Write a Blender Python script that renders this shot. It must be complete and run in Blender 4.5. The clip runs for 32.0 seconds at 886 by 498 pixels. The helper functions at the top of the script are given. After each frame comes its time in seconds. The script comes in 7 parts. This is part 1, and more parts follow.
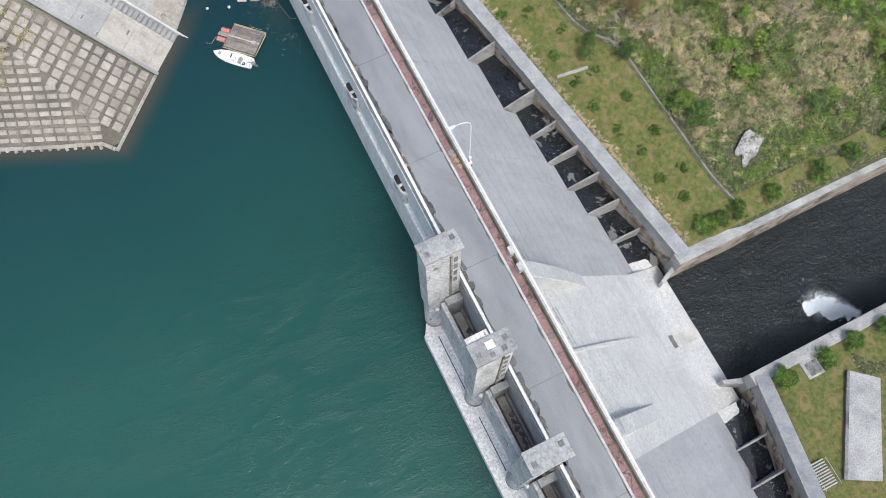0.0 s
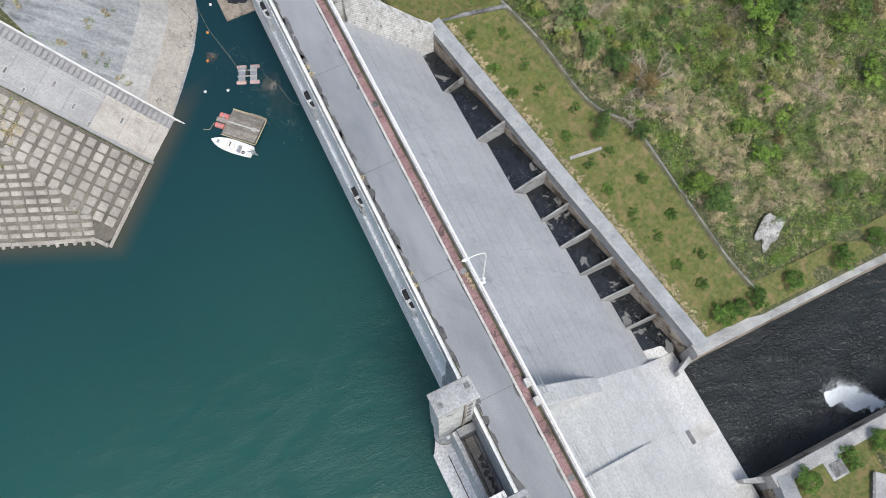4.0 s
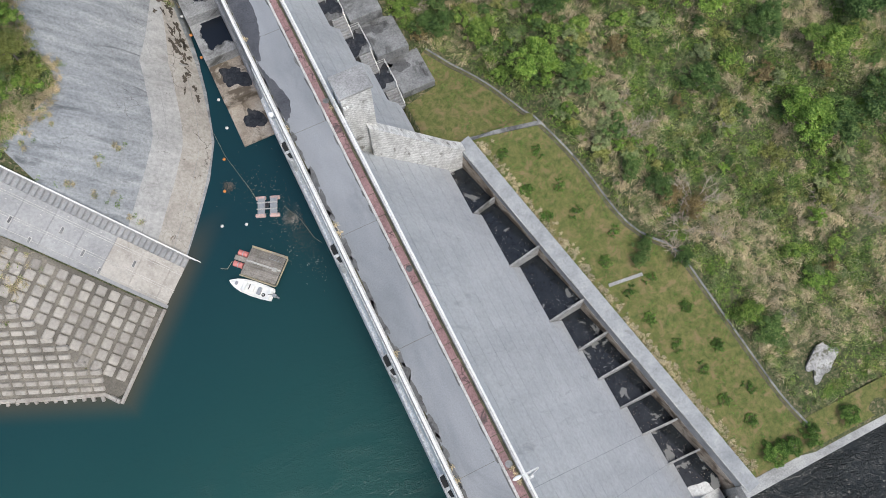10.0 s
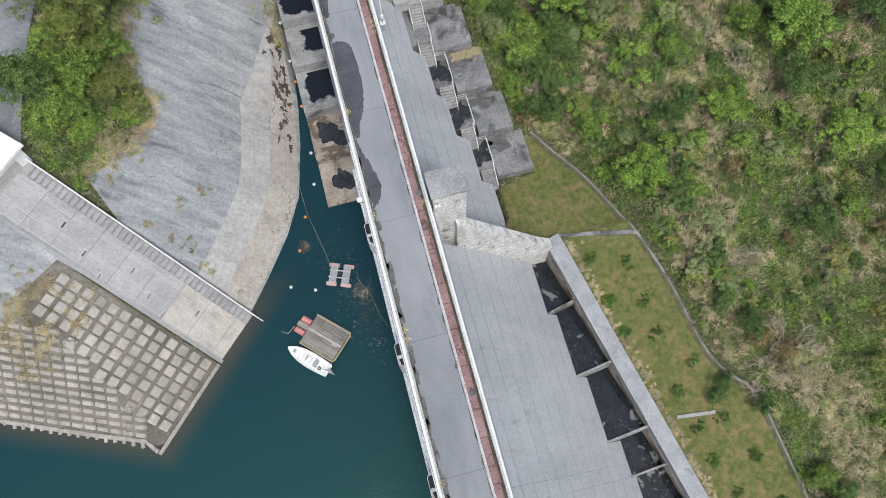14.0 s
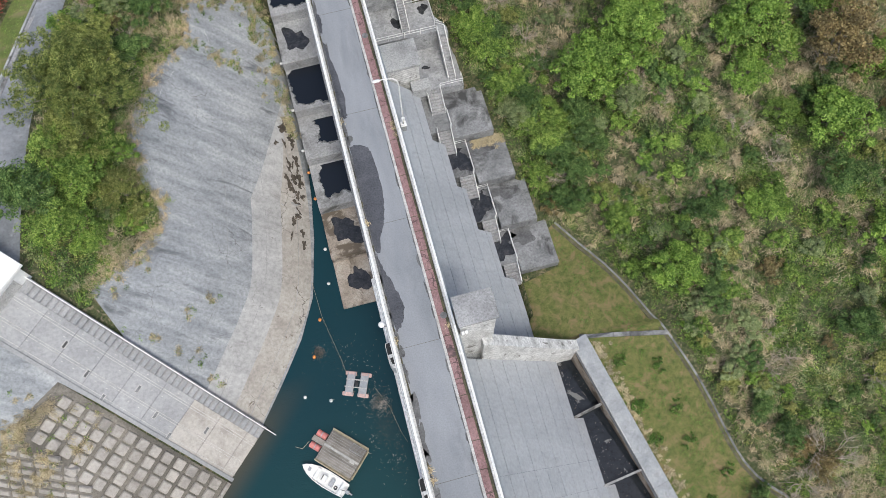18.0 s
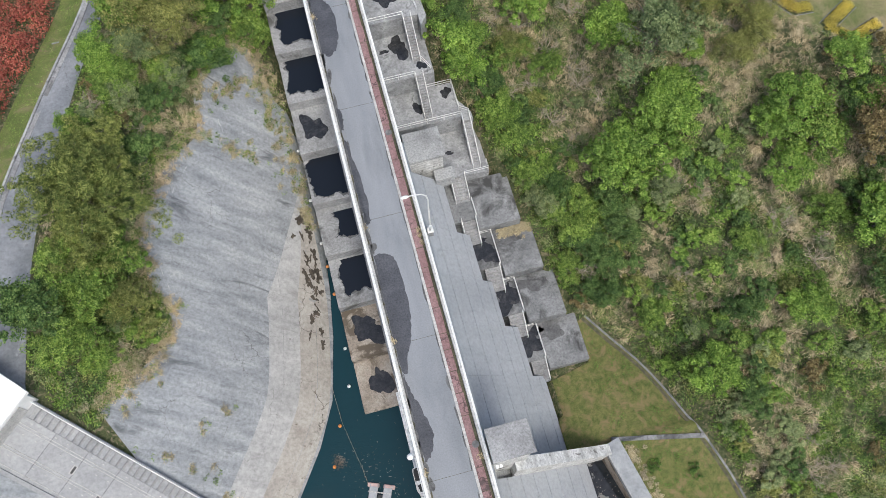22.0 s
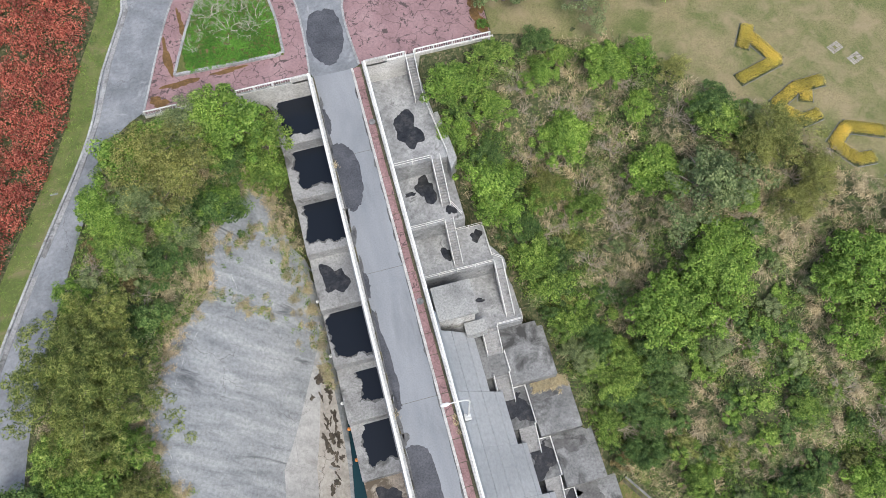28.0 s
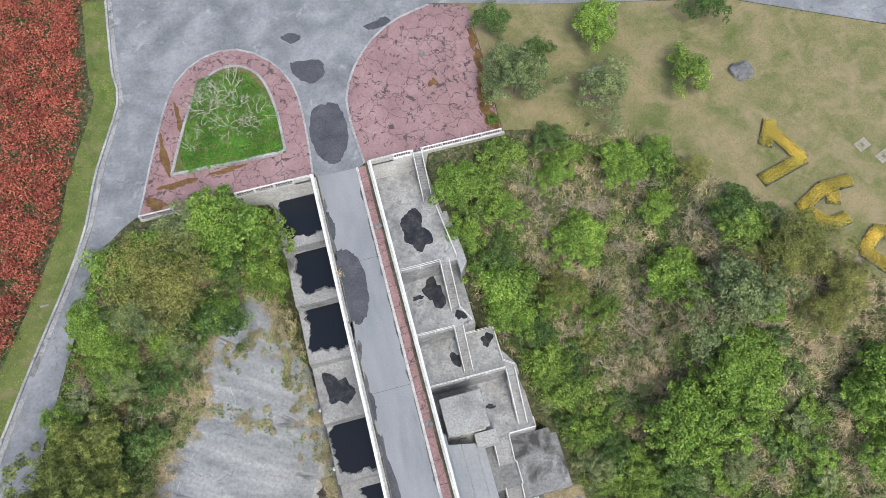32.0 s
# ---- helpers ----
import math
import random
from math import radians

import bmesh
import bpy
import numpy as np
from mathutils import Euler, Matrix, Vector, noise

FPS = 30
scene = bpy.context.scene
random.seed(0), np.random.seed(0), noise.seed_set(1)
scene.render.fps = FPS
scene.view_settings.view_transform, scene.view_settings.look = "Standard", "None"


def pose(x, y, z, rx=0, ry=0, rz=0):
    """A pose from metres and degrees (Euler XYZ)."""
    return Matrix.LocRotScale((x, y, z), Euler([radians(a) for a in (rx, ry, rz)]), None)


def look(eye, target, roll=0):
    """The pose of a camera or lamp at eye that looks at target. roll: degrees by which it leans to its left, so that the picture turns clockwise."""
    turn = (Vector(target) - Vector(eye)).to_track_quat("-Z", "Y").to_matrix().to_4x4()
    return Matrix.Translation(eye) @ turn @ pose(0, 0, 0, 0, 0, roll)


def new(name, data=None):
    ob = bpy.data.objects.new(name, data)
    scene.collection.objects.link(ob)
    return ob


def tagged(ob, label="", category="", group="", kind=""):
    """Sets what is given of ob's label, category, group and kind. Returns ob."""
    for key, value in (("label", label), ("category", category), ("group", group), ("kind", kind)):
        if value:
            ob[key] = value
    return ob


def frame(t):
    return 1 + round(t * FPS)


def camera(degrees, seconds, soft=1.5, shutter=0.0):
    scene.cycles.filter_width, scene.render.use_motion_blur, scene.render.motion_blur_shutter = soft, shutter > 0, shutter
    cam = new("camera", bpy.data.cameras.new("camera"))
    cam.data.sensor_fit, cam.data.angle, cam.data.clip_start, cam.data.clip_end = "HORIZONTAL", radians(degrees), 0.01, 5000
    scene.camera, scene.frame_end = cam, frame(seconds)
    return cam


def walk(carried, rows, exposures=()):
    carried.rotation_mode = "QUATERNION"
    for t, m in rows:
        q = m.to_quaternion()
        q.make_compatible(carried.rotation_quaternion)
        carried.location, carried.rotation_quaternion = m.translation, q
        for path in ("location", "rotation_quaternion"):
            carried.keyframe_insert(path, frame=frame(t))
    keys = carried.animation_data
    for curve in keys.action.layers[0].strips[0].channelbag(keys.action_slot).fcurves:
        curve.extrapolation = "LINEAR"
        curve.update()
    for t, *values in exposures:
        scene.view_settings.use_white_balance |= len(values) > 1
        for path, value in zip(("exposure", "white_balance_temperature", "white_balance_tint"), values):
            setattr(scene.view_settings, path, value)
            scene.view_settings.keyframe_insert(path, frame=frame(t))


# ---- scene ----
cam = camera(57.8, 32.0, soft=0.5)
PATH = [
    (0, (-1.148, -1.899, 75.065), (-0.855, -1.286, 73.184), -0.7),
    (1, (0.218, 1.103, 75.017), (0.514, 1.714, 73.136), -0.4),
    (2, (1.427, 4.162, 74.914), (1.723, 4.774, 73.034), -0.3),
    (3, (2.413, 7.311, 74.838), (2.711, 7.923, 72.957), -0.2),
    (3.5, (2.884, 8.834, 74.783), (3.183, 9.446, 72.903), -0.1),
    (5.5, (4.691, 14.749, 74.564), (4.989, 15.366, 72.685), -0.4),
    (6, (5.108, 16.286, 74.511), (5.407, 16.904, 72.633), -0.4),
    (7, (5.903, 19.268, 74.429), (6.203, 19.889, 72.552), -0.4),
    (8, (6.68, 22.125, 74.367), (6.978, 22.75, 72.491), -0.7),
    (9, (7.421, 25.084, 74.29), (7.719, 25.712, 72.414), -0.9),
    (10, (8.091, 27.784, 74.274), (8.387, 28.415, 72.4), -1.2),
    (11, (8.758, 30.403, 74.321), (9.056, 31.036, 72.448), -1.2),
    (12, (9.68, 33.414, 74.306), (9.974, 34.045, 72.431), -1.3),
    (12.5, (10.154, 34.987, 74.342), (10.42, 35.629, 72.467), -1.7),
    (13, (10.636, 36.546, 74.411), (10.847, 37.207, 72.535), -2.4),
    (13.5, (11.01, 38.263, 74.461), (11.164, 38.937, 72.584), -3.1),
    (14, (11.351, 40.057, 74.431), (11.493, 40.732, 72.554), -3.2),
    (14.5, (11.532, 41.851, 74.366), (11.675, 42.524, 72.488), -3.2),
    (16.5, (11.939, 48.482, 74.046), (12.086, 49.157, 72.169), -2.9),
    (17, (11.986, 50.095, 73.967), (12.133, 50.771, 72.09), -3.0),
    (18, (11.956, 53.062, 73.83), (12.104, 53.742, 71.955), -2.8),
    (19, (11.938, 56.126, 73.805), (12.086, 56.807, 71.93), -2.9),
    (20, (11.987, 59.164, 73.806), (12.132, 59.846, 71.931), -3.1),
    (21, (12.135, 62.074, 73.726), (12.28, 62.76, 71.853), -3.2),
    (22, (12.314, 65.19, 73.517), (12.461, 65.876, 71.644), -3.0),
    (23, (12.415, 68.263, 73.34), (12.569, 68.948, 71.467), -2.4),
    (24, (12.568, 71.363, 73.152), (12.726, 72.049, 71.28), -2.2),
    (25, (12.586, 74.392, 72.98), (12.746, 75.079, 71.109), -2.0),
    (25.5, (12.549, 75.915, 72.88), (12.713, 76.603, 71.009), -1.7),
    (27.5, (12.597, 81.896, 72.64), (12.768, 82.593, 70.773), -1.4),
    (28, (12.768, 83.307, 72.625), (12.939, 84.008, 70.759), -1.4),
    (29, (13.42, 85.918, 72.544), (13.589, 86.627, 70.682), -1.7),
    (30, (13.999, 88.458, 72.529), (14.171, 89.174, 70.67), -1.7),
    (31, (14.467, 90.972, 72.487), (14.639, 91.695, 70.63), -1.7),
    (32, (14.813, 93.432, 72.487), (14.985, 94.164, 70.634), -1.9),
]
walk(cam, [(t, look(eye, target, roll)) for t, eye, target, roll in PATH],
     exposures=[(0.0, 0.51), (4.0, 0.46), (10.0, 0.35), (24.0, 0.35), (28.0, 0.49), (32.0, 0.49)])

# ---- light ----
world = bpy.data.worlds.new("sky")
scene.world = world
world.use_nodes = True
wn = world.node_tree
sky = wn.nodes.new("ShaderNodeTexSky")
sky.sky_type, sky.sun_disc = "NISHITA", False
SUN_ELEV, SUN_ROT = radians(60), radians(174)
sky.sun_elevation, sky.sun_rotation = SUN_ELEV, SUN_ROT
sky.dust_density, sky.ozone_density, sky.air_density = 4.0, 1.0, 1.0
bgn = wn.nodes["Background"]
bgn.inputs["Strength"].default_value = 0.15
wn.links.new(sky.outputs[0], bgn.inputs["Color"])
sun = new("sun", bpy.data.lights.new("sun", "SUN"))
sun.data.energy, sun.data.angle, sun.data.color = 1.3, radians(16), (0.93, 0.98, 0.93)
SUN_DIR = Vector((math.sin(SUN_ROT) * math.cos(SUN_ELEV), math.cos(SUN_ROT) * math.cos(SUN_ELEV), math.sin(SUN_ELEV)))
sun.matrix_world = SUN_DIR.to_track_quat("Z", "Y").to_matrix().to_4x4()
sun.location = (0, 0, 120)

# ---- materials ----
def _nodes(name, rough=0.8, metal=0.0):
    m = bpy.data.materials.new(name)
    m.use_nodes = True
    t = m.node_tree
    b = t.nodes["Principled BSDF"]
    b.inputs["Roughness"].default_value = rough
    b.inputs["Metallic"].default_value = metal
    return m, t, b


def _noise(t, vec, scale, detail=4.0, rough=0.6, dist=0.0):
    n = t.nodes.new("ShaderNodeTexNoise")
    n.inputs["Scale"].default_value = scale
    n.inputs["Detail"].default_value = detail
    n.inputs["Roughness"].default_value = rough
    n.inputs["Distortion"].default_value = dist
    t.links.new(vec, n.inputs["Vector"])
    return n.outputs[0]


def _ramp(t, fac, stops):
    r = t.nodes.new("ShaderNodeValToRGB")
    e = r.color_ramp.elements
    while len(e) < len(stops):
        e.new(0.5)
    for k, (p, c) in zip(e, stops):
        k.position = p
        k.color = (*c, 1) if len(c) == 3 else c
    t.links.new(fac, r.inputs[0])
    return r.outputs[0]


def _mix(t, fac, a, b, mode="MIX"):
    n = t.nodes.new("ShaderNodeMix")
    n.data_type, n.blend_type = "RGBA", mode
    for s, v in ((n.inputs[0], fac), (n.inputs[6], a), (n.inputs[7], b)):
        if isinstance(v, (int, float)):
            s.default_value = v
        elif isinstance(v, tuple):
            s.default_value = (*v, 1)
        else:
            t.links.new(v, s)
    return n.outputs[2]


def _coord(t, stretch=(1, 1, 1), rot=(0, 0, 0)):
    c = t.nodes.new("ShaderNodeNewGeometry")
    m = t.nodes.new("ShaderNodeMapping")
    m.inputs["Scale"].default_value = stretch
    m.inputs["Rotation"].default_value = rot
    t.links.new(c.outputs["Position"], m.inputs["Vector"])
    return m.outputs[0]


def _bump(t, b, height, strength=0.3, dist=0.05):
    n = t.nodes.new("ShaderNodeBump")
    n.inputs["Strength"].default_value = strength
    n.inputs["Distance"].default_value = dist
    t.links.new(height, n.inputs["Height"])
    t.links.new(n.outputs[0], b.inputs["Normal"])


def surface(name, dark, mid, light, big=0.25, fine=6.0, rough=0.85, stain=None, stain_at=(0.6, 0.72), stain_scale=0.35, streak=(1, 1, 1),
            bump=0.25, vary=0.0, wet=None, cracks=None, grain=0.8, boards=None, turn=0.0):
    """Weathered ground or masonry: broad blotches, fine grain, stains with an outline of their own."""
    m, t, b = _nodes(name, rough)
    v = _coord(t, streak)
    if turn:
        mp = t.nodes.new("ShaderNodeMapping")
        mp.inputs["Scale"].default_value = streak
        t.links.new(_coord(t, (1, 1, 1), (0, 0, turn)), mp.inputs["Vector"])
        v = mp.outputs[0]
    p = _coord(t)
    c = _ramp(t, _noise(t, v, big, 5, 0.62, 0.3), [(0.3, dark), (0.5, mid), (0.72, light)])
    g = _noise(t, p, fine, 6, 0.7)
    c = _mix(t, grain, c, _ramp(t, g, [(0.3, (0.5, 0.5, 0.5)), (0.5, (1, 1, 1)), (0.7, (1.4, 1.4, 1.4))]), "MULTIPLY")
    if vary:
        o = t.nodes.new("ShaderNodeObjectInfo")
        lo, hi = 1 - vary, 1 + vary
        c = _mix(t, 1.0, c, _ramp(t, o.outputs["Random"], [(0, (lo, lo, lo)), (1, (hi, hi, hi))]), "MULTIPLY")
    if stain:
        s = _ramp(t, _noise(t, v, stain_scale, 7, 0.65, 0.6), [(stain_at[0], (0, 0, 0)), (stain_at[1], (1, 1, 1))])
        c = _mix(t, s, c, stain)
        if wet:
            r = t.nodes.new("ShaderNodeMapRange")
            r.inputs[3].default_value, r.inputs[4].default_value = rough, wet
            t.links.new(s, r.inputs[0])
            t.links.new(r.outputs[0], b.inputs["Roughness"])
    if cracks:
        vo = t.nodes.new("ShaderNodeTexVoronoi")
        vo.feature = "DISTANCE_TO_EDGE"
        vo.inputs["Scale"].default_value = cracks[0]
        ad = t.nodes.new("ShaderNodeVectorMath")
        sc = t.nodes.new("ShaderNodeVectorMath")
        nz = t.nodes.new("ShaderNodeTexNoise")
        nz.inputs["Scale"].default_value = 1.1
        nz.inputs["Detail"].default_value = 5
        t.links.new(p, nz.inputs["Vector"])
        sc.operation = "SCALE"
        sc.inputs[3].default_value = 1.5
        t.links.new(nz.outputs["Color"], sc.inputs[0])
        t.links.new(p, ad.inputs[0])
        t.links.new(sc.outputs[0], ad.inputs[1])
        t.links.new(ad.outputs[0], vo.inputs["Vector"])
        k = _ramp(t, vo.outputs["Distance"], [(0.0, (1, 1, 1)), (cracks[1], (0, 0, 0))])
        gate_ = _ramp(t, _noise(t, p, cracks[3], 4, 0.6), [(cracks[4] - 0.06, (0, 0, 0)), (cracks[4] + 0.06, (1, 1, 1))])
        c = _mix(t, _mix(t, 1.0, k, gate_, "MULTIPLY"), c, cracks[2])
    if boards:
        wv = t.nodes.new("ShaderNodeTexWave")
        wv.bands_direction = boards[1]
        wv.inputs["Scale"].default_value, wv.inputs["Distortion"].default_value = boards[0], 0.5
        wv.inputs["Detail"].default_value = 2.0
        t.links.new(_coord(t, (1, 1, 1), boards[2]), wv.inputs["Vector"])
        c = _mix(t, 0.4, c, _ramp(t, wv.outputs["Color"], [(0.0, (0.45, 0.45, 0.44)), (0.22, (1, 1, 1)), (1.0, (1.06, 1.06, 1.06))]), "MULTIPLY")
        g = _mix(t, 0.5, g, wv.outputs["Color"])
    t.links.new(c, b.inputs["Base Color"])
    _bump(t, b, g, bump, 0.04)
    return m


def plain(name, col, rough=0.5, metal=0.0, wear=0.15):
    m, t, b = _nodes(name, rough, metal)
    p = _coord(t)
    k = _ramp(t, _noise(t, p, 3.0, 5, 0.6), [(0.3, tuple(c * (1 - wear) for c in col)), (0.7, tuple(min(1, c * (1 + wear)) for c in col))])
    t.links.new(k, b.inputs["Base Color"])
    return m


M = {}
M["road"] = surface("asphalt_worn_grey", (0.19, 0.205, 0.22), (0.245, 0.258, 0.275), (0.3, 0.313, 0.33), 0.2, 7, 0.8, (0.165, 0.175, 0.185), (0.58, 0.75), 0.22, (1, 0.35, 1), 0.15, grain=0.3)
M["lane"] = surface("asphalt_old_patchy", (0.14, 0.15, 0.163), (0.205, 0.217, 0.233), (0.3, 0.312, 0.33), 0.35, 3, 0.85, (0.36, 0.37, 0.38), (0.6, 0.72), 0.5, (0.8, 0.8, 1), 0.2, cracks=(0.12, 0.004, (0.12, 0.12, 0.12), 0.1, 0.5), grain=0.45)
M["conc"] = surface("concrete_weathered", (0.21, 0.215, 0.215), (0.335, 0.34, 0.34), (0.45, 0.455, 0.45), 0.35, 5, 0.85, (0.11, 0.11, 0.11), (0.6, 0.75), 0.5)
M["face"] = surface("dam_face_concrete", (0.345, 0.36, 0.38), (0.395, 0.41, 0.43), (0.44, 0.455, 0.475), 0.22, 2.2, 0.85, (0.29, 0.3, 0.315), (0.6, 0.76), 0.9, (0.3, 1.0, 0.3), 0.2, 0.035, grain=0.3)
M["walltop"] = surface("wall_concrete_smooth", (0.22, 0.235, 0.25), (0.285, 0.3, 0.315), (0.36, 0.37, 0.38), 0.5, 3, 0.85, (0.2, 0.205, 0.21), (0.6, 0.75), 0.7, grain=0.35)
M["spill"] = surface("spillway_rough_concrete", (0.5, 0.505, 0.505), (0.57, 0.575, 0.575), (0.63, 0.635, 0.63), 0.25, 3.2, 0.9, (0.36, 0.36, 0.36), (0.585, 0.65), 3.6, (1, 1, 1), 0.6, grain=0.6)
M["pale"] = surface("concrete_pale", (0.40, 0.39, 0.37), (0.52, 0.51, 0.49), (0.64, 0.63, 0.61), 0.5, 6, 0.85, (0.25, 0.24, 0.22), (0.62, 0.75), 0.8)
M["board"] = surface("concrete_boardmarked", (0.44, 0.435, 0.42), (0.6, 0.595, 0.58), (0.74, 0.735, 0.72), 0.7, 3.5, 0.85, (0.2, 0.19, 0.175), (0.58, 0.68), 0.8, (1.2, 1.2, 0.5), 0.6, boards=(1.0, "X", (0, 0.75, 0)))
M["dark"] = surface("concrete_dark_stained", (0.115, 0.118, 0.12), (0.19, 0.194, 0.197), (0.285, 0.29, 0.292), 0.4, 4, 0.8, (0.05, 0.05, 0.05), (0.52, 0.66), 0.35)
M["step"] = surface("concrete_step_wet", (0.2, 0.2, 0.2), (0.29, 0.29, 0.29), (0.38, 0.38, 0.38), 0.4, 5, 0.8, (0.09, 0.09, 0.085), (0.55, 0.66), 0.3)
M["brown"] = surface("concrete_silt_brown", (0.24, 0.2, 0.16), (0.36, 0.31, 0.26), (0.47, 0.43, 0.37), 0.5, 5, 0.85, (0.12, 0.095, 0.07), (0.48, 0.56), 0.3)
M["bank"] = surface("bank_concrete", (0.18, 0.192, 0.203), (0.27, 0.285, 0.296), (0.38, 0.39, 0.396), 0.6, 3.2, 0.88, (0.115, 0.122, 0.13), (0.58, 0.7), 0.5, (0.28, 1.3, 0.3), 0.6, turn=0.45, cracks=(0.14, 0.004, (0.1, 0.1, 0.095), 0.15, 0.55), grain=0.6)
M["shore"] = surface("bank_concrete_tan", (0.285, 0.26, 0.23), (0.365, 0.34, 0.305), (0.44, 0.42, 0.385), 0.4, 3, 0.9, (0.14, 0.11, 0.08), (0.63, 0.68), 0.8, (1, 1, 1), 0.5, cracks=(0.3, 0.014, (0.07, 0.055, 0.045), 0.2, 0.5), grain=0.5)
M["beige"] = surface("bank_concrete_pale", (0.29, 0.29, 0.285), (0.36, 0.358, 0.35), (0.44, 0.435, 0.425), 0.4, 2.4, 0.88, (0.235, 0.23, 0.22), (0.58, 0.72), 0.5, (0.3, 1.3, 0.3), 0.5, turn=0.45, cracks=(0.2, 0.005, (0.13, 0.12, 0.11), 0.2, 0.55), grain=0.5)
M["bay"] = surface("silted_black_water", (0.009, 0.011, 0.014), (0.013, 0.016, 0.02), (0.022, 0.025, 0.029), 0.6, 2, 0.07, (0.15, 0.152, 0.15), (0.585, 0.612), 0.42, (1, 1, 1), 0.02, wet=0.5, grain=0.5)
M["red"] = surface("pavement_red", (0.2, 0.115, 0.115), (0.27, 0.16, 0.16), (0.34, 0.215, 0.21), 0.3, 6, 0.8, (0.1, 0.07, 0.07), (0.6, 0.66), 0.45, cracks=(0.8, 0.045, (0.07, 0.045, 0.045), 0.18, 0.5))
M["plaza"] = surface("plaza_red_flaking", (0.22, 0.135, 0.14), (0.29, 0.18, 0.185), (0.35, 0.235, 0.235), 0.25, 5, 0.8, (0.085, 0.062, 0.06), (0.585, 0.61), 1.1, cracks=(0.55, 0.03, (0.07, 0.05, 0.05), 0.16, 0.42), grain=0.5)
M["white"] = plain("white_paint", (0.75, 0.75, 0.73), 0.5, 0, 0.12)
M["kerb"] = surface("kerb_concrete", (0.36, 0.35, 0.33), (0.48, 0.47, 0.45), (0.58, 0.57, 0.55), 0.6, 6, 0.85, (0.18, 0.17, 0.14), (0.6, 0.72), 0.9)
M["moss"] = surface("moss_gutter", (0.05, 0.05, 0.03), (0.09, 0.085, 0.055), (0.15, 0.14, 0.08), 1.2, 8, 0.95)
M["soil"] = surface("hillside_undergrowth", (0.016, 0.03, 0.009), (0.055, 0.07, 0.025), (0.14, 0.13, 0.066), 2.6, 9, 0.95, (0.21, 0.17, 0.112), (0.53, 0.64), 2.2, (1, 1, 1), 1.0)
M["lawn"] = surface("lawn_mown", (0.055, 0.088, 0.018), (0.11, 0.122, 0.034), (0.175, 0.158, 0.06), 1.5, 9, 0.95, (0.2, 0.15, 0.075), (0.5, 0.66), 0.7, (1, 1, 1), 0.6)
M["park"] = surface("lawn_park_dry", (0.1, 0.13, 0.036), (0.185, 0.175, 0.078), (0.275, 0.225, 0.125), 0.22, 7, 0.95, (0.29, 0.235, 0.14), (0.5, 0.7), 0.35, (1, 1, 1), 0.6)
M["deck"] = surface("terrace_concrete_stained", (0.17, 0.173, 0.177), (0.29, 0.294, 0.298), (0.44, 0.443, 0.446), 0.7, 4, 0.85, (0.1, 0.1, 0.1), (0.585, 0.7), 0.7, bump=0.4, grain=0.7)


def water(name, deep, shallow, rough, wave, strength, scale2=0.02, blue=None, high=0.8):
    m, t, b = _nodes(name, rough)
    p = _coord(t)
    px = t.nodes.new("ShaderNodeSeparateXYZ")
    t.links.new(p, px.inputs[0])
    c = _ramp(t, _noise(t, p, scale2, 3, 0.5), [(0.3, deep), (0.7, shallow)])
    if blue:
        mr = t.nodes.new("ShaderNodeMapRange")
        mr.inputs[1].default_value, mr.inputs[2].default_value = 28.0, 72.0
        t.links.new(px.outputs[1], mr.inputs[0])
        c = _mix(t, mr.outputs[0], c, blue)
        # silt stirred up along the revetment
        ds = []
        for nx_, ny_, off in ((0.725, -0.69, 52.65), (-0.40, -0.92, 46.52)):
            dt = t.nodes.new("ShaderNodeVectorMath")
            dt.operation = "DOT_PRODUCT"
            dt.inputs[1].default_value = (nx_, ny_, 0)
            t.links.new(p, dt.inputs[0])
            ad = t.nodes.new("ShaderNodeMath")
            ad.inputs[1].default_value = off
            t.links.new(dt.outputs["Value"], ad.inputs[0])
            ds.append(ad.outputs[0])
        mx = t.nodes.new("ShaderNodeMath")
        mx.operation = "MAXIMUM"
        t.links.new(ds[0], mx.inputs[0])
        t.links.new(ds[1], mx.inputs[1])
        near = t.nodes.new("ShaderNodeMapRange")
        near.interpolation_type = "SMOOTHSTEP"
        for q, v in zip((1, 2, 3, 4), (-0.5, 3.2, 0.75, 0.0)):
            near.inputs[q].default_value = v
        t.links.new(mx.outputs[0], near.inputs[0])
        up = t.nodes.new("ShaderNodeMapRange")
        for q, v in zip((1, 2, 3, 4), (69.0, 75.0, 1.0, 0.0)):
            up.inputs[q].default_value = v
        t.links.new(px.outputs[1], up.inputs[0])
        mu = t.nodes.new("ShaderNodeMath")
        mu.operation = "MULTIPLY"
        t.links.new(near.outputs[0], mu.inputs[0])
        t.links.new(up.outputs[0], mu.inputs[1])
        c = _mix(t, mu.outputs[0], c, (0.085, 0.07, 0.045))
    t.links.new(c, b.inputs["Base Color"])
    b.inputs["IOR"].default_value = 1.33
    a = _noise(t, _coord(t, wave, (0, 0, 0.35)), 1.0, 3, 0.55, 0.9)
    w = _noise(t, _coord(t, (wave[0] * 0.13, wave[1] * 0.13, 1)), 1.0, 3, 0.5)
    h = _mix(t, 1.0, a, _ramp(t, w, [(0.35, (0.15, 0.15, 0.15)), (0.65, (1, 1, 1))]), "MULTIPLY")
    if blue:
        fade = _ramp(t, mr.outputs[0], [(0.0, (1, 1, 1)), (0.6, (0.22, 0.22, 0.22))])
        h = _mix(t, 1.0, h, fade, "MULTIPLY")
    _bump(t, b, h, strength, high)
    return m


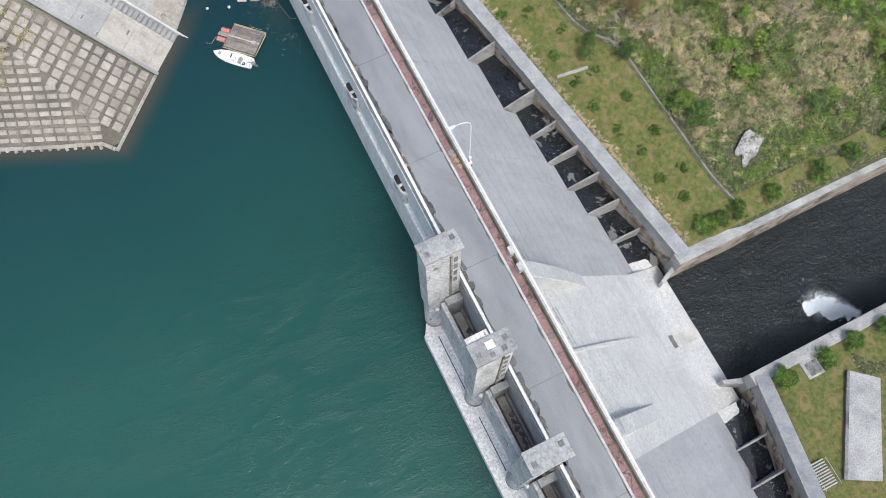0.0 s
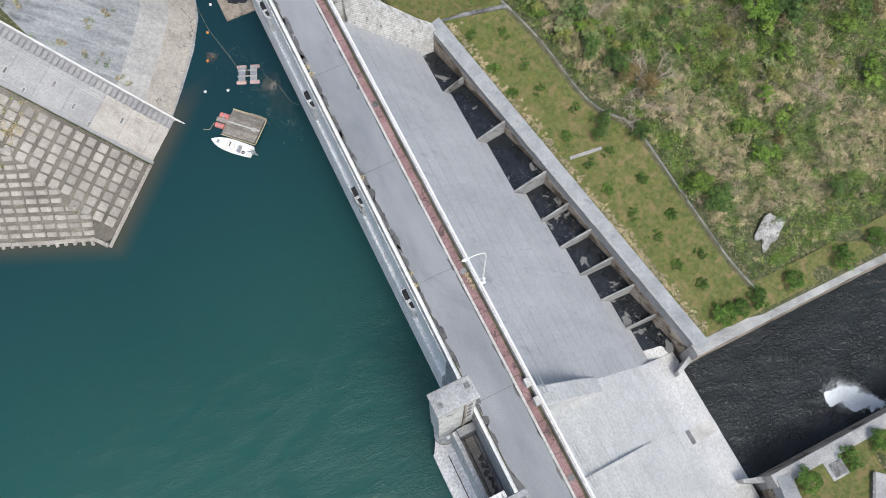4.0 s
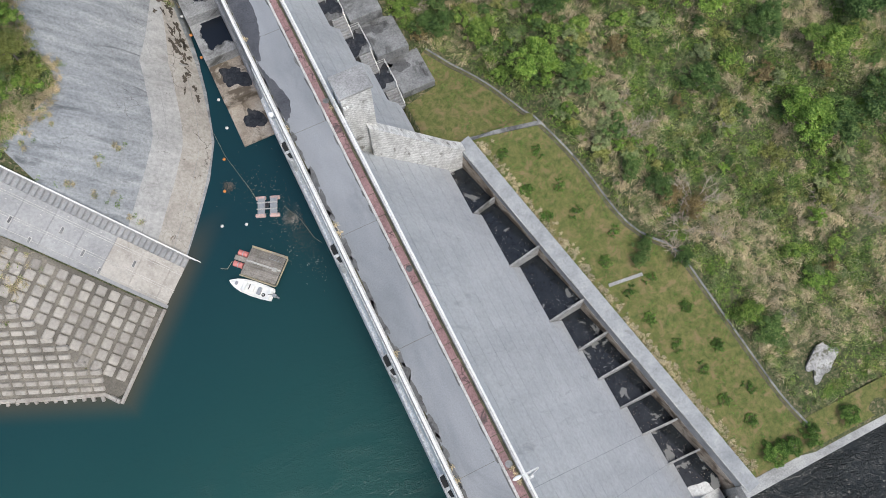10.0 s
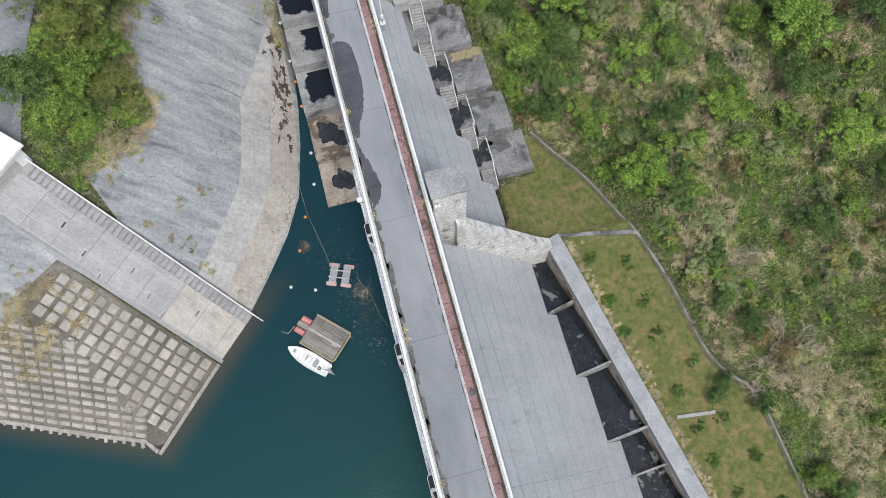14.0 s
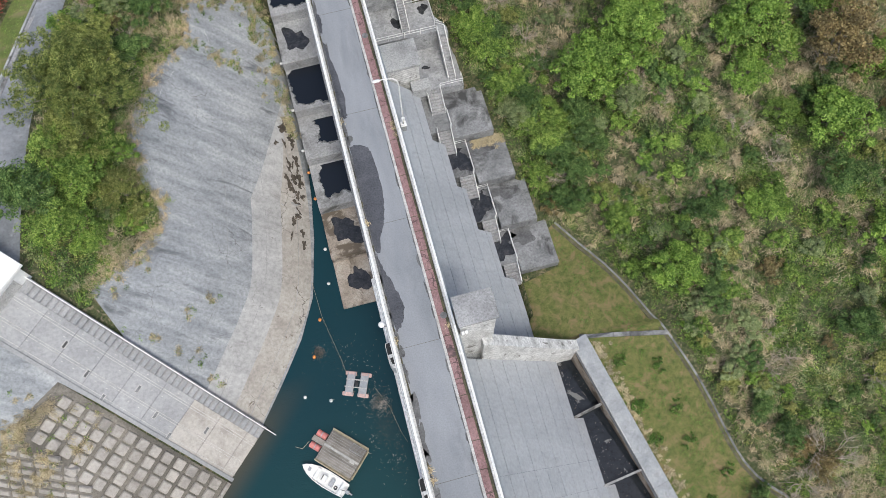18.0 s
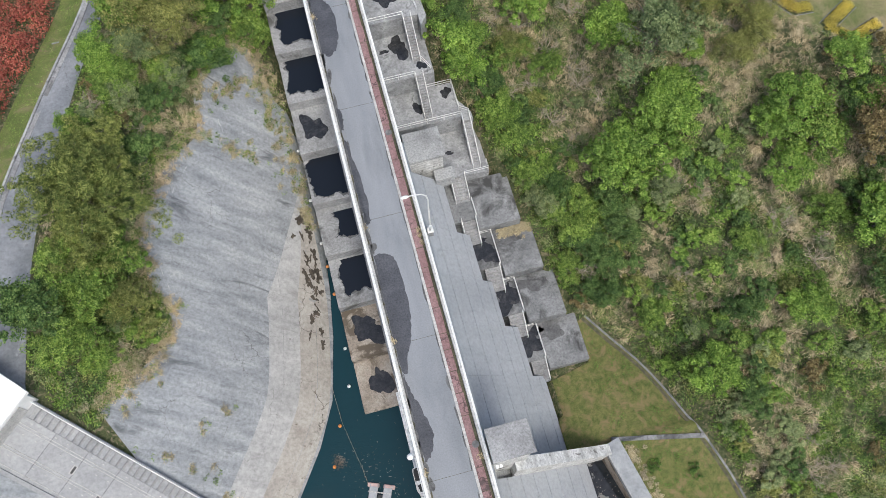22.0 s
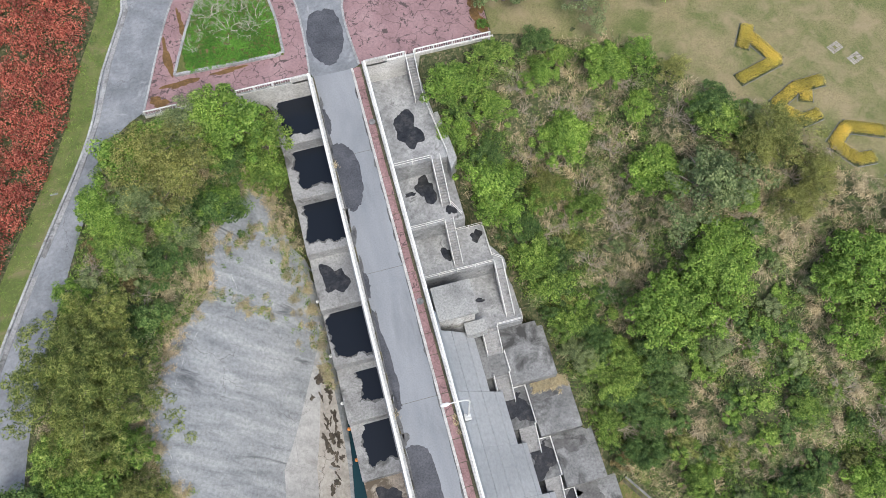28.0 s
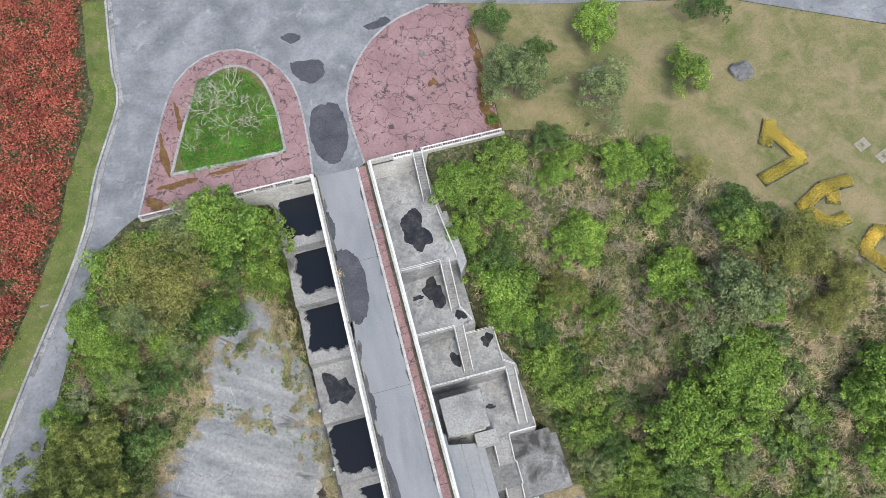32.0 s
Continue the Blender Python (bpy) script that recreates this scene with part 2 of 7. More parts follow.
M["lake"] = water("reservoir_water", (0.013, 0.068, 0.058), (0.019, 0.083, 0.07), 0.06, (2.6, 4.6, 1), 1.0, 0.02, (0.008, 0.036, 0.046), 0.13)
M["pool"] = water("tailwater_dark", (0.012, 0.016, 0.018), (0.02, 0.025, 0.027), 0.06, (1.5, 2.0, 1), 1.0, high=0.5)
M["still"] = water("puddle_dark", (0.008, 0.011, 0.017), (0.016, 0.02, 0.028), 0.05, (0.5, 0.5, 1), 0.02)


# ---- mesh helpers ----
def mesh_of(name, bm, mat, smooth=False):
    me = bpy.data.meshes.new(name)
    bm.normal_update()
    bm.to_mesh(me)
    bm.free()
    for mm in mat if isinstance(mat, (list, tuple)) else [mat]:
        me.materials.append(mm)
    if smooth:
        me.polygons.foreach_set("use_smooth", [True] * len(me.polygons))
    return me


def part(name, bm, mat, parent=None, label="", smooth=False):
    ob = new(name, mesh_of(name, bm, mat, smooth))
    if parent:
        ob.parent = parent
    if label:
        ob["label"] = label
    return ob


def thing(name, label, category, group="", kind="", at=(0, 0, 0), rz=0.0):
    ob = new(name)
    ob.empty_display_size = 0.3
    ob.location, ob.rotation_euler = at, (0, 0, radians(rz))
    return tagged(ob, label, category, group, kind)


def structure(name, bm, mat, label, category, smooth=False):
    return tagged(part(name, bm, mat, None, "", smooth), label, category, "", "structure")


def box(bm, x0, x1, y0, y1, z0, z1, bev=0.0):
    v = [bm.verts.new(p) for p in ((x0, y0, z0), (x1, y0, z0), (x1, y1, z0), (x0, y1, z0), (x0, y0, z1), (x1, y0, z1), (x1, y1, z1), (x0, y1, z1))]
    f = [bm.faces.new([v[i] for i in q]) for q in ((3, 2, 1, 0), (4, 5, 6, 7), (0, 1, 5, 4), (1, 2, 6, 5), (2, 3, 7, 6), (3, 0, 4, 7))]
    if bev:
        bmesh.ops.bevel(bm, geom=list({e for q in f for e in q.edges}), offset=bev, segments=1, affect="EDGES", profile=0.5)
    return bm


def bx(*a, bev=0.0):
    return box(bmesh.new(), *a, bev=bev)


def prism(pts, z0, z1, bm=None):
    """A vertical prism over a plan outline; z1 may be a function of x, y."""
    bm = bm or bmesh.new()
    top = z1 if callable(z1) else (lambda x, y: z1)
    bot = z0 if callable(z0) else (lambda x, y: z0)
    lo = [bm.verts.new((x, y, bot(x, y))) for x, y in pts]
    hi = [bm.verts.new((x, y, top(x, y))) for x, y in pts]
    n = len(pts)
    bm.faces.new(hi)
    bm.faces.new(lo[::-1])
    for i in range(n):
        j = (i + 1) % n
        bm.faces.new((lo[i], lo[j], hi[j], hi[i]))
    bmesh.ops.recalc_face_normals(bm, faces=bm.faces)
    return bm


def extrude_profile(prof, y0, y1, bm=None):
    """A closed x-z outline drawn out along y."""
    bm = bm or bmesh.new()
    a = [bm.verts.new((x, y0, z)) for x, z in prof]
    b = [bm.verts.new((x, y1, z)) for x, z in prof]
    n = len(prof)
    bm.faces.new(a)
    bm.faces.new(b[::-1])
    for i in range(n):
        j = (i + 1) % n
        bm.faces.new((a[j], a[i], b[i], b[j]))
    bmesh.ops.recalc_face_normals(bm, faces=bm.faces)
    return bm


def tube(bm, pts, r, seg=6):
    """A round bar through the points."""
    pts = [Vector(p) for p in pts]
    rings = []
    for i, p in enumerate(pts):
        d = (pts[min(i + 1, len(pts) - 1)] - pts[max(i - 1, 0)]).normalized()
        u = d.cross(Vector((0, 0, 1)) if abs(d.z) < 0.9 else Vector((1, 0, 0))).normalized()
        w = d.cross(u)
        rr = r[i] if isinstance(r, (list, tuple)) else r
        rings.append([bm.verts.new(p + rr * (math.cos(a) * u + math.sin(a) * w)) for a in [2 * math.pi * k / seg for k in range(seg)]])
    for a, b in zip(rings, rings[1:]):
        for k in range(seg):
            bm.faces.new((a[k], a[(k + 1) % seg], b[(k + 1) % seg], b[k]))
    bm.faces.new(rings[0][::-1])
    bm.faces.new(rings[-1])
    return bm


def blob(cx, cy, rx, ry, seed, n=48, rough=0.25, turn=0.0, sq=0.0):
    """An uneven closed outline, for puddles and beds."""
    rng = random.Random(seed)
    ph = [rng.uniform(0, 6.28) for _ in range(7)]
    out = []
    for i in range(n):
        a = 2 * math.pi * i / n
        k = 1 + sum(rough / (j + 1) * math.sin((j + 2) * a + ph[j]) for j in range(7)) * 0.55
        k = max(0.5, k) + rough * 0.3 * noise.noise((2.6 * math.cos(a) + seed, 2.6 * math.sin(a), 1.7)) + rough * 0.16 * noise.noise((7 * math.cos(a), 7 * math.sin(a) + seed, 4.1))
        q = (abs(math.cos(a)) ** 4 + abs(math.sin(a)) ** 4) ** (-0.25 * sq)
        x, y = rx * k * q * math.cos(a), ry * k * q * math.sin(a)
        out.append((cx + x * math.cos(turn) - y * math.sin(turn), cy + x * math.sin(turn) + y * math.cos(turn)))
    return out


def sheet(pts, zf):
    bm = bmesh.new()
    bm.faces.new([bm.verts.new((x, y, zf(x, y) if callable(zf) else zf)) for x, y in pts])
    bmesh.ops.triangulate(bm, faces=bm.faces)
    bmesh.ops.recalc_face_normals(bm, faces=bm.faces)
    if bm.faces and sum(f.normal.z for f in bm.faces) < 0:
        bmesh.ops.reverse_faces(bm, faces=bm.faces)
    return bm


# ---- the lie of the land ----
LAKE, TAIL = -15.3, -38.9
SHORE = [(-17.8, 57.6), (-10.0, 65.8), (-5.6, 70.5), (-2.6, 74.5), (0.5, 79.0), (2.8, 83.6), (4.4, 90.7), (5.3, 97.0), (6.0, 103.0), (6.0, 140.0)]


def smooth(a, b, v):
    k = np.clip((v - a) / (b - a), 0, 1)
    return k * k * (3 - 2 * k)


def shore_gap(x, y):
    """Signed distance inland (west) of the shoreline."""
    best, side = np.full(np.shape(x), 1e9), np.ones(np.shape(x))
    for (ax, ay), (bx_, by) in zip(SHORE, SHORE[1:]):
        dx, dy = bx_ - ax, by - ay
        k = np.clip(((x - ax) * dx + (y - ay) * dy) / (dx * dx + dy * dy), 0, 1)
        d = np.hypot(x - ax - k * dx, y - ay - k * dy)
        s = np.sign(dx * (y - ay) - dy * (x - ax))
        side = np.where(d < best - 1e-9, s, side)
        best = np.minimum(best, d)
    return best * side


def wall_x(y):
    """The dam-side line of the training wall."""
    return 31.0 + (71.5 - y) * 14.2 / 54.8


def land_left(x, y):
    a = LAKE + 0.66 * shore_gap(x, y) + 0.27 * np.maximum(0, y - 95)
    b = LAKE + 0.98 * ((x + 24.0) * 0.40 + (y - 61.0) * 0.92)
    z = np.minimum(a, b)
    top = 0.9 * smooth(132, 118, y) * smooth(5, -8, x)
    z = np.where(y > 132.7, 0.0, np.minimum(z, top))
    return np.clip(z, -32, 40)


def land_right(x, y):
    h1 = -20.8 + 0.30 * (y - 81) + 0.24 * np.maximum(0, y - 111)
    h2 = -32.5 + 0.345 * (y - 24) + 0.2 * np.maximum(0, x - 52)
    hill = h1 + (h2 - h1) * smooth(36, 52, x)
    lawn = np.maximum(-32.6, -20.0 + 0.239 * (y - 71.5) + 0.06 * (x - wall_x(y)))
    lawn = np.where(y > 71.5, -20.2, lawn)
    z = np.minimum(np.maximum(hill, lawn), 0.0)
    edge = np.interp(x, [53.5, 58.5, 62.3, 72, 90, 110], [118.4, 112.2, 107.3, 101.5, 94, 88])
    z = np.where(x > 53.5, z * (1 - smooth(-6.0, -1.5, y - edge)), z)
    z = np.where(y < 17, -32.6, z)
    return z


def land(x, y):
    """The ground's height."""
    x, y = np.asarray(x, float), np.asarray(y, float)
    r = land_right(x, y)
    pit = (y < 71.0) & (x < np.where(y > 7.5, wall_x(y), wall_x(15 - y)) + 0.6) & (x > 10)
    chan = (y > -2.0) & (y < 17.2) & (x > 40)
    r = np.where(pit | chan, -46.0, r)
    left = land_left(x, y)
    z = np.where(x < 12.0, left, r)
    edge = np.interp(y, [71, 81, 88, 94, 105, 111, 116, 123, 133], [26.5, 27.5, 30.8, 29.6, 28.0, 25.8, 24.0, 22.6, 22.4])
    z = np.where((x >= 12) & (x < edge) & (y > 71) & (y < 132.6), np.minimum(z, np.where(y < 81.5, -24.0, -24.0 + 0.33 * (y - 81))), z)
    z = np.where((x > 5.5) & (x < 12) & (y < 132.6), np.minimum(z, -18.0 + 0.27 * np.maximum(0, y - 95)), z)
    return z


def ground_z(x, y):
    return float(land(x, y))


def spread(lo, hi, step, far, n=14):
    mid = np.arange(lo, hi + step / 2, step)
    k = np.linspace(0, 1, n + 1)[1:] ** 2.2
    return np.concatenate([(lo - far * k)[::-1], mid, hi + far * k])


gx, gy = spread(-46, 112, 0.8, 1500), spread(-30, 172, 0.8, 1500)
GX, GY = np.meshgrid(gx, gy)
GZ = land(GX, GY)
rough_n = np.array([noise.noise((a * 0.22, b * 0.22, 3.0)) for a, b in zip(GX.ravel(), GY.ravel())]).reshape(GX.shape)
wild = (GZ < -0.6) & (GX > 30) | (GX > 90)
path_x = np.interp(GY, [20, 46.7, 62.9, 79.1, 86.5], [58.0, 52.5, 46.0, 40.0, 35.0])
GZ = GZ + np.where(wild & (GX > path_x) & (GX < 112) | wild & (GY > 88), rough_n * 0.8, 0)
nx, ny = len(gx), len(gy)
idx = np.arange(nx * ny).reshape(ny, nx)
quads = np.stack([idx[:-1, :-1], idx[:-1, 1:], idx[1:, 1:], idx[1:, :-1]], -1).reshape(-1, 4)
me = bpy.data.meshes.new("ground")
me.from_pydata(np.stack([GX.ravel(), GY.ravel(), GZ.ravel() - 0.06], -1).tolist(), [], quads.tolist())
me.polygons.foreach_set("use_smooth", [True] * len(me.polygons))
me.materials.append(M["soil"])
tagged(new("ground", me), "earth slopes under dense undergrowth and dry grass", "ground", "", "structure")


def draped(outline, lift, mat, name, label, category, step=1.0):
    """A sheet that lies on the land inside a plan outline."""
    xs, ys = [p[0] for p in outline], [p[1] for p in outline]
    bm = bmesh.new()
    bm.faces.new([bm.verts.new((x, y, 0)) for x, y in outline])
    bmesh.ops.triangulate(bm, faces=bm.faces)
    for ax, lo, hi in ((0, min(xs), max(xs)), (1, min(ys), max(ys))):
        c = lo + step
        while c < hi:
            co, no = ((c, 0, 0), (1, 0, 0)) if ax == 0 else ((0, c, 0), (0, 1, 0))
            bmesh.ops.bisect_plane(bm, geom=bm.verts[:] + bm.edges[:] + bm.faces[:], plane_co=co, plane_no=no)
            c += step
    for v in bm.verts:
        v.co.z = ground_z(v.co.x, v.co.y) + lift
    bmesh.ops.recalc_face_normals(bm, faces=bm.faces)
    if sum(f.normal.z for f in bm.faces) < 0:
        bmesh.ops.reverse_faces(bm, faces=bm.faces)
    return structure(name, bm, mat, label, category, True)


# water
structure("water", sheet([(-900, -900), (10.4, -900), (10.4, 100), (-40, 100), (-900, 300)], LAKE), M["lake"], "deep green reservoir water with small ripples", "water")
structure("channel_water", sheet([(40, -2), (900, -2), (900, 17), (40, 17)], TAIL), M["pool"], "dark rippled water in the outlet channel", "water")

# ---- the dam ----
# black for the painted shade in joints and vents, and for the vent stain
M["gap_black"] = plain("black_damp_hollow", (0.03, 0.03, 0.03), 0.9, 0, 0.3)
M["bleach"] = surface("concrete_bleached", (0.66, 0.65, 0.62), (0.8, 0.79, 0.76), (0.86, 0.85, 0.82), 0.6, 4, 0.85, (0.42, 0.41, 0.38), (0.66, 0.76), 0.7, (1, 1, 0.4))
M["soaked"] = surface("concrete_soaked", (0.017, 0.018, 0.021), (0.03, 0.031, 0.034), (0.066, 0.065, 0.064), 1.1, 5, 0.16, (0.1, 0.092, 0.082), (0.6, 0.72), 1.3)
M["damp"] = surface("concrete_damp", (0.07, 0.07, 0.07), (0.11, 0.11, 0.11), (0.16, 0.16, 0.16), 0.8, 5, 0.45, (0.05, 0.05, 0.05), (0.55, 0.65), 1.0)
Y0, Y1 = -70.0, 133.0
RUN = 0.756
KNEE = -7.3
BAYS_TOE = [70.4, 63.3, 55.0, 46.6, 42.0, 37.6, 33.2, 29.0, 24.2, 18.6]
BAYS_WALL = [70.4, 64.2, 55.7, 47.2, 42.4, 37.8, 33.2, 28.7, 24.0, 17.4]
BAY_X = [28.9, 30.37, 32.0, 34.2, 34.8, 35.83, 37.13, 38.87, 39.8]
BAY_Z = [-24.3, -25.0, -27.1, -29.9, -30.7, -32.1, -33.8, -36.1, -37.3]


def face_x(z):
    """The downstream face: upright below the crest, then sloping."""
    return 17.2 + RUN * max(0.0, KNEE - z)


def face_z(x):
    return KNEE - (x - 17.2) / RUN


dam = thing("dam", "long grey concrete gravity dam with a narrow crest road", "dam", "", "structure")
ZC = -19.4
core = extrude_profile([(10.6, -0.06), (16.75, -0.06), (16.95, -0.9), (16.95, KNEE - 0.4), (face_x(ZC) - 0.5, ZC), (face_x(ZC) - 0.5, -46), (10.3, -46), (10.3, -6.8), (10.55, -6.6)], Y0, 81.0)
part("body", core, M["conc"], dam)
CUTS = [(81.0, 87.0, -17.9), (87.0, 92.5, -15.7), (92.5, 98.3, -14.2), (98.3, 104.9, -12.2)]
for ya, yb, zc in CUTS:
    xc = face_x(zc) - 0.1
    part("body", extrude_profile([(10.6, -0.06), (16.75, -0.06), (16.95, -0.9), (16.95, KNEE - 0.4), (xc - 0.3, zc + 0.2), (xc, zc - 0.3), (xc, -46), (10.3, -46), (10.3, -6.8), (10.55, -6.6)], ya, yb), M["step"], dam)
part("upstream_wall", extrude_profile([(10.3, -6.62), (10.5, -6.2), (10.5, -0.35), (10.62, -0.35), (10.62, -6.62)], 24.5, 81.0), M["bleach"], dam)
part("bleached_band", extrude_profile([(10.08, -17), (10.08, -6.8), (10.2, -6.64), (10.62, -6.64), (10.62, -17)], 24.5, 81.0), M["bleach"], dam, "bleached pale wall above the waterline")
part("body", extrude_profile([(10.6, -0.06), (16.75, -0.06), (16.93, -0.9), (16.93, -30), (10.3, -30), (10.3, -6.8), (10.55, -6.6)], 104.9, Y1), M["conc"], dam)
part("upper_wall", bx(16.9, 17.2, Y0, 104.9, KNEE - 0.2, -0.95), M["face"], dam)
# crest: road, kerb, red walkway, gutters
part("road_surface", bx(11.28, 15.27, Y0, Y1, -0.3, 0.0), M["road"], dam, "worn grey asphalt crest road")
part("gutter", bx(11.0, 11.28, Y0, Y1, -0.3, -0.015), M["moss"], dam, "mossy dark gutter along the parapet")
part("kerb", bx(15.27, 15.52, Y0, Y1, -0.3, 0.13, bev=0.02), M["kerb"], dam, "pale concrete kerb")
part("walkway_bed", bx(15.52, 16.28, Y0, Y1, -0.3, 0.06), M["moss"], dam)
ry = random.Random(8)
y = Y0
while y < Y1 - 0.2:
    y2 = min(y + ry.choice((1.6, 2.1, 2.1, 2.6)), Y1)
    part("paving_slab", bx(15.53, 16.27 - 0.06 * (ry.random() < 0.3), y + 0.03, y2 - 0.03, 0.02, 0.10 + ry.uniform(0, 0.012), bev=0.015), M["red"], dam)
    y = y2
part("gutter", bx(16.28, 16.5, Y0, Y1, -0.3, 0.085), M["moss"], dam)
# parapets in 6.4 m lengths
y = Y0
while y < Y1 - 0.1:
    y2 = min(y + 6.45, Y1)
    part("parapet_panel", bx(10.72, 11.0, y + 0.01, y2 - 0.01, -0.3, 0.93, bev=0.02), M["pale"], dam)
    part("parapet_panel", bx(16.5, 16.72, y + 0.01, y2 - 0.01, -0.3, 0.93, bev=0.02), M["pale"], dam)
    part("coping", bx(10.66, 10.9, y + 0.006, y2 - 0.006, 0.93, 1.02, bev=0.02), M["white"], dam, "white painted coping")
    part("coping", bx(16.7, 16.9, y + 0.006, y2 - 0.006, 0.90, 1.02, bev=0.02), M["white"], dam)
    y = y2
part("plinth", bx(11.0, 11.12, Y0, Y1, -0.3, 0.12), M["kerb"], dam)
# the downstream face in lifts of 2 m; upright joints every 14.5 m
LIFT = 2.0


def face_panel(ya, yb, za, zb, gap):
    """One slab of the sloping face between two lift joints."""
    cut = 0.038
    za, zb = za - cut, zb + cut
    nrm = Vector((1, 0, RUN)).normalized() * 0.35
    prof = [(face_x(za), za), (face_x(zb), zb), (face_x(zb) - nrm.x, zb - nrm.z), (face_x(za) - nrm.x, za - nrm.z)]
    return extrude_profile(prof, ya + gap, yb - gap)


COLUMNS = []
for m in (False, True):
    for k, (hi, lo) in enumerate(zip(BAYS_TOE, BAYS_TOE[1:])):
        cuts = [hi] + [c for c in (58.2, 43.7) if lo < c < hi] + [lo]
        for b_, a_ in zip(cuts, cuts[1:]):
            ya, yb = (a_, b_) if not m else (15 - b_, 15 - a_)
            COLUMNS.append((ya, yb, face_z(BAY_X[k]) if k else face_z(28.3 + 1.2 * (70.4 - 0.5 * (a_ + b_)) / 7), "face"))
COLUMNS += [(-70.0, -55.4, -20.0, "face"), (-3.6, 9.0, -34.0, "spill"), (9.0, 18.6, -34.0, "spill"), (71.6, 81.0, -20.0, "face")]
COLUMNS += [(ya, yb, zc, "face") for ya, yb, zc in CUTS]
for ya, yb, low, mt in COLUMNS:
    z = KNEE
    while z > low + 0.15:
        z2 = max(z - LIFT, low - (0.4 if z - LIFT < low + 0.4 else 0.0))
        gap = 0.012 if any(abs(e - j) < 0.3 for e in (ya, yb) for j in (58.2, 43.7, 29.0, 18.6, 71.6, 81.0, 98.3)) else 0.003
        part("face_panel", face_panel(ya, yb, z, z2, gap), M[mt], dam)
        z = z2
    zl = low - 0.1
    # black sheet behind the slabs keeps the open joints from looking lit
    part("joint_backing", extrude_profile([(face_x(KNEE) - 0.1, KNEE), (face_x(zl) - 0.1, zl), (face_x(zl) - 0.3, zl), (face_x(KNEE) - 0.3, KNEE)], ya + 0.002, yb - 0.002), M["gap_black"], dam, "dark lift joints of the face")
part("face_cap", extrude_profile([(16.72, -0.3), (16.98, -0.3), (17.2, -0.945), (16.9, -1.2)], Y0, 104.9), M["face"], dam)
# spillway toe, with the scour outlet
toe = [(36.95, -33.4), (38.5, -35.0), (40.2, -36.35), (42.0, -37.45), (44.0, -38.4), (44.0, -46), (34.5, -46), (34.5, -33.4)]
part("spillway_toe", extrude_profile(toe, -3.6, 18.6), M["spill"], dam, "pale rough concrete apron")
part("outlet_sill", extrude_profile([(39.0, -35.34), (40.2, -36.29), (42.0, -37.39), (44.02, -38.34), (44.02, -38.6), (39.0, -38.6)], 6.4, 8.3), M["pale"], dam, "pale worn outlet strip")
part("outlet_mouth", bx(38.5, 39.05, 6.4, 8.3, -37.0, -34.9), M["dark"], dam, "dark outlet opening")
# pier tails on the spillway
for ya, yb, xe in ((16.8, 18.9, 27.9), (8.5, 9.8, 32.6), (-1.2, 0.9, 27.9)):
    ze = face_z(xe)
    low = (0.8 if ya > 10 else 2.5) if xe < 28 else 3.2
    tail = extrude_profile([(16.95, -0.97), (18.0, -1.5 - 2 * low), (0.5 * (18.0 + xe) + 0.35, 0.5 * (ze - 1.5) - low), (xe, ze), (xe - 1.0, ze - 0.4), (16.95, KNEE - 2.0)], ya, yb)
    bmesh.ops.bevel(tail, geom=[e for e in tail.edges if abs(e.verts[0].co.y - e.verts[1].co.y) < 0.01], offset=0.12 if xe < 28 else 0.5, segments=3, affect="EDGES")
    part("pier_tail", tail, M["spill"], dam, "pale worn pier tail")
# upstream foot and corbels under the parapet


def vent_bay(yc):
    """A chamfered open-topped bay on the upstream wall."""
    out = [(10.6, yc - 1.4), (10.1, yc - 1.2), (9.92, yc - 0.7), (9.92, yc + 1.0), (10.0, yc + 1.3), (10.6, yc + 1.4)]
    bay = part("vent_bay", prism(out, lambda x, y: -6.9 + 1.2 * (10.6 - x), -3.9), M["board"], dam, "stained concrete vent bay on the upstream wall")
    # solid cap: the dark inside of the vent is painted black on top
    part("vent_opening", prism([(10.54, yc + 0.1), (9.98, yc + 0.1), (9.98, yc + 0.95), (10.06, yc + 1.22), (10.54, yc + 1.3)], -4.6, -3.89), M["gap_black"], bay, "black cap painting the shaded vent opening")
    part("stain", prism([(10.5, yc - 1.0), (10.2, yc - 0.9), (10.1, yc - 0.3), (10.5, yc - 0.2)], -4.4, -3.892), M["gap_black"], bay)


for yc in (-19.5, -6.6, 32.5, 45.3, 58.4, 71.8):
    vent_bay(yc)

# ---- gate towers on the upstream side ----
DECK = -13.2


